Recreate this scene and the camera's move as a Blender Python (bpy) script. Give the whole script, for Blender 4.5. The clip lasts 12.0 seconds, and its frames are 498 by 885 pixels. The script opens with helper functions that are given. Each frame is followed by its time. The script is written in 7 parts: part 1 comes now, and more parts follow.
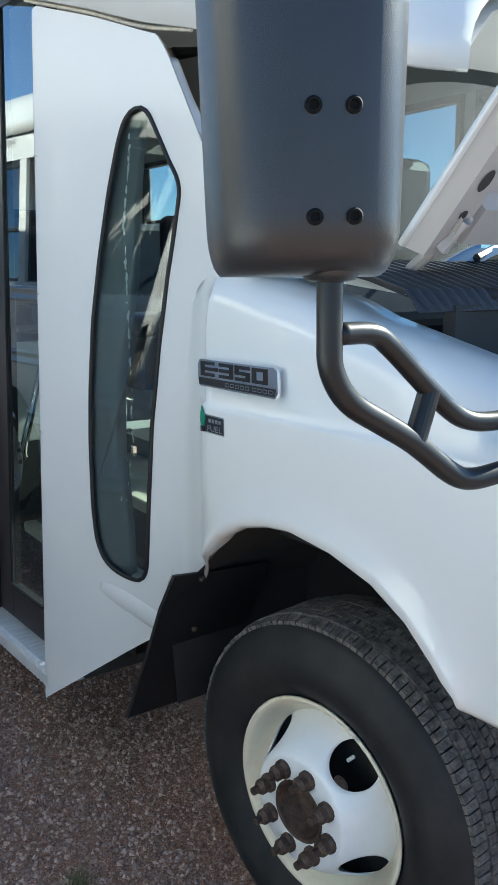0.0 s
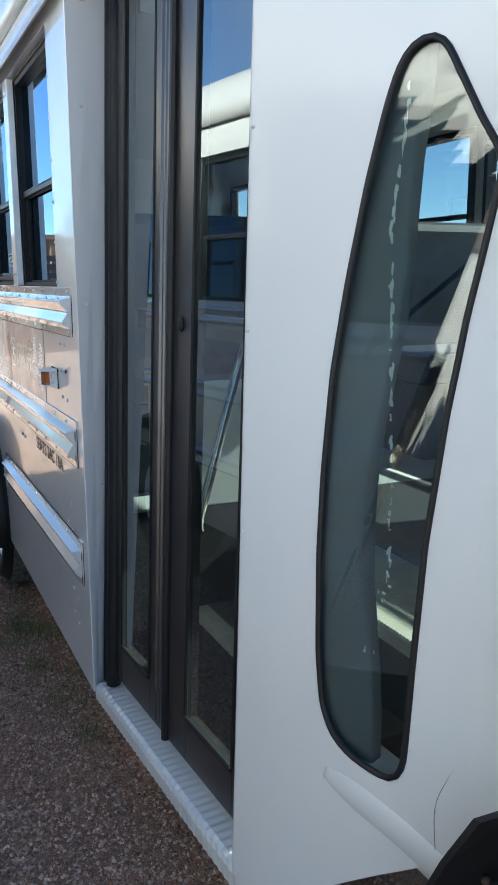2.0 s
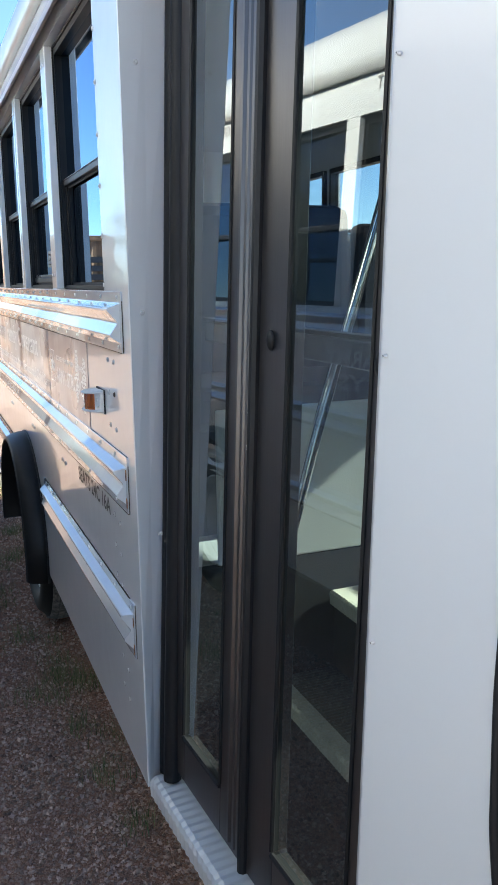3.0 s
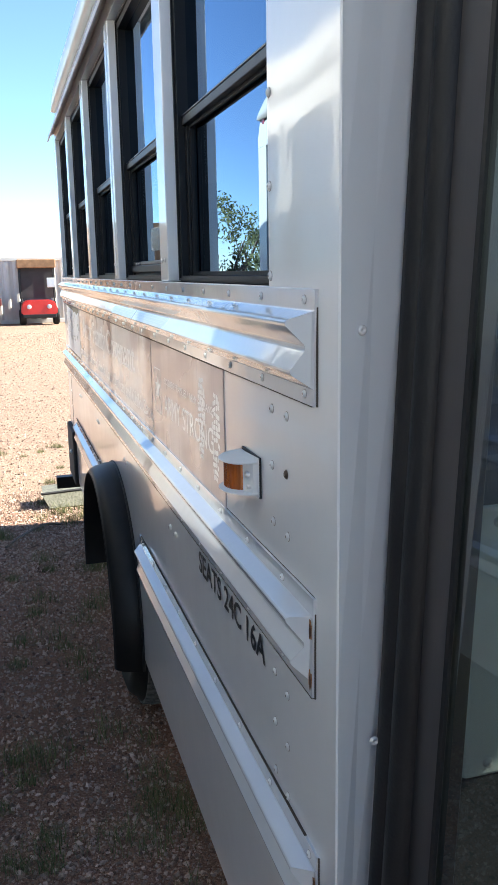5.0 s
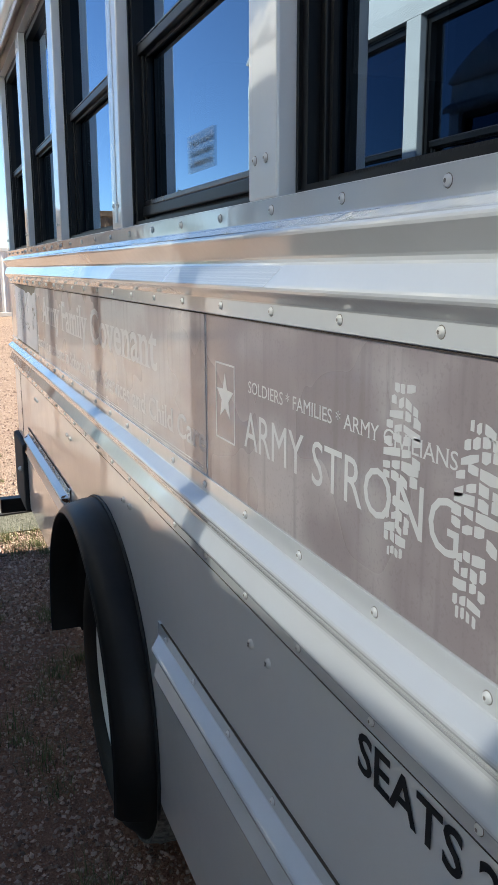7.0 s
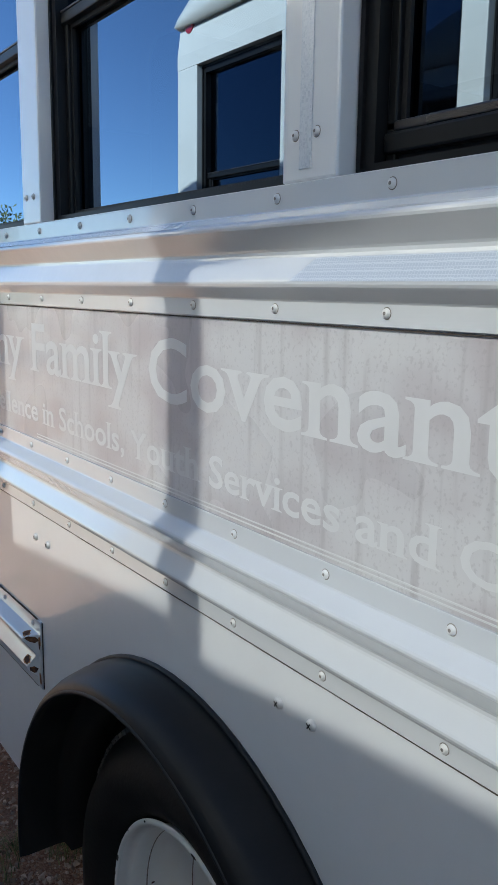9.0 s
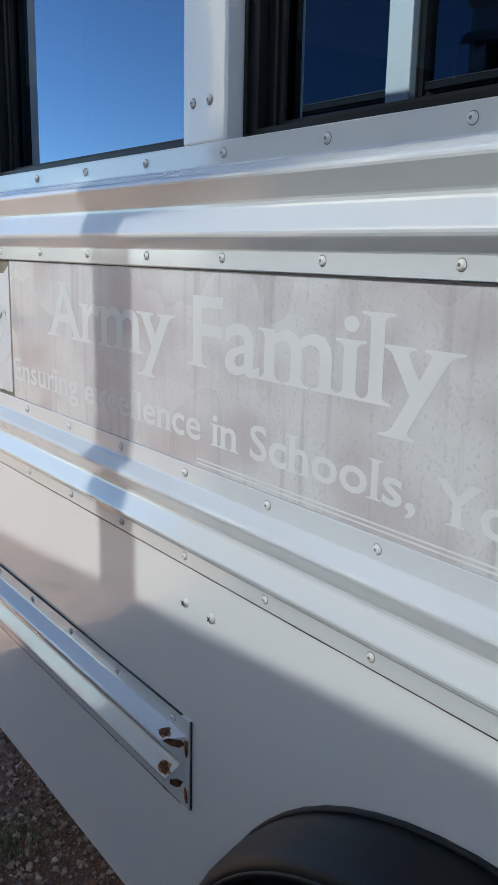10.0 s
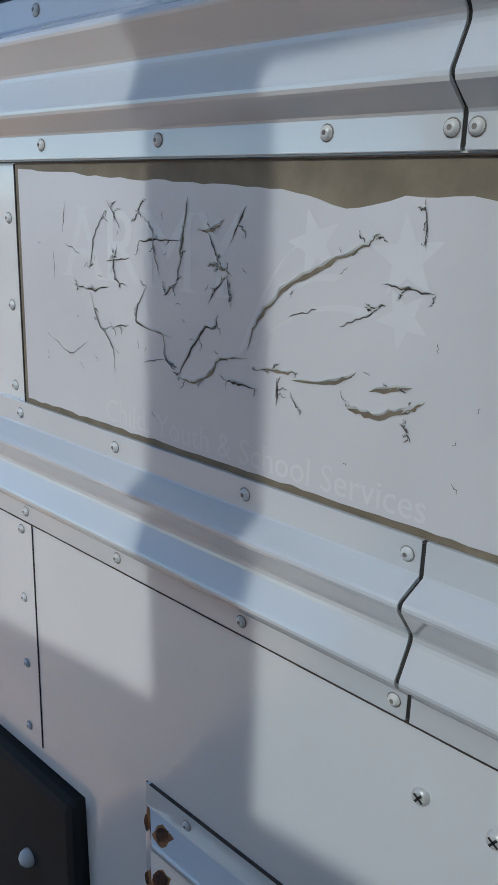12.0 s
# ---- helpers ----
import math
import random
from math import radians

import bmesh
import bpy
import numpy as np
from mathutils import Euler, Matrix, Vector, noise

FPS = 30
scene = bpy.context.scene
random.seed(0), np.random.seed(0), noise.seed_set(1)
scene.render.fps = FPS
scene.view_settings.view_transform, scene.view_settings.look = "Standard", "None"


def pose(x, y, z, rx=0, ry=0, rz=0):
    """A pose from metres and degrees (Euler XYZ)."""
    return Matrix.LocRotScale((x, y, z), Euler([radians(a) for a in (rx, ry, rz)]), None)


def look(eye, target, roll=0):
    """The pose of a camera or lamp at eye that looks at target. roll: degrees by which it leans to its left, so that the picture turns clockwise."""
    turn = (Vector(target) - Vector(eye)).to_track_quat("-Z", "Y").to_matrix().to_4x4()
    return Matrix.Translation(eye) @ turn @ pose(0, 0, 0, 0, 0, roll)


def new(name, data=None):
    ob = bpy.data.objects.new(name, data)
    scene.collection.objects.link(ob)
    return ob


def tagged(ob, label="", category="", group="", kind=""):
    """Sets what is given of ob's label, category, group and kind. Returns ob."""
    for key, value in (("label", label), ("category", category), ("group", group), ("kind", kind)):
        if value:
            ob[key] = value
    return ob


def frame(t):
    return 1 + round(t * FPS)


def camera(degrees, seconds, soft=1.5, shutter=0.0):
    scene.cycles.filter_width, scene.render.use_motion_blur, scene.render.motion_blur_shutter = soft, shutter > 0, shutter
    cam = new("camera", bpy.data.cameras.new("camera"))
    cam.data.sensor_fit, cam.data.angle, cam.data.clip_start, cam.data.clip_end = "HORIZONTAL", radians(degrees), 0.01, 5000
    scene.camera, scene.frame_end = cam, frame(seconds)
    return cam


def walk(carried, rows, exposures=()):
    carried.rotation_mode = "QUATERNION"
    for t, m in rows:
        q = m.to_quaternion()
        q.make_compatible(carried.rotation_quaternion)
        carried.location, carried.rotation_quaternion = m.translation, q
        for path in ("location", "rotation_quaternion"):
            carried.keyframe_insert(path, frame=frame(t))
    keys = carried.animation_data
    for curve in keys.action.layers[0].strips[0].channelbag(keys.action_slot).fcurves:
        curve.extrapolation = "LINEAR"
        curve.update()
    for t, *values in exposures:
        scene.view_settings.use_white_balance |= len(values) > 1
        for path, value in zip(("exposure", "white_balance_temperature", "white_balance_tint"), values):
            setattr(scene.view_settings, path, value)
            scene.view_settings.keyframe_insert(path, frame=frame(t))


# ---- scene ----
cam = camera(33.80, 12.0)
PATH = [
    (0.0, pose(-0.7063, -0.9494, 1.4166, 78.058, 0.070, -34.680)),
    (0.5, pose(-0.6768, -0.7529, 1.4528, 78.700, 0.648, -31.298)),
    (1.0, pose(-0.5653, -0.5482, 1.4607, 78.878, 0.211, -27.343)),
    (1.5, pose(-0.5305, -0.3718, 1.4490, 78.552, -0.030, -25.683)),
    (2.0, pose(-0.5242, -0.1420, 1.4457, 78.767, 0.255, -24.882)),
    (2.5, pose(-0.4893, 0.1119, 1.4449, 78.858, 0.535, -23.639)),
    (3.0, pose(-0.4360, 0.3411, 1.4483, 78.798, 0.718, -22.179)),
    (3.5, pose(-0.4520, 0.5571, 1.4549, 78.236, 1.053, -21.709)),
    (5.5, pose(-0.2989, 1.5094, 1.4470, 77.988, 0.564, -14.855)),
    (6.0, pose(-0.2705, 1.7343, 1.4440, 77.498, 0.228, -13.890)),
    (6.5, pose(-0.2878, 1.9553, 1.3902, 77.379, -0.283, -16.044)),
    (6.7, pose(-0.3222, 2.0331, 1.3712, 77.597, -0.053, -18.241)),
    (8.3, pose(-0.5417, 2.7877, 1.3215, 79.212, -0.658, -31.233)),
    (8.5, pose(-0.5638, 2.8828, 1.3264, 79.380, -0.601, -32.492)),
    (9.0, pose(-0.5310, 3.1777, 1.3208, 79.473, -0.789, -34.996)),
    (9.5, pose(-0.5277, 3.4868, 1.3202, 78.323, -1.062, -36.876)),
    (10.0, pose(-0.5526, 3.7798, 1.3068, 77.056, -1.238, -37.339)),
    (10.5, pose(-0.5106, 4.0898, 1.2984, 76.544, -1.205, -37.290)),
    (11.0, pose(-0.5070, 4.4336, 1.2882, 76.151, -1.172, -38.763)),
    (11.5, pose(-0.4878, 4.7846, 1.2659, 75.220, -1.348, -41.721)),
    (12.0, pose(-0.4427, 5.1339, 1.2588, 73.538, -1.651, -45.720)),
]
EXPOSURES = [(0.0, 2.20, 6150, -3), (2.0, 2.28, 6230, 0), (3.5, 2.48, 6520, 4), (5.5, 2.16, 6680, 3), (6.0, 2.03, 6700, 3), (6.7, 1.84, 6700, 3), (8.3, 1.90, 6460, 3), (9.5, 1.95, 6350, 3), (11.0, 1.60, 6230, 2), (12.0, 1.27, 6180, 2)]
walk(cam, PATH, EXPOSURES)

# ---------------------------------------------------------------- world and sun
SUN_DIR = Vector((1.0, -0.114, 0.69)).normalized()      # towards the sun
world = bpy.data.worlds.new("sky")
scene.world = world
world.use_nodes = True
wn = world.node_tree
wn.nodes.clear()
sky = wn.nodes.new("ShaderNodeTexSky")
sky.sky_type = 'NISHITA'
sky.sun_disc = False
sky.sun_elevation = math.asin(SUN_DIR.z)
sky.sun_rotation = math.atan2(SUN_DIR.x, SUN_DIR.y)
sky.altitude = 1700
sky.air_density, sky.dust_density, sky.ozone_density = 0.8, 0.0, 4.0
wbg = wn.nodes.new("ShaderNodeBackground")
wbg.inputs[1].default_value = 0.083
wout = wn.nodes.new("ShaderNodeOutputWorld")
wn.links.new(sky.outputs[0], wbg.inputs[0])
wn.links.new(wbg.outputs[0], wout.inputs[0])

sun_data = bpy.data.lights.new("sun", 'SUN')
sun_data.energy, sun_data.angle, sun_data.color = 4.8, radians(0.53), (1.0, 0.94, 0.85)
sun = new("sun", sun_data)
sun.matrix_world = look(SUN_DIR * 30, (0, 0, 0))

GZ = -0.09                                                # ground level


# ---------------------------------------------------------------- materials
def mat(name, color, rough=0.5, metal=0.0, coat=0.0, vary=0.08, scale=6.0, bump=0.0, bscale=80.0,
        dirt=None, dirt_amt=0.0, dirt_scale=2.5, spec=0.5, rvary=0.0, stretch=(1, 1, 1)):
    """Principled paint, plastic or metal with a fine and a coarse variation of its own."""
    m = bpy.data.materials.new(name)
    m.use_nodes = True
    t = m.node_tree
    b = t.nodes["Principled BSDF"]
    geo = t.nodes.new("ShaderNodeNewGeometry")
    mp = t.nodes.new("ShaderNodeMapping")
    mp.inputs["Scale"].default_value = stretch
    t.links.new(geo.outputs["Position"], mp.inputs[0])
    n1 = t.nodes.new("ShaderNodeTexNoise")
    n1.inputs["Scale"].default_value, n1.inputs["Detail"].default_value = scale, 6
    t.links.new(mp.outputs[0], n1.inputs["Vector"])
    ramp = t.nodes.new("ShaderNodeMapRange")
    ramp.inputs["From Min"].default_value, ramp.inputs["From Max"].default_value = 0.3, 0.7
    ramp.inputs["To Min"].default_value, ramp.inputs["To Max"].default_value = 1 - vary, 1 + vary
    t.links.new(n1.outputs[0], ramp.inputs[0])
    mul = t.nodes.new("ShaderNodeMix")
    mul.data_type, mul.blend_type = 'RGBA', 'MULTIPLY'
    mul.inputs[0].default_value = 1.0
    mul.inputs[6].default_value = (*color, 1)
    t.links.new(ramp.outputs[0], mul.inputs[7])
    col = mul.outputs[2]
    if dirt:
        n2 = t.nodes.new("ShaderNodeTexNoise")
        n2.inputs["Scale"].default_value, n2.inputs["Detail"].default_value = dirt_scale, 9
        n2.inputs["Roughness"].default_value = 0.7
        t.links.new(mp.outputs[0], n2.inputs["Vector"])
        r2 = t.nodes.new("ShaderNodeMapRange")
        r2.inputs["From Min"].default_value, r2.inputs["From Max"].default_value = 0.45, 0.75
        r2.inputs["To Max"].default_value = dirt_amt
        t.links.new(n2.outputs[0], r2.inputs[0])
        mx = t.nodes.new("ShaderNodeMix")
        mx.data_type = 'RGBA'
        t.links.new(r2.outputs[0], mx.inputs[0])
        t.links.new(col, mx.inputs[6])
        mx.inputs[7].default_value = (*dirt, 1)
        col = mx.outputs[2]
    t.links.new(col, b.inputs["Base Color"])
    b.inputs["Roughness"].default_value = rough
    b.inputs["Metallic"].default_value = metal
    b.inputs["Coat Weight"].default_value = coat
    b.inputs["Coat Roughness"].default_value = 0.06
    b.inputs["Specular IOR Level"].default_value = spec
    if rvary:
        rr = t.nodes.new("ShaderNodeMapRange")
        rr.inputs["From Min"].default_value, rr.inputs["From Max"].default_value = 0.35, 0.65
        rr.inputs["To Min"].default_value, rr.inputs["To Max"].default_value = max(rough - rvary, 0.02), rough + rvary
        t.links.new(n1.outputs[0], rr.inputs[0])
        t.links.new(rr.outputs[0], b.inputs["Roughness"])
    if bump:
        n3 = t.nodes.new("ShaderNodeTexNoise")
        n3.inputs["Scale"].default_value, n3.inputs["Detail"].default_value = bscale, 3
        t.links.new(mp.outputs[0], n3.inputs["Vector"])
        bp = t.nodes.new("ShaderNodeBump")
        bp.inputs["Strength"].default_value, bp.inputs["Distance"].default_value = 1.0, bump
        t.links.new(n3.outputs[0], bp.inputs["Height"])
        t.links.new(bp.outputs[0], b.inputs["Normal"])
        t.links.new(bp.outputs[0], b.inputs["Coat Normal"])
    return m


def glass_mat(name, tint, face=0.08, power=4.5, rough=0.0, sheen=(1, 1, 1)):
    """Thin pane: tinted see-through body under a reflection that grows towards grazing views, from either side."""
    m = bpy.data.materials.new(name)
    m.use_nodes = True
    t = m.node_tree
    t.nodes.clear()
    out = t.nodes.new("ShaderNodeOutputMaterial")
    tr = t.nodes.new("ShaderNodeBsdfTransparent")
    tr.inputs[0].default_value = (*tint, 1)
    gl = t.nodes.new("ShaderNodeBsdfGlossy")
    gl.inputs["Roughness"].default_value = rough
    gl.inputs[0].default_value = (*sheen, 1)
    lw = t.nodes.new("ShaderNodeLayerWeight")
    lw.inputs[0].default_value = 0.5
    pw = t.nodes.new("ShaderNodeMath")
    pw.operation = 'POWER'
    pw.inputs[1].default_value = power
    mr = t.nodes.new("ShaderNodeMapRange")
    mr.inputs["To Min"].default_value = face
    mx = t.nodes.new("ShaderNodeMixShader")
    t.links.new(lw.outputs["Facing"], pw.inputs[0])
    t.links.new(pw.outputs[0], mr.inputs[0])
    t.links.new(mr.outputs[0], mx.inputs[0])
    t.links.new(tr.outputs[0], mx.inputs[1])
    t.links.new(gl.outputs[0], mx.inputs[2])
    t.links.new(mx.outputs[0], out.inputs[0])
    return m


PAINT = mat("white_body_paint", (0.785, 0.795, 0.80), 0.28, coat=0.9, vary=0.02, scale=1.5, bump=0.0012, bscale=7,
            dirt=(0.5, 0.46, 0.4), dirt_amt=0.10, dirt_scale=3)
RAILP = mat("white_rail_paint", (0.655, 0.672, 0.69), 0.16, coat=1.0, vary=0.02, scale=2, bump=0.0004, bscale=25,
            dirt=(0.5, 0.46, 0.4), dirt_amt=0.10, dirt_scale=5)
FIBRE = mat("white_gelcoat", (0.645, 0.652, 0.655), 0.32, coat=0.3, vary=0.015, scale=2, bump=0.0004, bscale=6,
            dirt=(0.55, 0.5, 0.43), dirt_amt=0.05)
WORN = mat("dull_cream_white_paint", (0.60, 0.585, 0.545), 0.34, coat=0.5, vary=0.04, scale=2, dirt=(0.42, 0.38, 0.32), dirt_amt=0.25, dirt_scale=3)
CABP = mat("white_cab_paint", (0.665, 0.672, 0.668), 0.28, coat=0.6, vary=0.015, scale=2,
           dirt=(0.55, 0.5, 0.43), dirt_amt=0.06)


def sign_mat(name, dull, pale, lo=0.40, hi=0.60):
    """Sun-bleached printed vinyl: soft clouds of fading, streaks that ran down it, fine speckled wear."""
    m = mat(name, dull, 0.30, coat=0.5, vary=0.0)
    t = m.node_tree
    b = t.nodes["Principled BSDF"]
    geo = t.nodes.new("ShaderNodeNewGeometry")

    def layer(stretch, scale, detail, lo_, hi_):
        mp = t.nodes.new("ShaderNodeMapping")
        mp.inputs["Scale"].default_value = stretch
        t.links.new(geo.outputs["Position"], mp.inputs[0])
        n = t.nodes.new("ShaderNodeTexNoise")
        n.inputs["Scale"].default_value, n.inputs["Detail"].default_value = scale, detail
        t.links.new(mp.outputs[0], n.inputs["Vector"])
        r = t.nodes.new("ShaderNodeMapRange")
        r.interpolation_type = 'SMOOTHSTEP'
        r.inputs["From Min"].default_value, r.inputs["From Max"].default_value = lo_, hi_
        t.links.new(n.outputs[0], r.inputs[0])
        return r.outputs[0]

    def blend(a, colour, fac, amount):
        k = t.nodes.new("ShaderNodeMath")
        k.operation = 'MULTIPLY'
        k.inputs[1].default_value = amount
        t.links.new(fac, k.inputs[0])
        mx = t.nodes.new("ShaderNodeMix")
        mx.data_type = 'RGBA'
        t.links.new(k.outputs[0], mx.inputs[0])
        if a is None:
            mx.inputs[6].default_value = (*dull, 1)
        else:
            t.links.new(a, mx.inputs[6])
        mx.inputs[7].default_value = (*colour, 1)
        return mx.outputs[2]

    col = blend(None, pale, layer((1, 1, 1.4), 5.5, 2.0, lo, hi), 1.0)
    dark = tuple(v * .72 for v in dull)
    col = blend(col, dark, layer((1, 34, 2.2), 1.6, 3.5, .52, .74), .5)
    col = blend(col, dark, layer((1, 1, 1), 240, 2.0, .54, .70), .3)
    t.links.new(col, b.inputs["Base Color"])
    rg = layer((1, 1, 1), 4.0, 2.0, .3, .7)
    mr = t.nodes.new("ShaderNodeMapRange")
    mr.inputs["To Min"].default_value, mr.inputs["To Max"].default_value = .22, .42
    t.links.new(rg, mr.inputs[0])
    t.links.new(mr.outputs[0], b.inputs["Roughness"])
    return m


VINYL = sign_mat("faded_vinyl_sign", (0.515, 0.470, 0.478), (0.655, 0.642, 0.64), .34, .60)
VINYLD = sign_mat("mauve_vinyl_sign", (0.335, 0.285, 0.29), (0.50, 0.455, 0.455), .45, .70)
VINYLW = mat("white_peeling_vinyl", (0.70, 0.682, 0.695), 0.34, vary=0.06, scale=5, bump=0.0012, bscale=30)
LETTER = mat("pale_vinyl_lettering", (0.70, 0.695, 0.69), 0.32, vary=0.05, scale=12)
FAINT = mat("ghost_lettering", (0.75, 0.745, 0.75), 0.35, vary=0.04, scale=12)
ADHES = mat("brown_adhesive", (0.22, 0.18, 0.125), 0.7, vary=0.3, scale=18, bump=0.001, bscale=60,
            dirt=(0.14, 0.11, 0.07), dirt_amt=0.7, dirt_scale=14)
BLACKTXT = mat("black_lettering", (0.015, 0.015, 0.017), 0.45)
RUBBER = mat("black_rubber", (0.014, 0.014, 0.015), 0.5, spec=0.3, vary=0.2, scale=8, bump=0.0006, bscale=200)
FLARE = mat("black_rubber_flare", (0.009, 0.009, 0.009), 0.42, vary=0.25, scale=5, spec=0.25, dirt=(0.08, 0.06, 0.045), dirt_amt=0.15)
ANOD = mat("dark_anodised_aluminium", (0.115, 0.107, 0.105), 0.33, metal=0.8, vary=0.15, scale=4, bump=0.0002,
           bscale=120, stretch=(1, 1, 0.05), rvary=0.06)
WINFR = mat("black_window_frame", (0.009, 0.009, 0.0095), 0.38, vary=0.2, scale=10, spec=0.25, dirt=(0.07, 0.065, 0.055), dirt_amt=0.08)
STEEL = mat("rivet_metal", (0.70, 0.70, 0.69), 0.4, metal=0.1, vary=0.1, scale=60)
SCREW = mat("screw_metal", (0.68, 0.67, 0.65), 0.35, metal=0.25, vary=0.2, scale=120)
RUST = mat("rusted_paint", (0.34, 0.15, 0.05), 0.6, vary=0.2, scale=40, bump=0.001, bscale=150,
           dirt=(0.10, 0.03, 0.01), dirt_amt=1.0, dirt_scale=60)
GREYBR = mat("dark_grey_brown", (0.22, 0.20, 0.18), 0.8, vary=0.4, scale=90)
RUSTD = mat("dark_rust_hole", (0.06, 0.022, 0.01), 0.85, vary=0.5, scale=120, bump=0.001, bscale=200, dirt=(0.28, 0.12, 0.04), dirt_amt=0.8, dirt_scale=90)
CRACKM = mat("dirty_crack", (0.085, 0.07, 0.06), 0.9, spec=0.05)
SEAMM = mat("dark_joint", (0.03, 0.028, 0.025), 0.8)
# darker than TYREF: the shade under the rear arch is put into this colour
TYRE = mat("tyre_rubber", (0.010, 0.010, 0.010), 0.6, spec=0.2, vary=0.25, scale=14, bump=0.0005, bscale=140,
           dirt=(0.05, 0.045, 0.04), dirt_amt=0.2, dirt_scale=6)
TYREF = mat("dusty_tyre_rubber", (0.015, 0.0155, 0.0165), 0.6, spec=0.3, vary=0.3, scale=14, bump=0.0005, bscale=140,
            dirt=(0.05, 0.046, 0.042), dirt_amt=0.4, dirt_scale=6)
TREADM = mat("worn_tread_rubber", (0.092, 0.085, 0.078), 0.75, vary=0.5, scale=60, bump=0.004, bscale=170,
             dirt=(0.20, 0.18, 0.16), dirt_amt=0.7, dirt_scale=30)
RIMM = mat("cream_white_rim", (0.74, 0.68, 0.53), 0.4, vary=0.05, scale=12, dirt=(0.38, 0.22, 0.08), dirt_amt=0.35, dirt_scale=8)
RIMW = mat("white_rim", (0.80, 0.81, 0.80), 0.30, coat=0.3, vary=0.04, scale=12, dirt=(0.30, 0.18, 0.09), dirt_amt=0.22, dirt_scale=6)
LUG = mat("rusty_brown_steel", (0.09, 0.06, 0.045), 0.6, metal=0.5, vary=0.4, scale=60, bump=0.001, bscale=200)
PLASTIC = mat("black_grained_plastic", (0.024, 0.025, 0.028), 0.30, vary=0.1, scale=9, bump=0.00035, bscale=800, spec=0.45)
TUBE = mat("black_coated_tube", (0.014, 0.0145, 0.016), 0.36, metal=0.0, vary=0.15, scale=20, rvary=0.06, spec=0.3)
CHROME = mat("chrome", (0.86, 0.86, 0.87), 0.12, metal=1.0, vary=0.04, scale=30)
GREEN = mat("green_leaf_enamel", (0.02, 0.22, 0.13), 0.3, coat=0.5)
AMBER = mat("amber_lens", (0.33, 0.075, 0.003), 0.12, coat=1.0, vary=0.5, scale=70, stretch=(1, 1, 0.15))
REDL = mat("red_lens", (0.35, 0.01, 0.01), 0.12, coat=0.6)
LAMPW = mat("white_lamp_plastic", (0.72, 0.72, 0.71), 0.45, vary=0.04, scale=20)
TREAD = mat("ribbed_step_edge", (0.58, 0.56, 0.46), 0.5, vary=0.12, scale=16, dirt=(0.3, 0.26, 0.2), dirt_amt=0.35)
TREADD = mat("dark_ribbed_rubber", (0.10, 0.105, 0.09), 0.55, vary=0.2, scale=14, dirt=(0.2, 0.18, 0.14), dirt_amt=0.4)
INTER = mat("dark_interior", (0.03, 0.03, 0.032), 0.75, vary=0.2, scale=5)
LINING = mat("grey_window_lining", (0.165, 0.18, 0.182), 0.5, vary=0.1, scale=5)
FLAKE = mat("white_paint_flake", (0.72, 0.74, 0.72), 0.6)
INTERG = mat("grey_interior_lining", (0.46, 0.49, 0.48), 0.6, vary=0.06, scale=6)
PEBBLE = mat("pebbled_white_panel", (0.72, 0.74, 0.72), 0.35, vary=0.05, scale=5, bump=0.0006, bscale=190)
SEATM = mat("dark_blue_vinyl", (0.035, 0.045, 0.075), 0.55, vary=0.2, scale=8)
UNDER = mat("underbody_black", (0.02, 0.019, 0.018), 0.8, vary=0.3, scale=6)
HOODIN = mat("grey_white_primed_sheet", (0.42, 0.385, 0.36), 0.45, vary=0.06, scale=5)
CORR = mat("white_container_paint", (0.62, 0.60, 0.56), 0.5, vary=0.06, scale=1, dirt=(0.35, 0.22, 0.13), dirt_amt=0.4, dirt_scale=0.8)
REDP = mat("red_body_plastic", (0.50, 0.02, 0.02), 0.3, coat=0.4, vary=0.1, scale=4)
MAROON = mat("maroon_paint", (0.16, 0.03, 0.025), 0.45, vary=0.15, scale=4)
BROWNR = mat("rusty_canopy", (0.25, 0.14, 0.07), 0.7, vary=0.3, scale=6)
GLASS = glass_mat("tinted_glass", (0.05, 0.056, 0.06), 0.23, 3.0, sheen=(0.53, 0.70, 0.91))
DARKG = glass_mat("dark_tinted_glass", (0.04, 0.046, 0.05), 0.10, 3.6, sheen=(0.45, 0.62, 0.85))
TGLASS = glass_mat("grey_tinted_glass", (0.46, 0.51, 0.51), 0.09)
DGLASS = glass_mat("door_glass", (0.79, 0.88, 0.86), 0.18, 3.2, sheen=(0.74, 0.80, 0.83))
WGLASS = glass_mat("clear_glass", (0.76, 0.81, 0.80), 0.075)
SCREEN = glass_mat("windscreen_glass", (0.46, 0.56, 0.55), 0.28, 3.0)
NOTICE = glass_mat("clear_notice_film", (0.86, 0.86, 0.86), 0.03, 9.0, 0.3)
NOTICEB = glass_mat("worn_notice_text", (0.74, 0.74, 0.75), 0.05, 9.0, 0.25)
TAPE = mat("reflective_white_tape", (0.56, 0.60, 0.66), 0.28, metal=0.3, vary=0.12, scale=160)


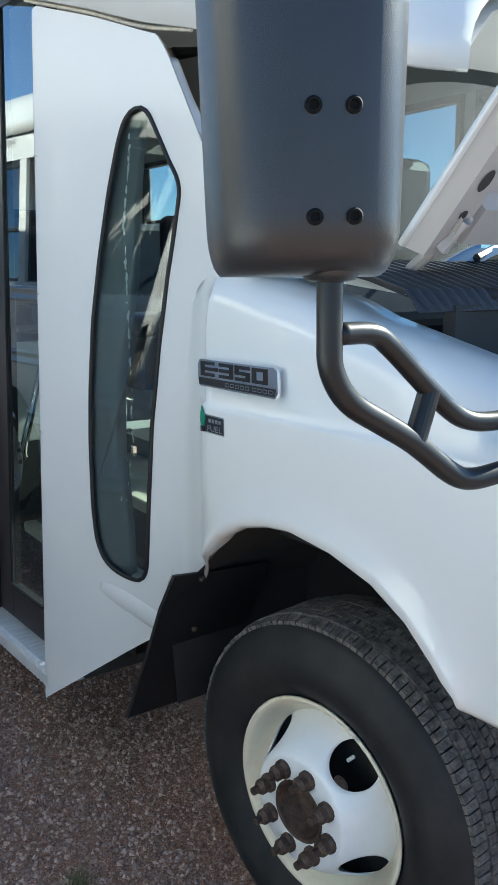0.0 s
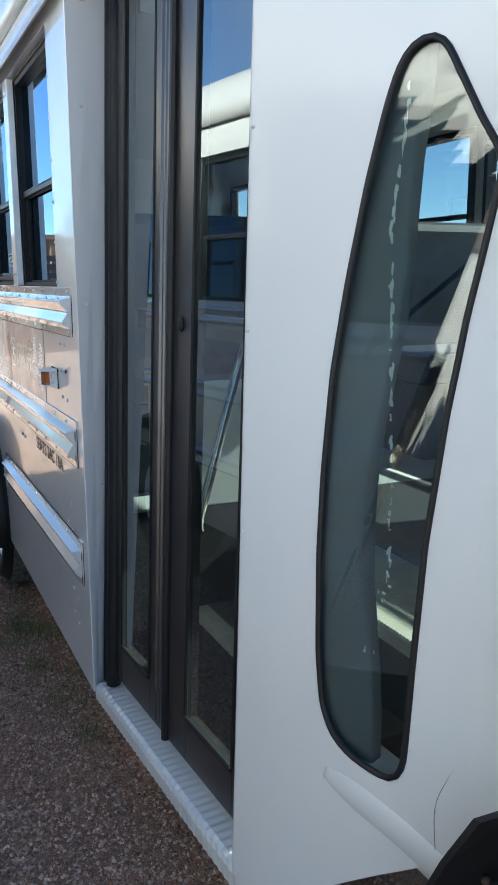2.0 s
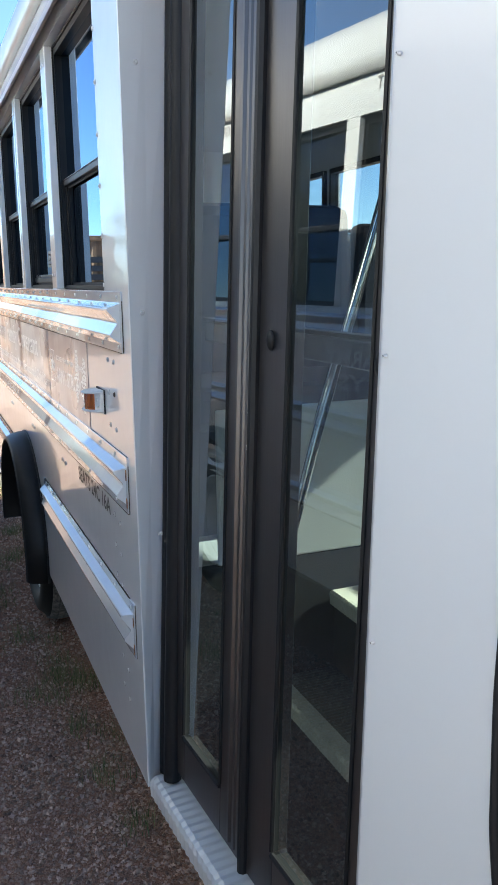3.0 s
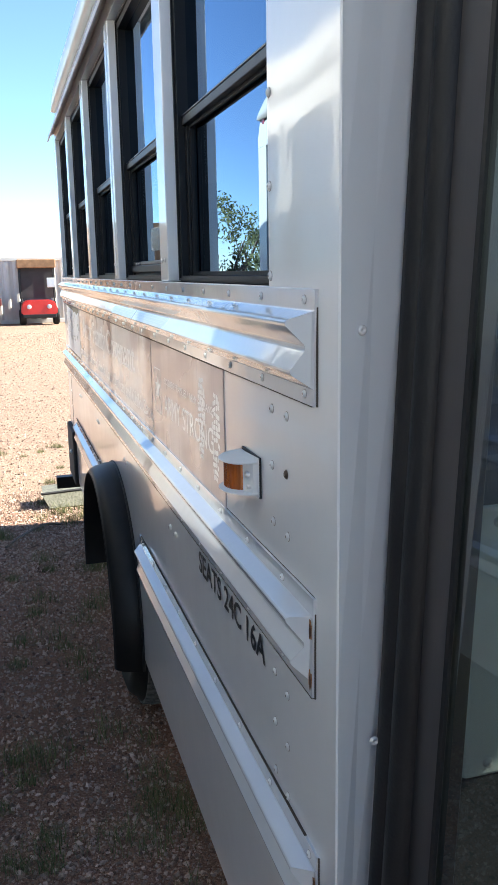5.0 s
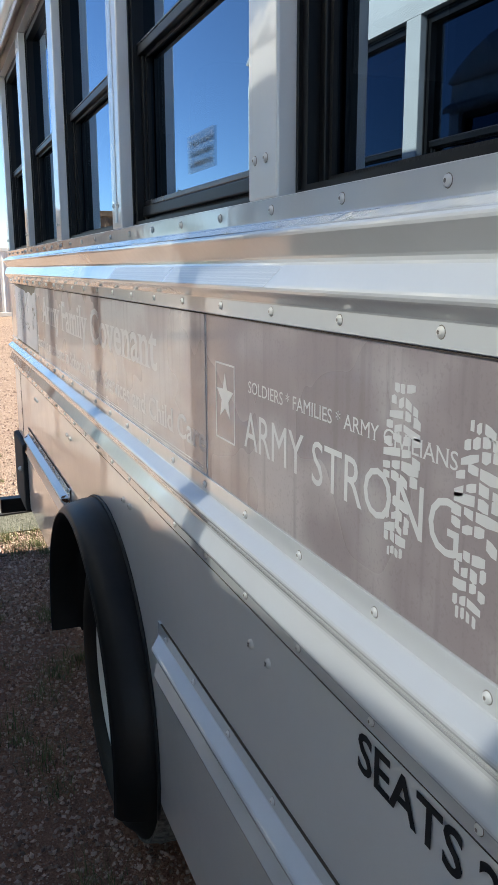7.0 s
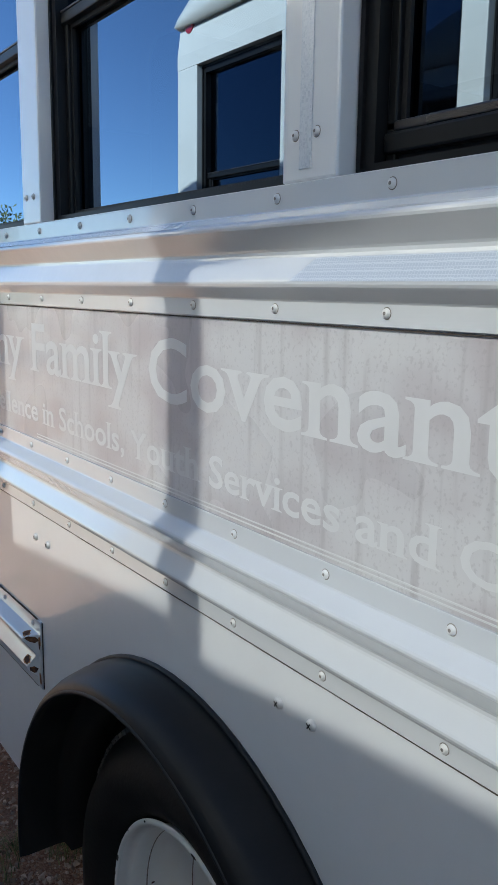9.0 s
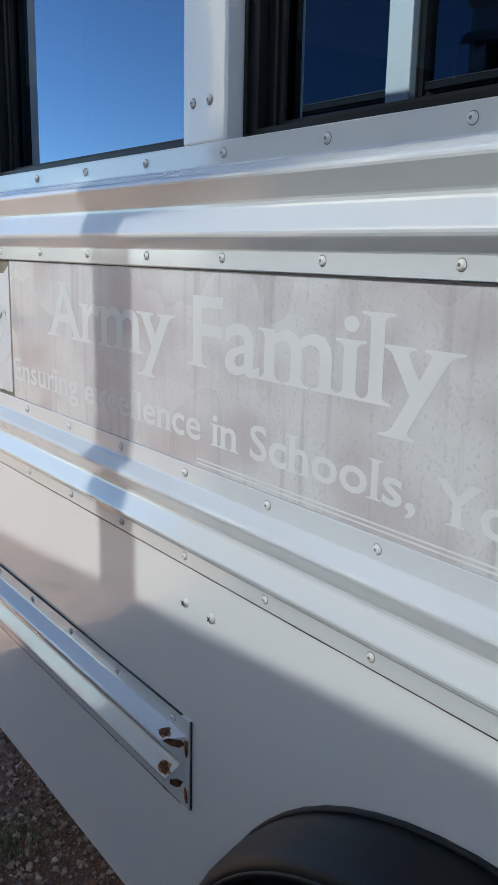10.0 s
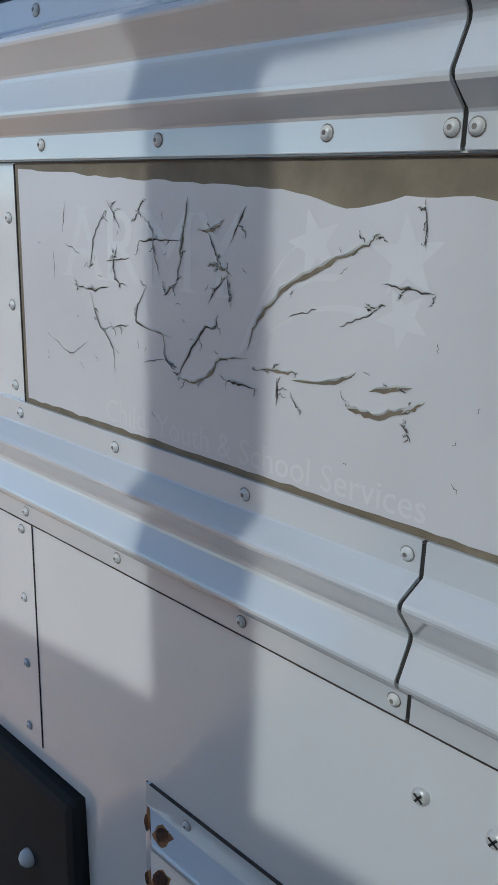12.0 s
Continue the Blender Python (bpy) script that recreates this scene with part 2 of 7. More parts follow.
def honeycomb(m, scale):
    """Fine cell walls of prismatic tape, brighter than the cells."""
    t = m.node_tree
    b = t.nodes["Principled BSDF"]
    geo = t.nodes.new("ShaderNodeNewGeometry")
    v = t.nodes.new("ShaderNodeTexVoronoi")
    v.feature = 'DISTANCE_TO_EDGE'
    v.inputs["Scale"].default_value, v.inputs["Randomness"].default_value = scale, 0.15
    t.links.new(geo.outputs["Position"], v.inputs["Vector"])
    r = t.nodes.new("ShaderNodeMapRange")
    r.inputs["From Max"].default_value = .12
    t.links.new(v.outputs["Distance"], r.inputs[0])
    mx = t.nodes.new("ShaderNodeMix")
    mx.data_type = 'RGBA'
    mx.inputs[6].default_value, mx.inputs[7].default_value = (0.70, 0.73, 0.76, 1), (0.52, 0.56, 0.61, 1)
    t.links.new(r.outputs[0], mx.inputs[0])
    t.links.new(mx.outputs[2], b.inputs["Base Color"])


honeycomb(TAPE, 300)


def ground_mat(name, scale, shades, patch, amount, depth, darker=None):
    """Packed crushed stone: every cell a stone of its own shade, finer grit between, in broad dusty patches.
    darker = (tint, y0, y1): the colour is multiplied by tint, more and more from y0 to y1."""
    m = bpy.data.materials.new(name)
    m.use_nodes = True
    t = m.node_tree
    b = t.nodes["Principled BSDF"]
    geo = t.nodes.new("ShaderNodeNewGeometry")
    cells = []
    for k in (1.0, 2.7):
        v = t.nodes.new("ShaderNodeTexVoronoi")
        v.inputs["Scale"].default_value = scale * k
        t.links.new(geo.outputs["Position"], v.inputs["Vector"])
        cells.append(v)
    n = t.nodes.new("ShaderNodeTexNoise")
    n.inputs["Scale"].default_value, n.inputs["Detail"].default_value = 0.9, 8
    t.links.new(geo.outputs["Position"], n.inputs["Vector"])
    cols = []
    for v in cells:
        sep = t.nodes.new("ShaderNodeSeparateColor")
        t.links.new(v.outputs["Color"], sep.inputs[0])
        cr = t.nodes.new("ShaderNodeValToRGB")
        e = cr.color_ramp.elements
        e[0].position, e[0].color = 0.0, (*shades[0], 1)
        e[1].position, e[1].color = 1.0, (*shades[2], 1)
        x = e.new(0.6)
        x.color = (*shades[1], 1)
        t.links.new(sep.outputs[0], cr.inputs[0])
        cols.append(cr.outputs[0])
    half = t.nodes.new("ShaderNodeMix")
    half.data_type = 'RGBA'
    half.inputs[0].default_value = .45
    t.links.new(cols[0], half.inputs[6])
    t.links.new(cols[1], half.inputs[7])
    mx = t.nodes.new("ShaderNodeMix")
    mx.data_type, mx.blend_type = 'RGBA', 'MIX'
    r = t.nodes.new("ShaderNodeMapRange")
    r.inputs["From Min"].default_value, r.inputs["From Max"].default_value = 0.42, 0.62
    r.inputs["To Max"].default_value = amount
    t.links.new(n.outputs[0], r.inputs[0])
    t.links.new(r.outputs[0], mx.inputs[0])
    t.links.new(half.outputs[2], mx.inputs[6])
    mx.inputs[7].default_value = (*patch, 1)
    col = mx.outputs[2]
    if darker:
        sep = t.nodes.new("ShaderNodeSeparateXYZ")
        t.links.new(geo.outputs["Position"], sep.inputs[0])
        wob = t.nodes.new("ShaderNodeMath")
        wob.operation = 'MULTIPLY_ADD'
        wob.inputs[1].default_value = 2.2
        t.links.new(n.outputs[0], wob.inputs[0])
        t.links.new(sep.outputs[1], wob.inputs[2])
        fade = t.nodes.new("ShaderNodeMapRange")
        fade.interpolation_type = 'SMOOTHSTEP'
        fade.inputs["From Min"].default_value, fade.inputs["From Max"].default_value = darker[1] + 1.1, darker[2] + 1.1
        t.links.new(wob.outputs[0], fade.inputs[0])
        dk = t.nodes.new("ShaderNodeMix")
        dk.data_type, dk.blend_type = 'RGBA', 'MULTIPLY'
        t.links.new(fade.outputs[0], dk.inputs[0])
        t.links.new(col, dk.inputs[6])
        dk.inputs[7].default_value = (*darker[0], 1)
        col = dk.outputs[2]
    t.links.new(col, b.inputs["Base Color"])
    b.inputs["Roughness"].default_value = 0.9
    add = t.nodes.new("ShaderNodeMath")
    add.operation = 'ADD'
    t.links.new(cells[0].outputs["Distance"], add.inputs[0])
    t.links.new(cells[1].outputs["Distance"], add.inputs[1])
    bp = t.nodes.new("ShaderNodeBump")
    bp.inputs["Distance"].default_value = depth
    bp.invert = True
    t.links.new(add.outputs[0], bp.inputs["Height"])
    t.links.new(bp.outputs[0], b.inputs["Normal"])
    return m


def island_mat(name, lo, hi, rough=0.85):
    """Colour varies from piece to piece of one joined mesh."""
    m = bpy.data.materials.new(name)
    m.use_nodes = True
    t = m.node_tree
    b = t.nodes["Principled BSDF"]
    geo = t.nodes.new("ShaderNodeNewGeometry")
    cr = t.nodes.new("ShaderNodeValToRGB")
    cr.color_ramp.elements[0].color = (*lo, 1)
    cr.color_ramp.elements[1].color = (*hi, 1)
    t.links.new(geo.outputs["Random Per Island"], cr.inputs[0])
    n = t.nodes.new("ShaderNodeTexNoise")
    n.inputs["Scale"].default_value = 120
    t.links.new(geo.outputs["Position"], n.inputs["Vector"])
    mx = t.nodes.new("ShaderNodeMix")
    mx.data_type, mx.blend_type = 'RGBA', 'OVERLAY'
    mx.inputs[0].default_value = 0.4
    t.links.new(cr.outputs[0], mx.inputs[6])
    t.links.new(n.outputs[0], mx.inputs[7])
    t.links.new(mx.outputs[2], b.inputs["Base Color"])
    b.inputs["Roughness"].default_value = rough
    return m


GROUND = ground_mat("gravel_ground", 55, ((0.22, 0.13, 0.09), (0.40, 0.262, 0.182), (0.60, 0.44, 0.33)), (0.43, 0.295, 0.21), .5, .014)
SOIL = ground_mat("brown_soil", 170, ((0.22, 0.105, 0.068), (0.45, 0.248, 0.168), (0.67, 0.435, 0.32)), (0.43, 0.23, 0.154), .5, .005, ((.74, .70, .67), 1.9, 3.6))
STONE = island_mat("gravel_stones", (0.15, 0.085, 0.058), (0.58, 0.42, 0.335))
STONER = island_mat("reddish_gravel_stones", (0.20, 0.112, 0.080), (0.62, 0.435, 0.345))
GRASS = island_mat("dry_weeds", (0.055, 0.075, 0.022), (0.22, 0.20, 0.09))
LEAF = island_mat("olive_leaves", (0.035, 0.05, 0.02), (0.11, 0.13, 0.05))
BARK = mat("grey_bark", (0.13, 0.10, 0.08), 0.9, vary=0.3, scale=10)

# ---------------------------------------------------------------- mesh helpers
XF = Matrix()


def finish(name, bm, material, parent=None, label="", smooth=False):
    """Links a bmesh as one mesh object, under its thing or part."""
    m = XF
    if m != Matrix():
        bmesh.ops.transform(bm, matrix=m, verts=bm.verts)
        if m.determinant() < 0:
            bmesh.ops.reverse_faces(bm, faces=bm.faces)
    me = bpy.data.meshes.new(name)
    bm.to_mesh(me)
    bm.free()
    me.materials.append(material)
    if smooth:
        for p in me.polygons:
            p.use_smooth = True
    ob = new(name, me)
    if parent:
        ob.parent = parent
        if parent.type == 'EMPTY':
            ob.matrix_parent_inverse = parent.matrix_basis.inverted()
    if label:
        ob["label"] = label
    return ob


def part(name, bm, material, parent, label="", smooth=False):
    return finish(name, bm, material, parent, label, smooth)


def box(bm, x0, x1, y0, y1, z0, z1, bevel=0.0):
    r = bmesh.ops.create_cube(bm, size=1.0)
    vs = r["verts"]
    for v in vs:
        v.co = Vector(((x0 + x1) / 2 + v.co.x * (x1 - x0), (y0 + y1) / 2 + v.co.y * (y1 - y0), (z0 + z1) / 2 + v.co.z * (z1 - z0)))
    if bevel:
        es = list({e for v in vs for e in v.link_edges})
        bmesh.ops.bevel(bm, geom=es, offset=bevel, segments=2, affect='EDGES', profile=0.5)
    return vs


def prism(bm, outline, place, depth):
    """A flat outline (list of 2D points) set by place(u, v, d) and given a thickness."""
    a = [bm.verts.new(place(u, v, 0.0)) for u, v in outline]
    b = [bm.verts.new(place(u, v, depth)) for u, v in outline]
    bm.faces.new(a)
    bm.faces.new(list(reversed(b)))
    n = len(a)
    for i in range(n):
        bm.faces.new((a[i], b[i], b[(i + 1) % n], a[(i + 1) % n]))
    bmesh.ops.recalc_face_normals(bm, faces=bm.faces)


def tube(bm, pts, r, seg=12, cap=True):
    """A round bar along a line of points."""
    pts = [Vector(p) for p in pts]
    rings = []
    up = Vector((0.31, 0.17, 0.93))
    for i, p in enumerate(pts):
        d = (pts[min(i + 1, len(pts) - 1)] - pts[max(i - 1, 0)]).normalized()
        s = d.cross(up).normalized()
        u = s.cross(d).normalized()
        rr = r[i] if isinstance(r, (list, tuple)) else r
        rings.append([bm.verts.new(p + s * rr * math.cos(2 * math.pi * k / seg) + u * rr * math.sin(2 * math.pi * k / seg)) for k in range(seg)])
    for a, b in zip(rings, rings[1:]):
        for k in range(seg):
            bm.faces.new((a[k], a[(k + 1) % seg], b[(k + 1) % seg], b[k]))
    if cap:
        bm.faces.new(list(reversed(rings[0])))
        bm.faces.new(rings[-1])
    bmesh.ops.recalc_face_normals(bm, faces=bm.faces)


def curve_pts(pts, n=8):
    """Catmull-Rom points through the given ones."""
    pts = [Vector(p) for p in pts]
    ext = [pts[0] * 2 - pts[1]] + pts + [pts[-1] * 2 - pts[-2]]
    out = []
    for i in range(1, len(ext) - 2):
        a, b, c, d = ext[i - 1:i + 3]
        for k in range(n):
            t = k / n
            out.append(0.5 * ((2 * b) + (c - a) * t + (2 * a - 5 * b + 4 * c - d) * t * t + (3 * b - a - 3 * c + d) * t ** 3))
    out.append(pts[-1])
    return out


def loft(bm, rows, close=False):
    """A skin over rows of points of equal count."""
    vs = [[bm.verts.new(p) for p in r] for r in rows]
    for a, b in zip(vs, vs[1:]):
        n = len(a)
        for k in range(n if close else n - 1):
            bm.faces.new((a[k], a[(k + 1) % n], b[(k + 1) % n], b[k]))
    bmesh.ops.recalc_face_normals(bm, faces=bm.faces)
    return vs


def lathe(bm, prof, centre, axis_x=1, seg=48, arc=(0, 2 * math.pi)):
    """A section (x, radius) turned round an axle along x."""
    full = abs(arc[1] - arc[0] - 2 * math.pi) < 1e-6
    n = seg if full else seg + 1
    rows = []
    for i in range(n):
        a = arc[0] + (arc[1] - arc[0]) * i / seg
        rows.append([bm.verts.new((centre[0] + x * axis_x, centre[1] + r * math.cos(a), centre[2] + r * math.sin(a))) for x, r in prof])
    m = len(prof)
    for i in range(seg):
        a, b = rows[i], rows[(i + 1) % n]
        for k in range(m - 1):
            bm.faces.new((a[k], b[k], b[k + 1], a[k + 1]))
    bmesh.ops.recalc_face_normals(bm, faces=bm.faces)


def empty(name, loc, label, category, group="", kind=""):
    e = new(name)
    e.empty_display_size = 0.2
    e.location = loc
    bpy.context.view_layer.update()
    tagged(e, label, category, group, kind)
    return e


def add_serifs(bm, size, k):
    """Bracketed feet on the free ends of upright stems."""
    bm.normal_update()
    jobs = []
    for e in bm.edges:
        p, q = e.verts[0].co, e.verts[1].co
        if min(p.z, q.z) < .49 or abs(p.y - q.y) > .004 * size or not .05 * size < abs(p.x - q.x) < .24 * size:
            continue
        side = [f for f in e.link_faces if abs(f.normal.z) < .5]
        if len(side) != 1 or abs(side[0].normal.y) < .9:
            continue
        up = -1 if side[0].normal.y > 0 else 1
        for v in e.verts:
            out = 1 if v.co.x == max(p.x, q.x) else -1
            for e2 in v.link_edges:
                o = e2.other_vert(v).co
                d = o - v.co
                if e2 is not e and abs(d.z) < .01 and d.y * up > .2 * size and abs(d.x) < .5 * abs(d.y) and any(abs(f.normal.z) < .5 for f in e2.link_faces):
                    jobs.append((v, out, up, d.x / d.y))
    for v, out, up, slope in {j[0]: j for j in jobs}.values():
        w, h = k * size, k * size * .62
        c = v.co
        pts = [(0, 0), (w, 0), (w, h * .42), (w * .45, h * .6), (w * .12, h), (0, h * 1.6)]
        front = [bm.verts.new((c.x + out * u + slope * up * t, c.y + up * t, .5)) for u, t in pts[1:]]
        back = [bm.verts.new((q.co.x, q.co.y, -.5)) for q in front]
        quads = [[v] + front] + [[front[a], back[a], back[a + 1], front[a + 1]] for a in range(len(front) - 1)]
        for f in quads:
            bm.faces.new(f if out * up > 0 else f[::-1])


def lettering(name, text, size, place, material, parent, width=None, lift=0.00012, serif=0.0, label="", shear=0.0, height=None, bold=0.0):
    """Raised flat letters; place(u, v, d) sets letter space (right, up, out) in the world."""
    cu = bpy.data.curves.new(name, 'FONT')
    cu.body, cu.size, cu.extrude, cu.shear = text, size, 0.5, shear
    cu.resolution_u = 3
    cu.offset = bold * size
    tmp = bpy.data.objects.new(name, cu)
    scene.collection.objects.link(tmp)
    dg = bpy.context.evaluated_depsgraph_get()
    me = bpy.data.meshes.new_from_object(tmp.evaluated_get(dg))
    bpy.data.objects.remove(tmp)
    bm = bmesh.new()
    bm.from_mesh(me)
    bpy.data.meshes.remove(me)
    xs = [v.co.x for v in bm.verts]
    ys = [v.co.y for v in bm.verts]
    sx = width / (max(xs) - min(xs)) if width else 1.0
    sy = height / (max(ys) - min(ys)) if height else 1.0
    x0, y0 = min(xs), (min(ys) if height else 0.0)
    bmesh.ops.remove_doubles(bm, verts=bm.verts, dist=1e-5)
    if serif:
        add_serifs(bm, size, serif)
    for v in bm.verts:
        v.co = place((v.co.x - x0) * sx, (v.co.y - y0) * sy, (v.co.z + 0.5) * lift + .0001)
    if not serif:
        bmesh.ops.recalc_face_normals(bm, faces=bm.faces)
    left = set(bm.verts)
    groups = []
    while left:
        stack, isl = [left.pop()], []
        while stack:
            v = stack.pop()
            isl.append(v)
            for e in v.link_edges:
                o = e.other_vert(v)
                if o in left:
                    left.remove(o)
                    stack.append(o)
        groups.append(isl)
    for gi, isl in enumerate(sorted(groups, key=lambda g: min(v.co.y for v in g))):
        step = (place(0, 0, .00003) - place(0, 0, 0)) * (gi % 5)
        ids = {v: k for k, v in enumerate(isl)}
        fs = {f for v in isl for f in v.link_faces}
        b2 = bmesh.new()
        nv = [b2.verts.new(v.co + step) for v in isl]
        for f in fs:
            b2.faces.new([nv[ids[v]] for v in f.verts])
        finish("letter", b2, material, parent, label)
    bm.free()


# ---------------------------------------------------------------- ground and distance
def build_ground():
    bm = bmesh.new()
    xs = [-600, -150, -40, -12, -4, -1.4, 1.0, 4, 12, 40, 150, 600]
    ys = [-600, -150, -40, -8, -2, 2, 6, 9, 13, 20, 32, 60, 150, 600]
    loft(bm, [[(x, y, GZ) for x in xs] for y in ys])
    for f in bm.faces:
        if f.normal.z < 0:
            f.normal_flip()
    g = finish("ground", bm, GROUND)
    tagged(g, "tan pinkish crushed gravel yard, compacted and dusty", "ground", kind="structure")


build_ground()


def soil_strip():
    """Bare compacted soil where the gravel has worn away beside the bus."""
    pts = []
    for k in range(120):
        a = 2 * math.pi * k / 120
        r = 1 + .12 * noise.noise((math.cos(a) * 2, math.sin(a) * 2, 4)) + .05 * noise.noise((math.cos(a) * 9, math.sin(a) * 9, 1))
        pts.append((-.2 + 1.45 * r * math.copysign(abs(math.cos(a)) ** .6, math.cos(a)), 2.6 + 4.0 * r * math.copysign(abs(math.sin(a)) ** .6, math.sin(a))))
    bm = bmesh.new()
    bm.faces.new([bm.verts.new((x, y, GZ + .004)) for x, y in pts])
    for f in bm.faces:
        f.normal_update()
        if f.normal.z < 0:
            f.normal_flip()
    g = finish("bare_soil", bm, SOIL)
    tagged(g, "reddish brown compacted soil showing through the gravel", "ground", kind="structure")


soil_strip()


def build_stones():
    rnd = random.Random(3)
    base = [Vector(p).normalized() for p in ((1, 0, .2), (-1, .1, 0), (0.1, 1, -.1), (0, -1, .1), (0.1, 0.1, 1), (0, 0, -1))]
    tri = ((0, 2, 4), (2, 1, 4), (1, 3, 4), (3, 0, 4), (2, 0, 5), (1, 2, 5), (3, 1, 5), (0, 3, 5))
    verts, faces = [], []

    def scatter(n, x0, x1, y0, y1, r0, r1, power=2.2, base_z=0.0):
        for _ in range(n):
            x, y = rnd.uniform(x0, x1), rnd.uniform(y0, y1)
            r = r0 + (r1 - r0) * rnd.random() ** power
            q = Euler((rnd.uniform(0, 6.3), rnd.uniform(0, 6.3), rnd.uniform(0, 6.3))).to_matrix()
            sc = Vector((rnd.uniform(.7, 1.3), rnd.uniform(.6, 1.1), rnd.uniform(.5, .9)))
            k = len(verts)
            for b in base:
                p = q @ Vector((b.x * sc.x, b.y * sc.y, b.z * sc.z)) * r * rnd.uniform(.8, 1.15)
                verts.append((x + p.x, y + p.y, GZ + base_z + r * 0.25 + p.z * 0.8))
            faces.extend([(a + k, b + k, c + k) for a, b, c in tri])

    scatter(34000, -1.15, 0.5, 2.6, 5.3, 0.003, 0.012, 3.0, .004)
    scatter(28000, -1.15, 0.5, 5.3, 7.2, 0.003, 0.013, 3.0, .004)
    scatter(15000, -3.0, 1.6, 6.3, 12, 0.006, 0.017)
    scatter(10000, -5.0, 2.5, 12, 24, 0.008, 0.022)
    def lay(material, label):
        me = bpy.data.meshes.new("gravel")
        me.from_pydata(verts, [], faces)
        me.materials.append(material)
        tagged(new("gravel", me), label, "gravel", kind="stuff")
        verts.clear()
        faces.clear()

    lay(STONE, "loose pinkish grey crushed gravel scattered on the yard")
    scatter(62000, -1.15, 0.6, 0.2, 2.6, 0.0026, 0.011, 3.0, 0.004)
    scatter(9000, -1.15, 0.75, 2.6, 3.4, 0.0026, 0.010, 3.2, 0.004)
    lay(STONER, "fine reddish crushed gravel beside the door and front wheel")


def build_weeds():
    rnd = random.Random(9)
    verts, faces = [], []
    tufts = []
    for _ in range(60):
        tufts.append((rnd.uniform(-1.0, 0.1), rnd.uniform(3.2, 6.4), rnd.uniform(.5, 1.3)))
    for _ in range(40):
        tufts.append((rnd.uniform(-0.05, 0.5), rnd.uniform(2.1, 6.8), rnd.uniform(.7, 1.3)))
    for _ in range(55):
        tufts.append((rnd.uniform(-2.2, 0.3), rnd.uniform(6.2, 9.5), rnd.uniform(.4, .9)))
    for _ in range(12):
        tufts.append((rnd.uniform(-.2, .2), rnd.uniform(6.3, 6.9), rnd.uniform(.9, 1.5)))
    tufts.append((-0.05, 0.75, 0.5))
    for x, y, s in tufts:
        for _ in range(rnd.randint(60, 130)):
            a, l = rnd.uniform(0, 6.3), rnd.uniform(.02, .075) * s
            bx, by = x + rnd.gauss(0, .035 * s), y + rnd.gauss(0, .035 * s)
            w = rnd.uniform(.0008, .0018)
            ox, oy = math.cos(a), math.sin(a)
            lean = rnd.uniform(.2, .9)
            k = len(verts)
            for t in (0, .5, 1):
                ww = w * (1 - t * .85)
                px, py, pz = bx + ox * l * lean * t * t, by + oy * l * lean * t * t, GZ + .004 + l * t * (1 - .2 * lean * t)
                verts.extend([(px - oy * ww, py + ox * ww, pz), (px + oy * ww, py - ox * ww, pz)])
            faces.extend([(k, k + 1, k + 3, k + 2), (k + 2, k + 3, k + 5, k + 4)])
    me = bpy.data.meshes.new("weeds")
    me.from_pydata(verts, [], faces)
    me.materials.append(GRASS)
    ob = new("weeds", me)
    tagged(ob, "sparse dry green weeds growing through the gravel", "weeds", kind="stuff")


# ---------------------------------------------------------------- bus
BW = 2.24            # body width
YF, YR = 2.10, 6.10  # front corner of the side wall, rear end
SILL, HEAD = 1.428, 2.15
RAIL = [(0.0, 0.0685), (-0.0036, 0.0685), (-0.004, 0.068), (-0.004, 0.0445), (-0.0048, 0.0428), (-0.0235, 0.0338), (-0.0258, 0.0322), (-0.0272, 0.0300), (-0.0275, 0.0278), (-0.0268, 0.0252), (-0.0112, 0.0045), (-0.0100, 0.0020),
        (-0.0100, -0.0015), (-0.0108, -0.0042), (-0.0216, -0.0258), (-0.0225, -0.0282), (-0.0224, -0.0308), (-0.0212, -0.0335), (-0.0192, -0.0353), (-0.0052, -0.0462), (-0.004, -0.0482), (-0.004, -0.068), (-0.0036, -0.0685), (0.0, -0.0685)]


def rivet_mesh(r, h):
    bm = bmesh.new()
    prof = [(-.0003, r * 1.16), (-.0005, r * .98), (-h * .55, r * .9), (-h * .9, r * .55), (-h * .98, r * .34), (-h * .8, 0.0001)]
    lathe(bm, prof, (0, 0, 0), 1, 12)
    # the dark foot ring puts each rivet's shadow into the colour; the centre is its hole
    for f in bm.faces:
        c = f.calc_center_median()
        f.material_index = 1 if c.x > -.0006 or math.hypot(c.y, c.z) < r * .22 else 0
    me = bpy.data.meshes.new("rivet")
    bm.to_mesh(me)
    bm.free()
    me.materials.append(STEEL)
    me.materials.append(GREYBR)
    for p in me.polygons:
        p.use_smooth = True
    return me


RIVET = rivet_mesh(0.0051, 0.0036)
BOLT = rivet_mesh(0.0060, 0.0040)


def rivet(y, z, parent, x=-0.004, mesh=None, name="rivet"):
    ob = new(name, mesh or RIVET)
    ob.matrix_basis = XF @ Matrix.Translation((x, y, z))
    ob.parent = parent
    if parent.type == 'EMPTY':
        ob.matrix_parent_inverse = parent.matrix_basis.inverted()
    return ob


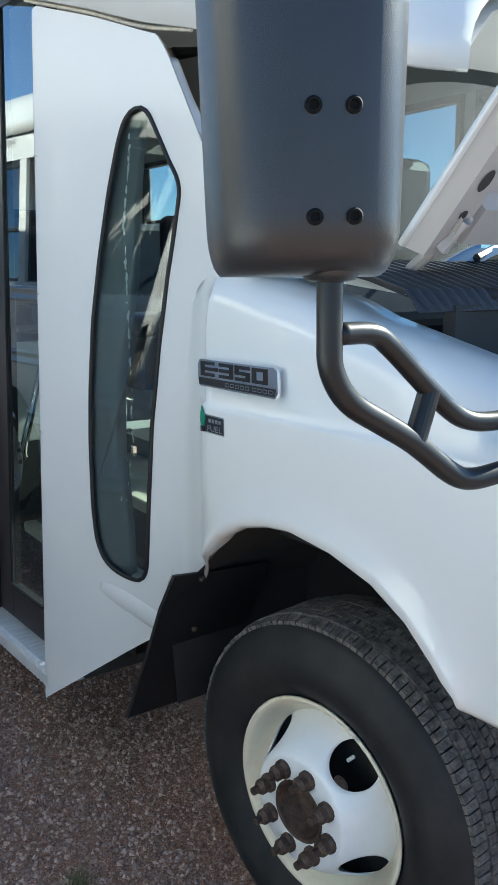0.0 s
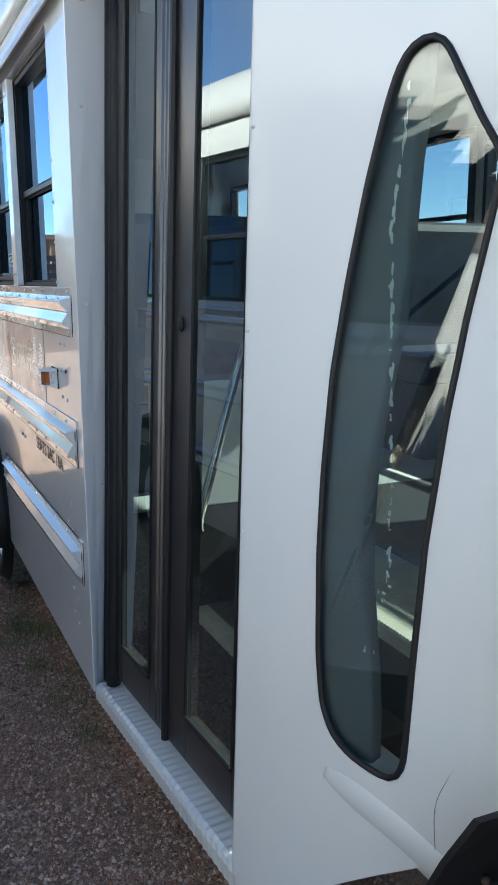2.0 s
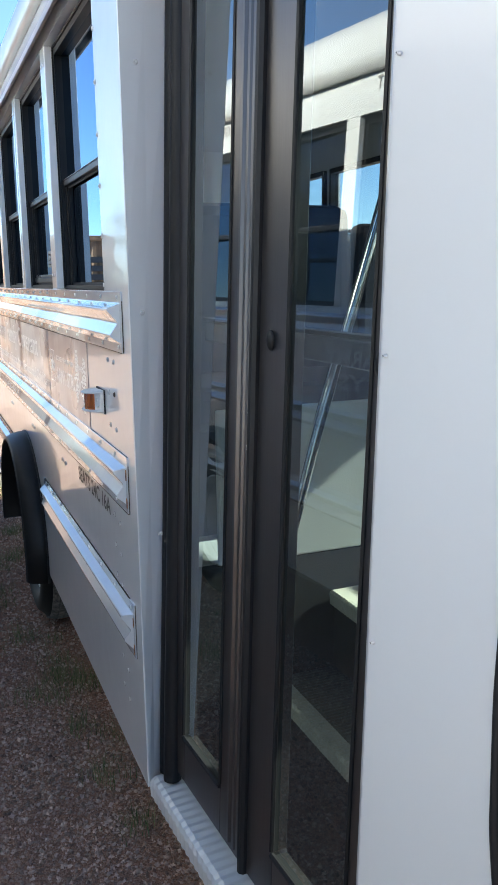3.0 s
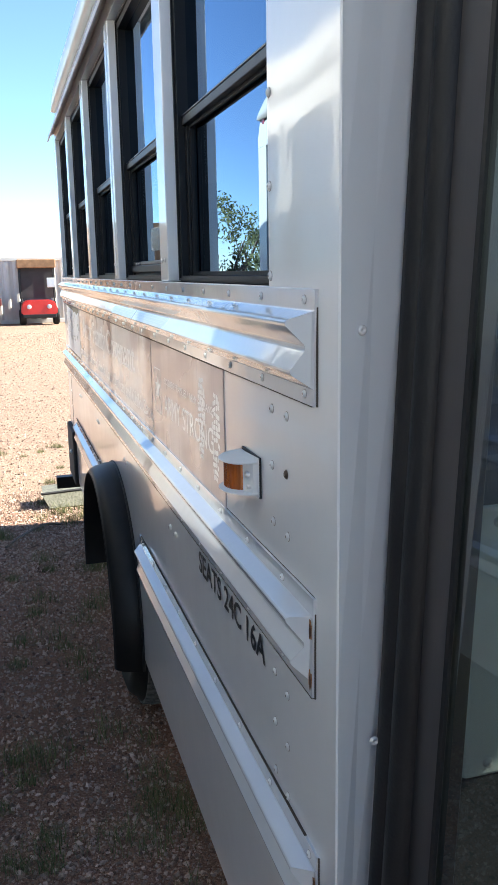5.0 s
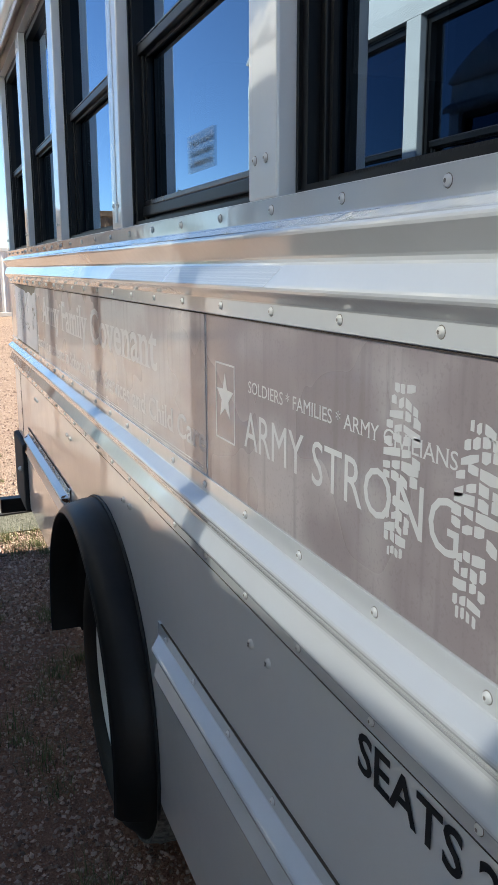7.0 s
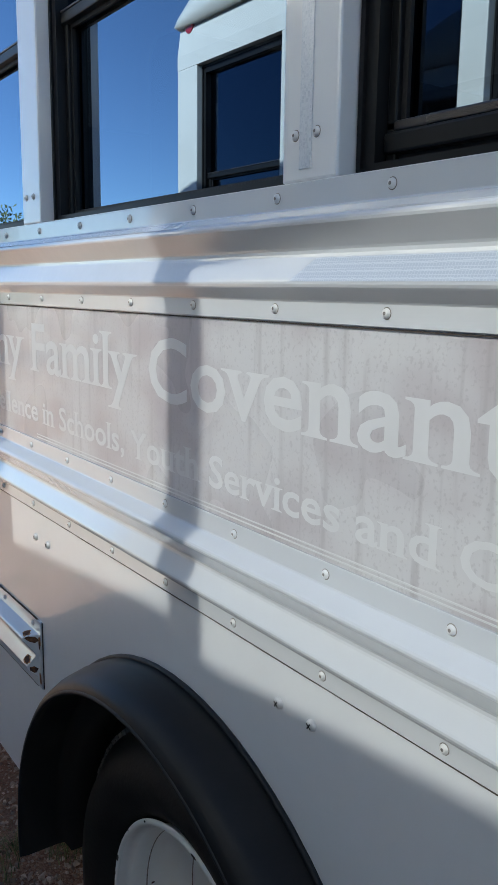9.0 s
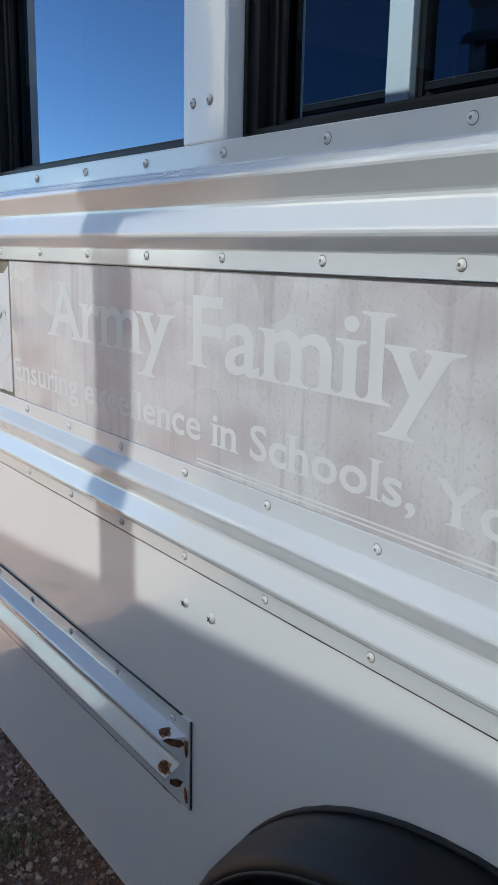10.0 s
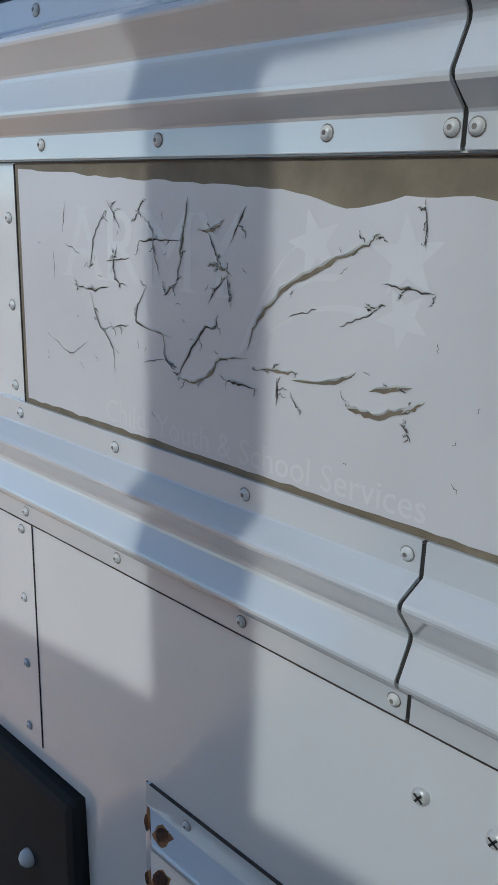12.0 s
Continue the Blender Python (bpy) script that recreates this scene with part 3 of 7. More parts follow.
def screw(y, z, parent, x=0.0, r=0.0072):
    """Pan head with a cross slot."""
    bm = bmesh.new()
    lathe(bm, [(0, r), (-.003, r * .9), (-.0045, r * .5), (-.0048, .0001)], (x, y, z), 1, 14)
    s = part("screw", bm, SCREW, parent, "cross-head steel screw", smooth=True)
    bm = bmesh.new()
    a = 0.6
    for k in (0, 1):
        c, sn = math.cos(a + k * math.pi / 2), math.sin(a + k * math.pi / 2)
        w, l = r * .13, r * .62
        vs = [bm.verts.new((x - .0051, y + c * u - sn * v, z + sn * u + c * v)) for u, v in ((-l, -w), (l, -w), (l, w), (-l, w))]
        bm.faces.new(vs)
    part("slot", bm, SEAMM, s)


def cut(x):
    """How far a rail's chopped end slopes back at a depth."""
    return .007 + max(0.0, -x - .0045) * 1.35 if x < -.0041 else 0.0


def rail(name, zc, y0, y1, bus, label, rivets=(), gap_at=None, rows=(0.056, -0.056), front_lean=0.0):
    """A double-ridged rub rail with riveted flanges, chamfered at its ends."""
    cuts = [y0] + ([gap_at] if gap_at else []) + [y1]
    out = None
    for i, (a, b) in enumerate(zip(cuts, cuts[1:])):
        bm = bmesh.new()
        a2, b2 = (a + 0.0017 if i else a), (b - 0.0017 if i < len(cuts) - 2 else b)
        ch0, ch1 = i == 0, i == len(cuts) - 2
        lean = front_lean if i == 0 else 0.0
        pa = [(x, a2 - lean * z / .0685 + (cut(x) if ch0 else 0), zc + z) for x, z in RAIL]
        pb = [(x, b2 - (cut(x) if ch1 else 0), zc + z) for x, z in RAIL]
        va, vb = [bm.verts.new(p) for p in pa], [bm.verts.new(p) for p in pb]
        n = len(va)
        for k in range(n):
            bm.faces.new((va[k], va[(k + 1) % n], vb[(k + 1) % n], vb[k]))
        # flange edge, narrow strip and sloping cap over the ridges
        for v in (va, vb):
            bm.faces.new(v[:4] + v[20:])
            bm.faces.new((v[3], v[4], v[19], v[20]))
            bm.faces.new(v[4:20])
        bmesh.ops.recalc_face_normals(bm, faces=bm.faces)
        r = part(name, bm, RAILP, bus, label)
        out = out or r
        for dz in rows:
            for y in rivets:
                if a < y < b:
                    rivet(y, zc + dz, r)
    return out


def rail_rust(zc, y, bus, sgn):
    """Corroded corner on the chopped end of a rail."""
    rnd = random.Random(int(y * 100))
    for zo in (0.026, -0.045):
        bm = bmesh.new()
        pts = []
        for k in range(11):
            a = k / 11 * 2 * math.pi
            rr = rnd.uniform(.4, 1.1)
            pts.append((y + sgn * (.0055 + math.cos(a) * .0062 * rr), zc + zo + math.sin(a) * .016 * rr))
        prism(bm, pts, lambda u, v, d: Vector((-.0048 - d, u, v)), .0012)
        part("rust_patch", bm, RUST, bus, "rusted through corner of the rail")
        bm = bmesh.new()
        prism(bm, [(y + sgn * (.0035 + math.cos(k * .7) * .0042 * rnd.uniform(.6, 1)), zc + zo - .002 + math.sin(k * .7) * .0115 * rnd.uniform(.6, 1.1)) for k in range(9)], lambda u, v, d: Vector((-.0062 - d, u, v)), .0003)
        part("rust_hole", bm, RUSTD, bus, "dark rusted hole in the rail end")
    for zo, deep in ((.030, .0255), (-.031, .021)) if y > 2.2 else ():
        bm = bmesh.new()
        pts = []
        for k in range(12):
            a = k / 12 * 2 * math.pi
            rr = rnd.uniform(.55, 1.0)
            x = -(.0045 + deep) / 2 + math.cos(a) * (deep - .0055) / 2 * rr
            pts.append((x, zc + zo + math.sin(a) * .0085 * rr))
        vs = [bm.verts.new((x, y + sgn * (cut(x) - .0006), z)) for x, z in pts]
        bm.faces.new(vs)
        part("rust_hole", bm, RUSTD, bus, "dark rusted hole in the rail end")
    # rust eaten into the sloping faces of both ridges, a dark hole with a brown rim
    ridges = (((-.004, .043), (-.025, .033), .010), ((-.010, -.003), (-.0225, -.027), .013)) if y > 4 else ()
    for (xa, za), (xb, zb_), wd in ridges:
        nx, nz = zb_ - za, -(xb - xa)
        ln = math.hypot(nx, nz)
        nx, nz = nx / ln, nz / ln
        if nx > 0:
            nx, nz = -nx, -nz
        for material, grow, off, nm in ((RUST, 1.35, .0004, "rust_patch"), (RUSTD, 1.0, .0008, "rust_hole")):
            vs = []
            bm = bmesh.new()
            for k in range(14):
                a = k / 14 * 2 * math.pi
                rr = rnd.uniform(.6, 1.05) * grow
                t = max(.04, min(.97, .62 + math.sin(a) * .36 * rr))
                vs.append(bm.verts.new((xa + (xb - xa) * t + nx * off, y + sgn * (.041 + math.cos(a) * wd * rr), zc + za + (zb_ - za) * t + nz * off)))
            bm.faces.new(vs)
            part(nm, bm, material, bus, "rust eaten into the rail ridge")


def arch_outline(yc, zc, r, zbot, n=22):
    """Points of a wheel cut-out, from rear to front, standing on the skirt line."""
    a0 = math.asin(max(-1, min(1, (zbot - zc) / r)))
    return [(yc + r * math.cos(a0 + (math.pi - 2 * a0) * k / n), zc + r * math.sin(a0 + (math.pi - 2 * a0) * k / n)) for k in range(n + 1)]


RWY, RWZ, RWX = 4.09, 0.297, 0.015    # rear wheel
FWY, FWZ, FWX = 0.09, 0.295, 0.18     # front wheel
RIM, TYR = 0.235, 0.386


def side_wall(bus, y0, windows, sash, door_side, glass=None, gutter=True):
    """One riveted side with its skirt, wheel cut-out, posts and windows; the outer face lies at x = 0."""
    zb0, zb1 = 0.262, 0.305
    arch = arch_outline(RWY, RWZ + .02, 0.425, 0.29)
    out = [(y0, zb0 - (.02 if door_side else 0)), (y0, SILL), (YR, SILL), (YR, 0.60), (5.80, 0.60), (5.79, zb1)] + arch + [(3.6, zb0 + .01)]
    bm = bmesh.new()
    prism(bm, out, lambda u, v, d: Vector((d, u, v)), 0.005)
    wall = part("side_panel", bm, PAINT, bus, "white riveted steel side panel with faint dents")
    # posts between the windows and the header above them
    edges = [(windows[i][1], windows[i + 1][0]) for i in range(len(windows) - 1)] + [(windows[-1][1], YR)]
    for a, b in edges:
        bm = bmesh.new()
        box(bm, 0.0, 0.055, a, b, SILL, HEAD, 0.003)
        post = part("window_post", bm, PAINT, bus)
        if door_side:
            for zz in (SILL + .045, HEAD - .05):
                rivet(b - .022, zz, post, 0.0)
                rivet(b - .055, zz, post, 0.0)
    if windows[0][0] > y0 + .02:
        bm = bmesh.new()
        box(bm, 0.0, 0.005, y0, windows[0][0], SILL, HEAD)
        box(bm, 0.005, .055, windows[0][0] - .06, windows[0][0], SILL, HEAD)
        post = part("front_panel", bm, PAINT, bus)
        if door_side:
            for k in range(6):
                rivet(windows[0][0] - .008, 1.441 + k * .1145, post, 0.0, BOLT)
    bm = bmesh.new()
    prism(bm, [(0, HEAD), (0.0, 2.20), (0.012, 2.29), (0.05, 2.35), (0.07, 2.35), (0.055, HEAD)], lambda u, v, d: Vector((u, y0 + d, v)), YR - y0)
    part("header", bm, PAINT, bus)
    if gutter:
        bm = bmesh.new()
        prism(bm, [(0, 2.205), (-.03, 2.18), (-.034, 2.155), (-.028, 2.155), (-.024, 2.176), (0, 2.195)], lambda u, v, d: Vector((u, y0 + d, v)), YR - y0 + .02)
        part("drip_rail", bm, mat("drip_rail_paint", (0.5, 0.47, 0.43), 0.4, vary=0.1, scale=8, dirt=(0.2, 0.16, 0.12), dirt_amt=0.5) if "drip_rail_paint" not in bpy.data.materials else bpy.data.materials["drip_rail_paint"], bus, "dusty gutter along the roof edge")
    for i, (a, b) in enumerate(windows):
        window(bus, a, b, sash, door_side and i == 1, GLASS if door_side else glass)
    return wall


def ring(bm, x0, x1, outer, inner):
    """A rectangular frame in one piece; outer and inner are (y0, y1, z0, z1)."""
    def four(x, r):
        return [bm.verts.new((x, y, z)) for y, z in ((r[0], r[2]), (r[1], r[2]), (r[1], r[3]), (r[0], r[3]))]
    A, B, C_, D = four(x0, outer), four(x0, inner), four(x1, outer), four(x1, inner)
    for k in range(4):
        m = (k + 1) % 4
        bm.faces.new((A[k], A[m], B[m], B[k]))
        bm.faces.new((C_[k], D[k], D[m], C_[m]))
        bm.faces.new((A[k], C_[k], C_[m], A[m]))
        bm.faces.new((B[k], B[m], D[m], D[k]))
    bmesh.ops.recalc_face_normals(bm, faces=bm.faces)


def window(bus, a, b, sash, railed, glass):
    """Split-sash aluminium window set back between the posts."""
    f = 0.024
    bm = bmesh.new()
    ring(bm, .026, .08, (a, b, SILL, HEAD), (a + f, b - f, SILL + .012, HEAD - .03))
    w = part("window", bm, WINFR, bus, "black-framed sliding sash window with tinted glass")
    for y0 in (a + f, b - f - .012):
        bm = bmesh.new()
        box(bm, 0.040, .058, y0, y0 + .012, SILL + .012, sash, .002)
        part("sash_track", bm, WINFR, w)
    bm = bmesh.new()
    ring(bm, .022, .0265, (a + .003, b - .003, SILL + .003, HEAD - .006), (a + .009, b - .009, SILL + .007, HEAD - .012))
    part("outer_bead", bm, WINFR, w)
    bm = bmesh.new()
    ring(bm, .046, .0505, (a + f + .0122, b - f - .0122, SILL + .0125, sash - .011), (a + f + .019, b - f - .019, SILL + .020, sash - .017))
    part("glazing_bead", bm, RUBBER, w)
    bm = bmesh.new()
    box(bm, 0.034, .055, a + f, b - f, sash - .011, sash + .006, .002)
    bar = part("sash_bar", bm, WINFR, w)
    bm = bmesh.new()
    box(bm, 0.0335, .040, a + f + .001, b - f - .001, sash + .0065, sash + .010, .001)
    part("sash_edge", bm, ANOD, bar, "brighter edge along the top of the sash bar")
    zb = SILL + .010
    if railed:
        bm = bmesh.new()
        box(bm, 0.036, .060, a + f, b - f, zb + .010, zb + .030, .003)
        part("bottom_rail", bm, WINFR, w)
        bm = bmesh.new()
        box(bm, 0.040, .060, a + f, b - f, zb + .0305, zb + .040, .002)
        part("bottom_rail", bm, ANOD, w)
    for z0, z1, x in ((sash, HEAD - .03, .048), (zb, sash, .056)):
        bm = bmesh.new()
        vs = [bm.verts.new((x, y, z)) for y, z in ((a + f, z0), (b - f, z0), (b - f, z1), (a + f, z1))]
        bm.faces.new(vs)
        part("pane", bm, glass, w)
    if railed:
        # clear embossed notice stuck on the lower pane
        y1, z1, h, wd = 3.528, 1.504, .058, 0.133
        bm = bmesh.new()
        box(bm, .0535, .0545, y1 - wd, y1, z1, z1 + h)
        nt = part("notice_sticker", bm, NOTICE, w, "clear plastic notice with worn unreadable lines")
        rnd = random.Random(6)
        for r in range(3):
            y = y1 - .012
            while y > y1 - wd + .02:
                l = rnd.uniform(.004, .014)
                bm = bmesh.new()
                box(bm, .0528, .0534, max(y - l, y1 - wd + .01), y, z1 + .008 + r * .016, z1 + .0155 + r * .016)
                part("text_bar", bm, NOTICEB, nt)
                y -= l + .0022


def roof(bus, y0, y1, rear_cap=0.42):
    """Arched roof skin with a domed rear end."""
    bm = bmesh.new()
    rows = []
    ys = [y0 + (y1 - rear_cap - y0) * k / 8 for k in range(9)] + [y1 - rear_cap + rear_cap * math.sin(k / 10 * math.pi / 2) for k in range(1, 11)]
    for y in ys:
        s = 1.0
        if y > y1 - rear_cap:
            q = (y - (y1 - rear_cap)) / rear_cap
            s = math.sqrt(max(0.0, 1 - q ** 2.4))
        row = []
        for k in range(25):
            a = math.pi * k / 24
            x = BW / 2 - math.copysign(abs(math.cos(a)) ** 0.55, math.cos(a)) * (BW / 2 - .02)
            z = 2.30 + 0.36 * (math.sin(a) ** 0.75) * s
            row.append((x, y, z))
        rows.append(row)
    loft(bm, rows)
    r = part("roof", bm, FIBRE, bus, "white arched fibreglass roof", smooth=True)
    sol = r.modifiers.new("thick", 'SOLIDIFY')
    sol.thickness = -0.03
    return r


def wheel(bus, name, x, y, z, deep, rimmat, rim=RIM):
    """Tyre with tread blocks, pressed steel rim with hand holes, hub and nuts; the outer face looks to -x."""
    bm = bmesh.new()
    w = 0.225
    prof = [(0.012, rim - .004), (-.004, rim + .012), (-.024, rim + .04), (-.032, rim + .07), (-.024, rim + .10), (0.0, TYR - .03), (0.010, TYR - .016), (.03, TYR - .011),
            (w - .03, TYR - .011), (w - .010, TYR - .016), (w, TYR - .03), (w + .01, rim + .08), (w, rim)]
    lathe(bm, prof, (x, y, z), 1, 72)
    ty = part("tyre", bm, TYRE if deep else TYREF, bus, "dusty black tyre with worn tread blocks", smooth=True)
    bm = bmesh.new()
    rnd = random.Random(5)
    n = 128
    for j, (xa, xb) in enumerate(((0.012, .040), (.044, .068), (.073, .094), (.097, .118), (.121, .142), (.146, .172), (.176, .222))):
        for i in range(n):
            a0 = 2 * math.pi * (i + (j % 2) * .5) / n
            a1 = a0 + 2 * math.pi / n * (.93 if j in (1, 3, 5) else .84)
            sk = (.008 if j % 2 else -.007) + rnd.uniform(-.004, .004)
            vs = []
            for rr in (TYR - .012, TYR + (-.001 if j in (0, 6) else .002) + rnd.uniform(-.0012, .0006)):
                for xx, aa in ((xa, a0), (xb, a0 + sk), (xb, a1 + sk), (xa, a1)):
                    r2 = rr - (.006 if xx in (.012, .222) else 0)
                    vs.append(bm.verts.new((x + xx, y + r2 * math.cos(aa), z + r2 * math.sin(aa))))
            for q in ((4, 5, 6, 7), (0, 4, 7, 3), (1, 2, 6, 5), (0, 1, 5, 4), (3, 7, 6, 2)):
                bm.faces.new([vs[k] for k in q])
    bmesh.ops.recalc_face_normals(bm, faces=bm.faces)
    part("tread", bm, TREADM, ty)
    # rim barrel
    bm = bmesh.new()
    if deep:
        prof = [(.012, rim - .012), (0.0, rim + .002), (-.004, rim), (-.004, rim - .006), (.004, rim - .010), (.004, rim - .0102), (.016, rim - .014), (.034, rim - .015), (.042, rim - .024), (.07, rim - .028), (.115, rim - .032), (.125, rim - .045), (.165, rim - .052), (.178, .13), (.18, .10), (.15, .085), (.15, .001)]
        lathe(bm, prof, (x, y, z), 1, 72)
        rm = part("rim", bm, rimmat, bus, "white painted deep-dish steel rim with rust specks", smooth=True)
        for i in range(8):
            a = 2 * math.pi * i / 8 + .2
            bm = bmesh.new()
            lathe(bm, [(.16, .014), (.135, .014), (.13, .010), (.13, .0001)], (x, y + .1 * math.cos(a), z + .1 * math.sin(a)), 1, 10)
            part("wheel_nut", bm, LUG, rm)
        bm = bmesh.new()
        lathe(bm, [(-.0035, rim + .0045), (-.0075, rim + .002), (-.0075, rim - .003), (-.004, rim - .0062)], (x, y, z), 1, 72)
        lip = part("rim_lip", bm, FLAKE, rm, "chipped white rim lip", smooth=True)
        rnd = random.Random(17)
        for _ in range(34):
            a, l, r = rnd.uniform(0, 6.28), rnd.uniform(.001, .016) ** 1.0, rim + rnd.uniform(-.002, .002)
            w = rnd.uniform(.001, .0034)
            bm = bmesh.new()
            loft(bm, [[(x - .0079, y + q * math.cos(a + u), z + q * math.sin(a + u)) for q in (r - w * t, r + w * t)] for u, t in ((-l / .4, .3), (-l / .9, 1), (l / .8, .8), (l / .4, .2))])
            part("paint_chip", bm, UNDER, lip)
        # rings coloured dark for rust and for the shade at the barrel's steps
        for d, r in ((.0415, rim - .0235), (.1225, rim - .042)):
            bm = bmesh.new()
            lathe(bm, [(d - .0012, r), (d + .0006, r - .0008), (d + .002, r)], (x, y, z), 1, 72)
            part("barrel_groove", bm, GREYBR, rm)
        for _ in range(44):
            a, d = rnd.uniform(0, 6.28), rnd.uniform(.044, .112)
            r, w = rim - .0255 - (d - .044) * .08, rnd.uniform(.0012, .0048)
            bm = bmesh.new()
            loft(bm, [[(x + d + q * w, y + r * math.cos(a + u * w / r), z + r * math.sin(a + u * w / r)) for q in (-1.0, rnd.uniform(.2, 1.4))] for u in (-.6, .1, .7)])
            part("paint_chip", bm, RUSTD, rm)
        return
    prof = [(.012, rim - .012), (0.0, rim + .002), (-.004, rim), (-.004, rim - .006), (.006, rim - .014), (.022, rim - .022), (.04, rim - .032), (.05, rim - .045)]
    lathe(bm, prof, (x, y, z), 1, 56)
    rm = part("rim", bm, rimmat, bus, "cream white steel rim with rust stains", smooth=True)
    # domed disc with oval hand holes
    bm = bmesh.new()
    ri, ro, nh = .062, rim - .045, 4
    rads = [ri, .075, .11, .118] + [.122 + .0031 * k for k in range(21)] + [ro]
    def dx(r):
        if r < .115:
            return -.052
        t = (r - .115) / (ro - .115)
        return -.052 + .1 * t ** 1.3
    seg = 240
    grid = []
    for i in range(seg):
        a = 2 * math.pi * i / seg
        grid.append([bm.verts.new((x + dx(r), y + r * math.cos(a), z + r * math.sin(a))) for r in rads])
    for i in range(seg):
        for k in range(len(rads) - 1):
            a = 2 * math.pi * (i + .5) / seg
            rm_ = (rads[k] + rads[k + 1]) / 2
            h = min(abs(((a - (h0 * 2 * math.pi / nh + .646) + math.pi) % (2 * math.pi)) - math.pi) for h0 in range(nh))
            if (h * .153 / .050) ** 2 + ((rm_ - .153) / .027) ** 2 < 1:
                continue
            bm.faces.new((grid[i][k], grid[(i + 1) % seg][k], grid[(i + 1) % seg][k + 1], grid[i][k + 1]))
    bmesh.ops.recalc_face_normals(bm, faces=bm.faces)
    bmesh.ops.delete(bm, geom=[v for v in bm.verts if not v.link_faces], context='VERTS')
    rim_edges = []
    for v in bm.verts:
        if not v.is_boundary:
            continue
        r_, a_ = math.hypot(v.co.y - y, v.co.z - z), math.atan2(v.co.z - z, v.co.y - y)
        for h0 in range(nh):
            h = ((a_ - (h0 * 2 * math.pi / nh + .646) + math.pi) % (2 * math.pi)) - math.pi
            eu, ev = h * .153 / .050, (r_ - .153) / .027
            q = math.hypot(eu, ev)
            if .7 < q < 1.3:
                r2, a2 = .153 + ev / q * .027, h0 * 2 * math.pi / nh + .646 + eu / q * .050 / .153
                v.co = Vector((x + dx(r2), y + r2 * math.cos(a2), z + r2 * math.sin(a2)))
                rim_edges.append(v)
    hole = set(rim_edges)
    ext = bmesh.ops.extrude_edge_only(bm, edges=[e for e in bm.edges if e.is_boundary and e.verts[0] in hole and e.verts[1] in hole])
    for v in ext["geom"]:
        if isinstance(v, bmesh.types.BMVert):
            v.co.x += .009
    bmesh.ops.recalc_face_normals(bm, faces=bm.faces)
    part("disc", bm, RIMW, rm, "white pressed disc with oval hand holes", smooth=True)
    bm = bmesh.new()
    lathe(bm, [(-.052, .066), (-.056, .062), (-.05, .058), (.0, .056), (.01, .04), (.012, .0001)], (x, y, z), 1, 32)
    part("hub", bm, LUG, rm, "rusty open hub bore", smooth=True)
    bm = bmesh.new()
    lathe(bm, [(.02, ro + .03), (.05, .16), (.05, .02)], (x + .03, y, z), 1, 32)
    part("drum", bm, UNDER, rm)
    for i in range(8):
        a = 2 * math.pi * i / 8 + .29
        bm = bmesh.new()
        lathe(bm, [(-.05, .0205), (-.058, .0205), (-.064, .0165), (-.078, .0165), (-.084, .0125), (-.086, .009), (-.1, .0085), (-.102, .0001)],
              (x, y + .088 * math.cos(a), z + .088 * math.sin(a)), 1, 12)
        part("wheel_nut", bm, LUG, rm, smooth=False)
    bm = bmesh.new()
    a = 2.13
    tube(bm, [(x + .02, y + .156 * math.cos(a), z + .156 * math.sin(a)), (x + .002, y + .155 * math.cos(a), z + .155 * math.sin(a))], .004, 8)
    part("valve", bm, STEEL, rm)


def flare(bus):
    """Rubber wheel-arch flare with a rolled lip."""
    bm = bmesh.new()
    sec = [(0.0, .455), (-.006, .4585), (-.03, .457), (-.06, .450), (-.080, .440), (-.088, .430), (-.086, .423), (-.075, .42), (-.02, .42), (-.006, .418), (-.006, .382), (0.05, .382)]
    rows = []
    n = 40
    zc = RWZ + .034
    for i in range(n + 1):
        a = -0.12 + (math.pi + .34) * i / n
        rows.append([(x, RWY + r * 1.03 * math.cos(a), zc + r * math.sin(a)) for x, r in sec])
    loft(bm, rows)
    fl = part("wheel_flare", bm, FLARE, bus, "black rubber wheel-arch flare", smooth=True)
    for nm, xx, rr, tr in (("outer_bead", -.003, .459, .0045), ("rolled_lip", -.0865, .4265, .0036)):
        bm = bmesh.new()
        tube(bm, [(xx, RWY + rr * 1.03 * math.cos(-.12 + (math.pi + .34) * i / n), zc + rr * math.sin(-.12 + (math.pi + .34) * i / n)) for i in range(n + 1)], tr, 8)
        part(nm, bm, RUBBER, fl, smooth=True)
    bm = bmesh.new()
    lathe(bm, [(0.02, .43), (.4, .43)], (0, RWY, zc), 1, 24, (0, math.pi))
    part("wheel_house", bm, UNDER, bus)


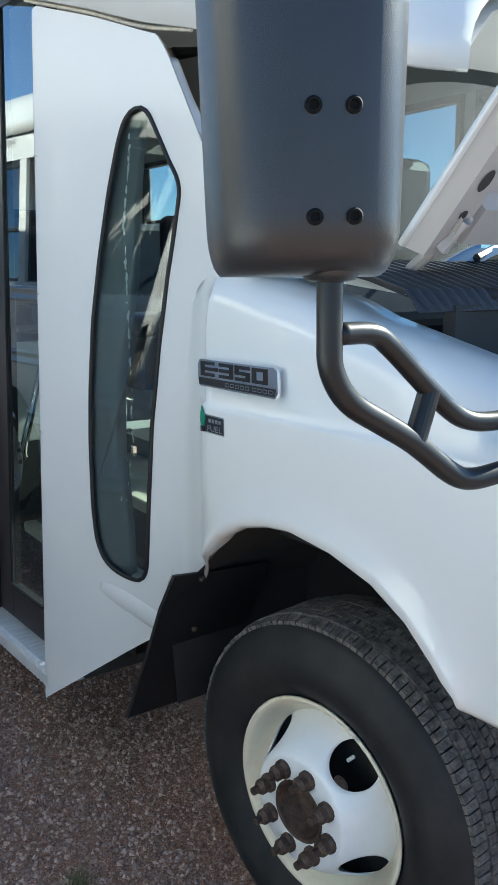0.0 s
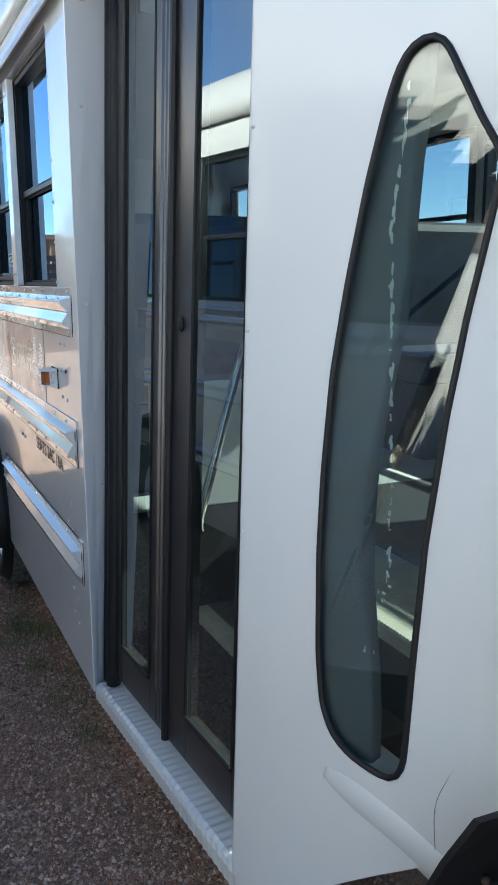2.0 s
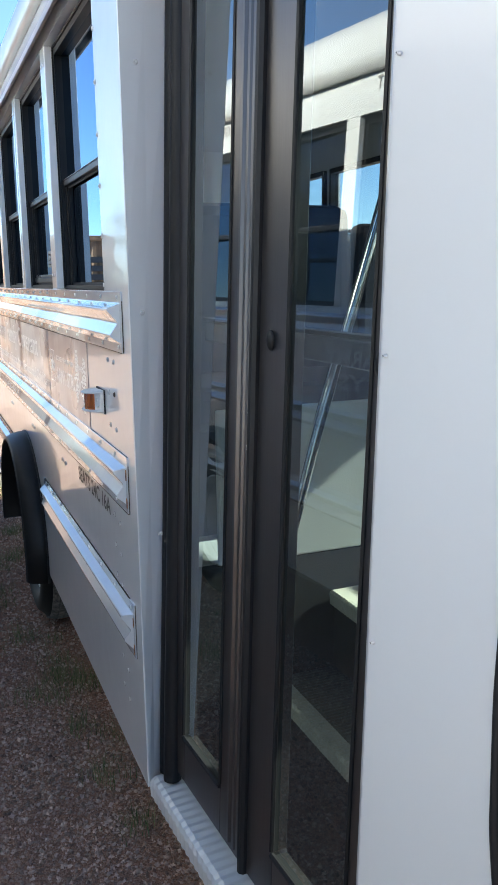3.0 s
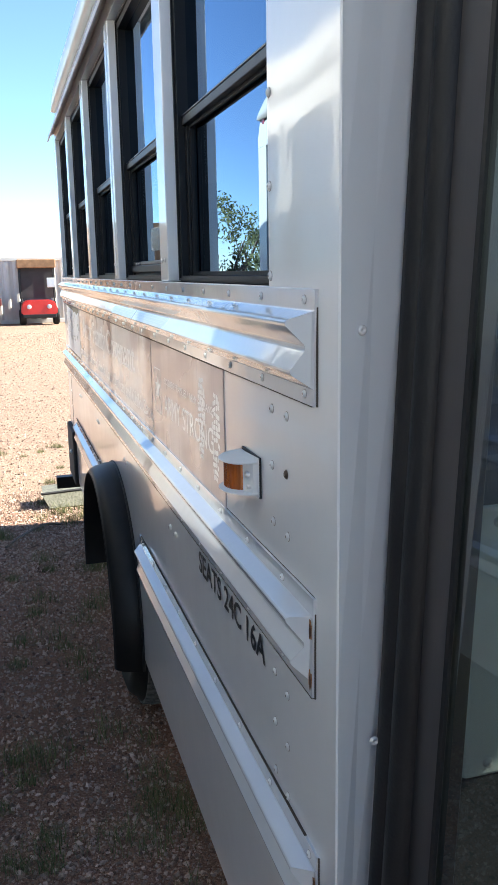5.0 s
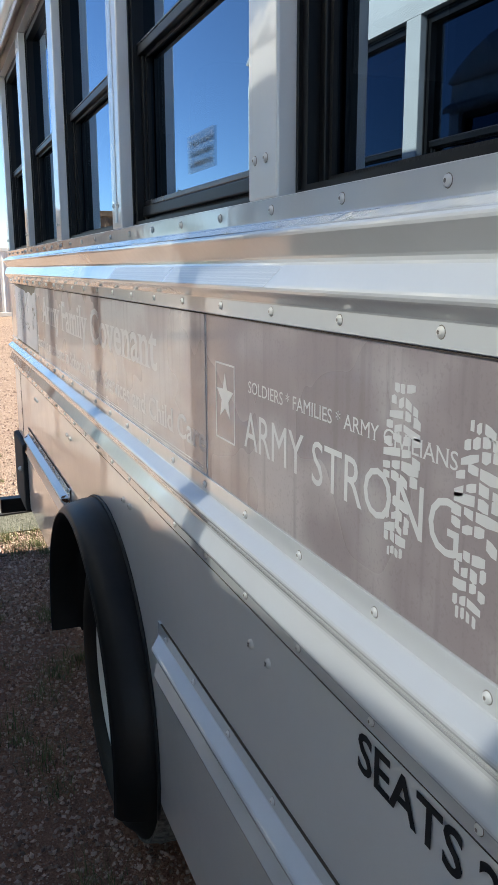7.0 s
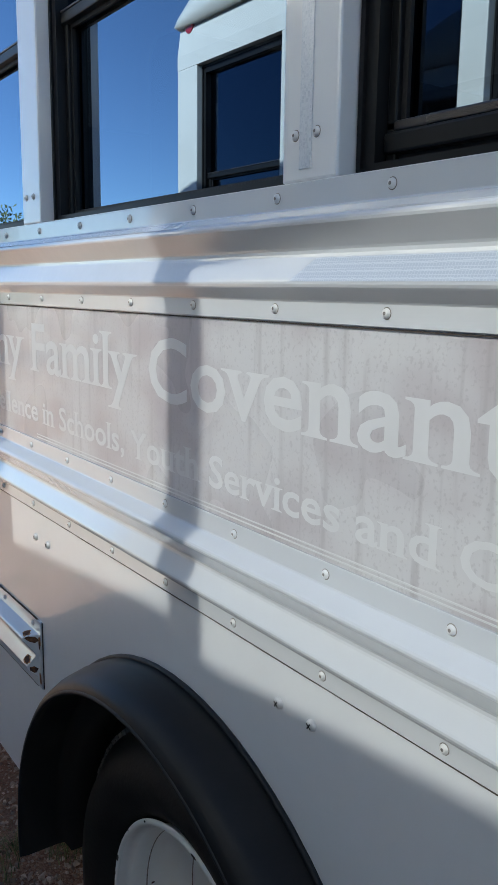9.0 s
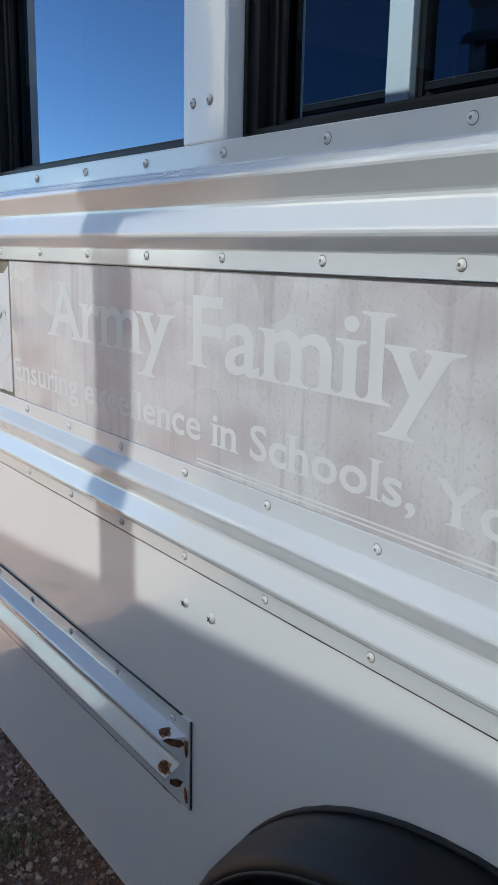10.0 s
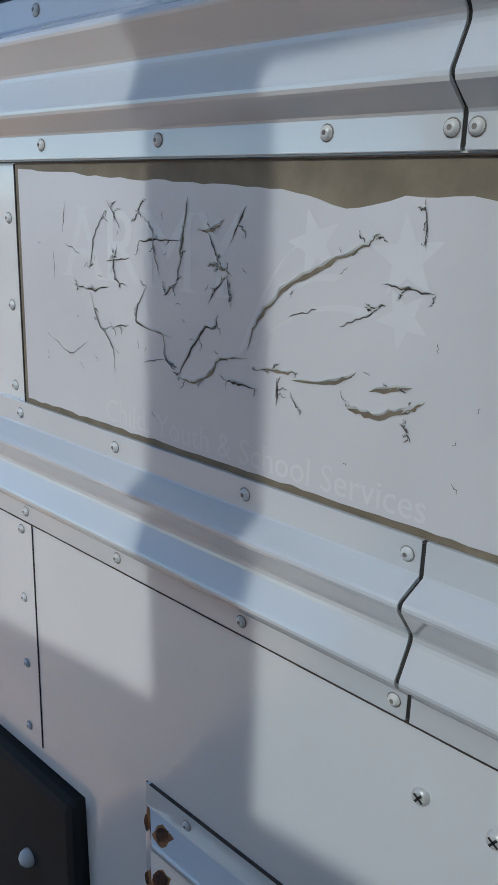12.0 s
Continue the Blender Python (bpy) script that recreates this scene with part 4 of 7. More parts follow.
def side_lamp(bus):
    """Amber side marker in a hooded white housing."""
    y, z = 2.425, 1.149
    bm = bmesh.new()
    prism(bm, [(y - .039, z - .030), (y + .052, z - .026), (y + .052, z + .026), (y - .039, z + .031)], lambda u, v, d: Vector((-d, u, v)), .008)
    bmesh.ops.bevel(bm, geom=list(bm.edges), offset=.002, segments=2, affect='EDGES')
    base = part("marker_lamp", bm, LAMPW, bus, "amber side marker lamp with a white hood")
    bm = bmesh.new()
    box(bm, -.0035, -.0002, y - .0402, y + .0530, z - .0308, z + .0318, .001)
    part("shade_plate", bm, RUBBER, base)
    for s, h in ((1, .0225), (-1, .0205)):
        # a half-round shelf, thick at the wall and thin at its lip
        rows = []
        for q, lift, grow in ((0.0, .0, .97), (.25, .002, 1.0), (.75, .0045, .98), (1.0, .0055, .90)):
            ring_ = []
            for k in range(19):
                a = math.pi * k / 18
                yy = y + .006 + .046 * math.cos(a)
                xx = -.006 - .046 * math.sin(a) ** .75 * grow
                ring_.append((xx, y + .006 + (yy - y - .006) * grow, z + s * (h + lift * (1.3 + xx / .06))))
            rows.append(ring_)
        bm = bmesh.new()
        vs = loft(bm, rows)
        bm.faces.new(vs[0])
        bm.faces.new(list(reversed(vs[-1])))
        bmesh.ops.recalc_face_normals(bm, faces=bm.faces)
        part("hood", bm, LAMPW, base, smooth=True)
    bm = bmesh.new()
    prism(bm, [(-.004, y - .038), (-.013, y - .038), (-.023, y - .020), (-.018, y - .014), (-.004, y - .014)], lambda u, v, d: Vector((u, v, z - .0205 + d)), .043)
    part("screw_plate", bm, LAMPW, base)
    bm = bmesh.new()
    prof = [(-.006 - .036 * math.sin(math.pi * k / 40) ** .8 + .0007 * (k % 2), y + .0145 + .0335 * math.cos(math.pi * k / 40)) for k in range(41)]
    a_ = [bm.verts.new((p, q, z - .0205)) for p, q in prof]
    b_ = [bm.verts.new((p, q, z + .0225)) for p, q in prof]
    for k in range(40):
        bm.faces.new((a_[k], a_[k + 1], b_[k + 1], b_[k]))
    bmesh.ops.recalc_face_normals(bm, faces=bm.faces)
    part("lens", bm, AMBER, base, "orange ribbed lens")
    for yy, zz, r in ((y - .027, z + .006, .0058), (y - .031, z - .012, .0038)):
        bm = bmesh.new()
        xs = -.013 - .009 * (yy - y + .046) / .032
        lathe(bm, [(xs + .004, r), (xs - .002, r), (xs - .0036, r * .8), (xs - .0036, r * .35), (xs - .002, r * .3), (xs - .002, .0001)], (0, yy, zz), 1, 14)
        part("screw", bm, SCREW, base, smooth=True)


def wall_place(y, z):
    """Letter space on the side wall: right is towards the front."""
    return lambda u, v, d: Vector((-.0015 - d, y - u, z + v))


def star_outline(cy, cz, r, tilt=0.0, r2=0.42):
    return [(cy + (r if k % 2 == 0 else r * r2) * math.sin(k * math.pi / 5 + tilt), cz + (r if k % 2 == 0 else r * r2) * math.cos(k * math.pi / 5 + tilt)) for k in range(10)]


def signs(bus):
    z0, z1 = 1.049, 1.287

    def sheet(name, y0, y1, material, label, top=None):
        bm = bmesh.new()
        pts = [(y0, z0), (y1, z0), (y1, z1), (y0, z1)] if top is None else [(y0, z0), (y1, z0)] + top
        prism(bm, pts, lambda u, v, d: Vector((-d, u, v)), .0015)
        return part(name, bm, material, bus, label)

    s1 = sheet("sign_panel", 2.588, 3.278, VINYLD, "faded mauve grey vinyl sign with pale slogan lettering")
    lettering("lettering", "ARMY STRONG", .1, wall_place(3.127, 1.125), LETTER, s1, width=.462, height=.048)
    lettering("lettering", "SOLDIERS * FAMILIES * ARMY CIVILIANS", .03, wall_place(3.113, 1.197), LETTER, s1, width=.442, height=.016, serif=.05)
    bm = bmesh.new()
    prism(bm, star_outline(3.20, 1.178, .034), lambda u, v, d: Vector((-.0017 - d, u, v)), .0003)
    part("star_mark", bm, LETTER, s1)
    bm = bmesh.new()
    ring(bm, -.0020, -.0016, (3.162, 3.238, 1.118, 1.225), (3.165, 3.235, 1.1205, 1.2225))
    part("star_frame", bm, LETTER, s1)
    boot_prints(s1)
    s2 = sheet("sign_panel", 3.286, 5.186, VINYL, "long faded mauve grey vinyl sign with pale serif lettering")
    lettering("lettering", "Army Family Covenant", .15, wall_place(5.025, 1.146), LETTER, s2, width=1.473, height=.113, bold=.012, serif=.075)
    lettering("lettering", "Ensuring excellence in Schools, Youth Services and Child Care", .07, wall_place(5.182, 1.069), LETTER, s2, width=1.895, height=.053, bold=.014, serif=.07)
    for zz in (1.058, 1.053):
        bm = bmesh.new()
        box(bm, -.0020, -.0016, 3.3, 4.6, zz, zz + .0018)
        part("border_line", bm, LETTER, s2)
    # peeling panel
    bm = bmesh.new()
    prism(bm, [(5.1865, z0), (5.883, z0), (5.883, z1), (5.1865, z1)], lambda u, v, d: Vector((-d, u, v)), .0012)
    s3 = part("sign_panel", bm, ADHES, bus, "brown weathered adhesive left where a sign has peeled")
    rnd = random.Random(4)
    top = []
    n = 60
    edge = [(5.19, 1.279), (5.212, 1.265), (5.245, 1.266), (5.29, 1.254), (5.33, 1.254), (5.38, 1.264), (5.43, 1.264), (5.465, 1.254), (5.53, 1.267), (5.70, 1.273), (5.88, 1.282)]
    for k in range(n + 1):
        y = 5.1895 + .6865 * k / n
        top.append((y, lerp_table(edge, y) + .0025 * noise.noise((y * 40, 0, 0)) + rnd.uniform(-.0008, .0008)))
    bot = [(5.876 - .6845 * k / n, z0 + .006 + .003 * noise.noise((k * .7, 3, 0))) for k in range(n + 1)]
    bm = bmesh.new()
    prism(bm, top + bot, lambda u, v, d: Vector((-.0013 - d, u, v)), .0012)
    vy = part("vinyl_sheet", bm, VINYLW, s3, "pale cracked vinyl sheet, torn along its top")
    cracks(vy)
    roundel(vy)
    lettering("lettering", "ARMY", .1, wall_place_off(5.80, 1.187), FAINT, vy, width=.235, height=.062, serif=.06)
    lettering("lettering", "Child, Youth & School Services", .03, wall_place_off(5.74, 1.056), FAINT, vy, width=.345, height=.024, serif=.06)
    for cy, cz, r, t in ((5.50, 1.232, .024, .3), (5.425, 1.227, .028, .1), (5.425, 1.190, .021, .5)):
        bm = bmesh.new()
        prism(bm, star_outline(cy, cz, r, t), lambda u, v, d: Vector((-.00252 - d, u, v)), .00006)
        part("ghost_star", bm, FAINT, vy)
    for j in range(3):
        edge = [(5.565 - .06 * t - .03 * j * t, 1.15 + .085 * math.sin(t * 1.5) - .022 * j * t) for t in [k / 10 for k in range(11)]]
        xs = -.00256 - j * .00008
        bm = bmesh.new()
        loft(bm, [[(xs, y, z) for y, z in edge], [(xs, y + .006, z - .005) for y, z in edge]])
        part("ghost_swoosh", bm, FAINT, vy)
    # odd small panel edges
    bm = bmesh.new()
    box(bm, -.0012, 0, 5.885, 5.8864, .62, 1.286)
    part("panel_seam", bm, SEAMM, bus, "dark joint between two side panels")
    for z in (1.235, 1.148, 1.063, .897, .811, .724, .637):
        rivet(5.902 + (1.2 - z) * .022, z, bus, 0.0)


def wall_place_off(y, z):
    return lambda u, v, d: Vector((-.00252 - d * .4, y - u, z + v))


def split(sheet, rnd, w, path, branches=True):
    """One curled split in the dried vinyl along a bent, jagged line, with short side tears."""
    pts = curve_pts([(path[k] * .001 + 5.0, path[k + 1] * .001 + 1.0, 0) for k in range(0, len(path), 2)], 6)
    n = len(pts) - 1
    up, lo = [], []
    w *= .68
    for k, p in enumerate(pts):
        t = k / n * 2 - 1
        d = (pts[min(k + 1, n)] - pts[max(k - 1, 0)]).normalized()
        hw = w * (1 - abs(t) ** 1.6) * rnd.uniform(.25, 1.45) + .00016
        o = rnd.uniform(-.0011, .0011) if 0 < k < n else 0
        side = Vector((-d.y, d.x, 0))
        if side.y < 0:
            side.negate()
        up.append(p + side * (o + hw))
        lo.append(p + side * (o - hw * rnd.uniform(.3, 1)))
    bm = bmesh.new()
    xo = -.0029 - rnd.uniform(0, .0002)
    loft(bm, [[(xo, q.x, q.y) for q in up], [(xo, q.x, q.y) for q in lo]])
    part("crack", bm, ADHES if w > .0010 else CRACKM, sheet)
    if w > .0005:
        bm = bmesh.new()
        loft(bm, [[(-.0031, q.x, q.y) for q in up],
                  [(-.0031 - min(w * 1.1, .0014) * (1 - (k / n * 2 - 1) ** 2) * rnd.uniform(.3, 1.2), q.x, q.y + .0005 + w * .7 * rnd.uniform(.4, 1.4)) for k, q in enumerate(up)]])
        part("curled_edge", bm, FLAKE, sheet)
    if branches and w > .0005:
        for _ in range(rnd.randint(2, 4)):
            p, a, l = pts[rnd.randint(0, n)], rnd.uniform(0, 6.28), rnd.uniform(4, 13)
            y, z = (p.x - 5.0) * 1000, (p.y - 1.0) * 1000
            split(sheet, rnd, rnd.uniform(.0003, .0011), (y, z, y + l * .5 * math.cos(a) + rnd.uniform(-1, 1), z + l * .5 * math.sin(a), y + l * math.cos(a + .3), z + l * math.sin(a + .3)), False)


def crescent(name, sheet, cy, cz, r, a0, a1, w, material, x, seed, label=""):
    """A ragged bow, thickest in its middle; angles in degrees run from the front upwards."""
    rnd = random.Random(seed)
    n = 22
    out, inn = [], []
    for k in range(n + 1):
        a = radians(a0 + (a1 - a0) * k / n)
        h = w * math.sin(math.pi * k / n) ** .7 * rnd.uniform(.7, 1.15) + .0002
        for row, q in ((out, r + h * .5), (inn, r - h * .5)):
            row.append((x, cy - q * math.cos(a), cz + q * math.sin(a)))
    bm = bmesh.new()
    loft(bm, [out, inn])
    part(name, bm, material, sheet, label)


def roundel(sheet):
    """Torn ghost of a round mark with its ring of letters."""
    cy, cz, r = 5.2468, 1.1582, .0556
    crescent("tear", sheet, 5.268, 1.175, .033, 35, 158, .0085, ADHES, -.00325, 3, "torn vinyl showing brown adhesive")
    crescent("tear", sheet, 5.242, 1.203, .0175, 195, 350, .0075, ADHES, -.00326, 4, "torn vinyl showing brown adhesive")
    crescent("tear", sheet, 5.330, 1.146, .044, -24, 26, .0070, ADHES, -.00324, 5, "torn vinyl showing brown adhesive")
    crescent("ghost_bow", sheet, cy, cz, r + .0005, 14, 52, .008, FLAKE, -.0027, 6)
    crescent("ghost_bow", sheet, cy, cz, r + .002, 60, 118, .005, FAINT, -.0027, 7)
    lettering("lettering", "MWR", .03, wall_place_off(5.274, 1.139), FAINT, sheet, width=.068, height=.0185)
    for ch, deg in zip("OFYOURLIFE", (-13, -4, 14, 24, 35, 47, 61, 70.5, 79, 89)):
        a = radians(deg)
        c = Vector((-.0026, cy - r * math.sin(a), cz - r * math.cos(a)))
        right, up = Vector((0, -math.cos(a), math.sin(a))), Vector((0, math.sin(a), math.cos(a)))
        w = .0018 if ch == "I" else .0052
        lettering("lettering", ch, .01, lambda u, v, d, c=c, right=right, up=up, w=w: c + right * (u - w / 2) + up * (v - .0035) - Vector((d, 0, 0)), FAINT, sheet, width=w, height=.0072)


def cracks(sheet):
    """Splits in the vinyl, mostly along the edges of the old print: half width, then the bends in millimetres."""
    rnd = random.Random(12)
    upper = ((.0005, 798, 253, 802, 226), (.0005, 799, 216, 775, 208), (.0004, 819, 208, 818, 182), (.0008, 736, 247, 752, 226, 761, 196),
             (.0008, 734, 256, 715, 232), (.0012, 720, 218, 725, 205, 723, 190, 707, 185), (.0008, 736, 204, 703, 209), (.0009, 684, 257, 691, 246),
             (.0008, 685, 244, 674, 235, 671, 219, 663, 198), (.0012, 690, 223, 672, 225, 638, 227), (.0019, 629, 260, 635, 223, 641, 193), (.0013, 641, 193, 658, 182),
             (.0017, 618, 235, 601, 236, 588, 244), (.0011, 605, 234, 596, 219, 594, 210))
    middle = ((.0017, 606, 210, 594, 210, 578, 203), (.0010, 587, 202, 604, 181), (.0011, 584, 202, 578, 180), (.0010, 565, 255, 581, 228),
              (.0013, 786, 180, 758, 177, 733, 182), (.0012, 761, 175, 749, 148, 730, 131, 725, 107), (.0011, 680, 187, 693, 168, 693, 156, 672, 151, 650, 148),
              (.0010, 658, 148, 655, 129, 642, 122), (.0014, 594, 174, 596, 162, 609, 160, 629, 133, 638, 118), (.0019, 638, 118, 622, 114, 601, 125, 589, 139, 560, 144),
              (.0013, 584, 124, 572, 123, 549, 122), (.0005, 836, 130, 796, 115, 768, 128), (.0007, 657, 129, 685, 122), (.0009, 735, 146, 705, 151))
    swoosh = ((.0025, 560, 151, 550, 174, 523, 200, 491, 217, 458, 232, 447, 241), (.0012, 441, 210, 422, 208, 403, 207), (.0008, 474, 179, 455, 187, 444, 194),
              (.0007, 520, 180, 495, 188), (.0018, 555, 137, 525, 139, 509, 141), (.0013, 529, 134, 529, 113), (.0022, 515, 135, 480, 138, 458, 150),
              (.0022, 446, 139, 413, 147), (.0030, 465, 128, 461, 124, 441, 122, 416, 131, 403, 140), (.0012, 418, 126, 411, 111), (.0008, 415, 263, 412, 234), (.0008, 514, 121, 505, 112))
    disc = ((.0020, 300, 207, 284, 209, 262, 206), (.0013, 271, 230, 271, 212), (.0018, 268, 192, 255, 187, 236, 190), (.0012, 262, 186, 263, 168),
            (.0018, 298, 160, 299, 130), (.0009, 299, 146, 282, 147), (.0008, 312, 170, 296, 172), (.0007, 322, 158, 306, 158), (.0009, 216, 202, 210, 190), (.0007, 255, 160, 255, 142))
    for group in (upper, middle, swoosh, disc):
        for w, *path in group:
            split(sheet, rnd, w, path)
    for _ in range(46):
        y, z, a, l = rnd.uniform(215, 855), rnd.uniform(72, 245), rnd.uniform(0, 3.1), rnd.uniform(3, 8)
        split(sheet, rnd, .0003, (y, z, y + l * math.cos(a), z + l * math.sin(a)))


def boot_prints(sheet):
    """Two pale boot-sole prints made of chunky slanted lugs, forefoot and heel."""
    rnd = random.Random(2)
    for by, bz, hh in ((2.748, 1.178, .146), (2.642, 1.162, .150)):
        for r in range(14):
            t = r / 13
            if .60 < t < .68:
                continue
            w = (.030 * math.sin((t * 1.35 + .16) * math.pi * .72) ** .55 if t < .62 else .021 * math.sin((t - .62) / .40 * 2.6 + .35) ** .4)
            z = bz + hh / 2 - hh * t
            shift = .010 * t
            for sgn in (-1, 1):
                for u0, u1 in (((.03, .50), (.56, 1.02)) if (r + (sgn > 0)) % 3 else ((.03, .98),)):
                    a, b = u0 * w + rnd.uniform(0, .0015), u1 * w - rnd.uniform(0, .002)
                    h, tilt = hh / 13 * rnd.uniform(.32, .46), rnd.uniform(-.5, 1.1)
                    pts = [(by + shift + sgn * q, z + k * h * rnd.uniform(.75, 1.1) - tilt * q * .35) for q, k in ((a, -1), ((a + b) / 2, -1.1), (b, -.8), (b, .8), ((a + b) / 2, 1.0), (a, .9))]
                    bm = bmesh.new()
                    prism(bm, pts, lambda u, v, d: Vector((-.0017 - d, u, v)), .00012)
                    part("boot_mark", bm, LETTER, sheet)


def entrance(bus):
    """Recessed bifold door, its rubber seals, steps and the angled panel behind it."""
    def xd(z, y=1.75):
        return .102 + .039 * (z - 1.33) + .062 * (1.992 - y)

    def leaf(name, ya, yb, zb, zt, stile_a, stile_b, label):
        bm = bmesh.new()
        def bar(y0, y1, z0, z1, t=.03):
            vs = []
            for dx in (0, t):
                for y, z in ((y0, z0), (y1, z0), (y1, z1), (y0, z1)):
                    vs.append(bm.verts.new((xd(z, y) + dx, y, z)))
            for q in ((0, 1, 2, 3), (7, 6, 5, 4), (0, 4, 5, 1), (1, 5, 6, 2), (2, 6, 7, 3), (3, 7, 4, 0)):
                bm.faces.new([vs[k] for k in q])
        bar(ya, ya + stile_a, zb, zt)
        bar(yb - stile_b, yb, zb, zt)
        bar(ya + stile_a, yb - stile_b, zb, zb + .112)
        bar(ya + stile_a, yb - stile_b, zt - .09, zt)
        bmesh.ops.recalc_face_normals(bm, faces=bm.faces)
        bmesh.ops.bevel(bm, geom=list(bm.edges), offset=.002, segments=1, affect='EDGES')
        lf = part(name, bm, ANOD, bus, label)
        bm = bmesh.new()
        vs = [bm.verts.new((xd(z, y) + .004, y, z)) for y, z in ((ya + stile_a, zb + .112), (yb - stile_b, zb + .112), (yb - stile_b, zt - .09), (ya + stile_a, zt - .09))]
        bm.faces.new(vs)
        p = part("pane", bm, DGLASS, lf)
        p.visible_shadow = False
        bm = bmesh.new()
        for y0, y1 in ((ya + stile_a - .006, ya + stile_a + .004), (yb - stile_b - .004, yb - stile_b + .006)):
            tube(bm, [(xd(zb + .112, y0) - .001, (y0 + y1) / 2, zb + .12), (xd(zt - .09, y0) + .001, (y0 + y1) / 2, zt - .085)], .0045, 6)
        for zz in (zb + .112,):
            tube(bm, [(xd(zz, ya + stile_a) - .001, ya + stile_a, zz), (xd(zz, yb - stile_b) - .001, yb - stile_b, zz)], .006, 6)
        part("glazing_bead", bm, RUBBER, lf)
        return lf

    zb, zt = .30, 2.24
    rear = leaf("door_leaf", 1.677, 2.09, zb, zt, .119, .088, "dark anodised bifold door leaf with a tall pane")
    front = leaf("door_leaf", 1.25, 1.671, zb, zt, .069, .110, "dark anodised bifold door leaf with a tall pane")
    # fluted centre stiles
    for y in (1.700, 1.720, 1.745):
        bm = bmesh.new()
        vs = []
        for z in (zb + .02, zt):
            for dy, dx in ((-.008, 0), (-.005, -.006), (.005, -.006), (.008, 0)):
                vs.append(bm.verts.new((xd(z, y) + dx - .0005, y + dy, z)))
        for k in range(3):
            bm.faces.new((vs[k], vs[k + 1], vs[k + 5], vs[k + 4]))
        bmesh.ops.recalc_face_normals(bm, faces=bm.faces)
        part("flute", bm, ANOD, rear)
    bm = bmesh.new()
    tube(bm, [(xd(zb, 1.674) - .004, 1.674, zb), (xd(zt, 1.674) - .004, 1.674, zt)], .011, 8)
    part("centre_gasket", bm, RUBBER, rear)
    for (y, z, lf) in ((1.619, 1.348, front), (1.296, 1.335, front)):
        bm = bmesh.new()
        bmesh.ops.create_uvsphere(bm, u_segments=14, v_segments=8, radius=1)
        for v in bm.verts:
            v.co = Vector((xd(z, y) - .002 + v.co.x * .008, y + v.co.y * .011, z + v.co.z * .018))
        part("door_stud", bm, RUBBER, lf, smooth=True)
    for y, z in ((1.691, 1.212), (1.693, 1.15)):
        screw(y, z, rear, xd(z, y) - .003, .006)
    # seal bulb along the rear jamb
    bm = bmesh.new()
    for dy, r in ((2.114, .020), (2.077, .021)):
        tube(bm, curve_pts([(.050, dy - .016, .274), (.057, dy - .012, .42), (.082, dy - .004, .9), (xd(1.5, dy) + .005, dy, 1.5), (xd(2.25, dy) + .005, dy, 2.25)], 4), r, 10)
    seal = part("door_seal", bm, RUBBER, bus, "thick black rubber door seal", smooth=True)
    # dark strip added behind the seal to close a gap that leaked light
    bm = bmesh.new()
    loft(bm, [[(xd(z, 2.06) + .012, 2.06, z), (xd(z, 2.06) + .012, 2.16, z)] for z in (.26, 1.0, 2.26)])
    part("seal_backing", bm, RUBBER, seal)
    # angled jamb between seal and side wall
    def xj(z):
        return .088 + .045 * (z - 1.3)
    bm = bmesh.new()
    rows = []
    for z in (.245, .6, 1.0, 1.5, 2.0, 2.25):
        rows.append([(-.0004, 2.1004, z), (.0015, 2.0975, z), (.004, 2.0985, z), (xj(z) * .5, 2.115, z), (xj(z), 2.133, z), (xj(z) + .05, 2.138, z)])
    loft(bm, rows)
    j = part("door_jamb", bm, PAINT, bus, "white painted jamb beside the entrance door")
    for x, z in ((.031, 1.382), (.036, 1.894), (.105, 1.89), (.058, .872)):
        bm = bmesh.new()
        y = 2.0985 + (x - .004) * .34
        lathe_y(bm, [(.0062, 0), (.0052, -.003), (.002, -.0035), (.0016, -.002), (.0001, -.002)], (x, y, z), 12)
        part("screw", bm, SCREW, j, smooth=True)
    # lintel above the door
    bm = bmesh.new()
    prism(bm, [(xd(2.2), 2.24), (xd(2.2) - .02, 2.30), (.06, 2.4), (.2, 2.4), (.2, 2.24)], lambda u, v, d: Vector((u, 1.15 + d, v)), .99)
    part("lintel", bm, PAINT, bus)
    # step edge with ribs
    bm = bmesh.new()
    n = 70
    rows = []
    for i in range(n + 1):
        t = i / n
        y = 2.098 - t * .90
        x = .008 + .055 * t
        rib = .0013 if i % 2 else -.0013
        rows.append([(x + .115, y, .270), (x + .012, y, .270 + rib), (x + .002, y, .265 + rib), (x - .003 + rib, y, .254), (x - .001 + rib, y, .217), (x + .02, y, .21), (x + .115, y, .21)])
    loft(bm, rows)
    st = part("step", bm, FIBRE, bus, "white ribbed step edge below the door")


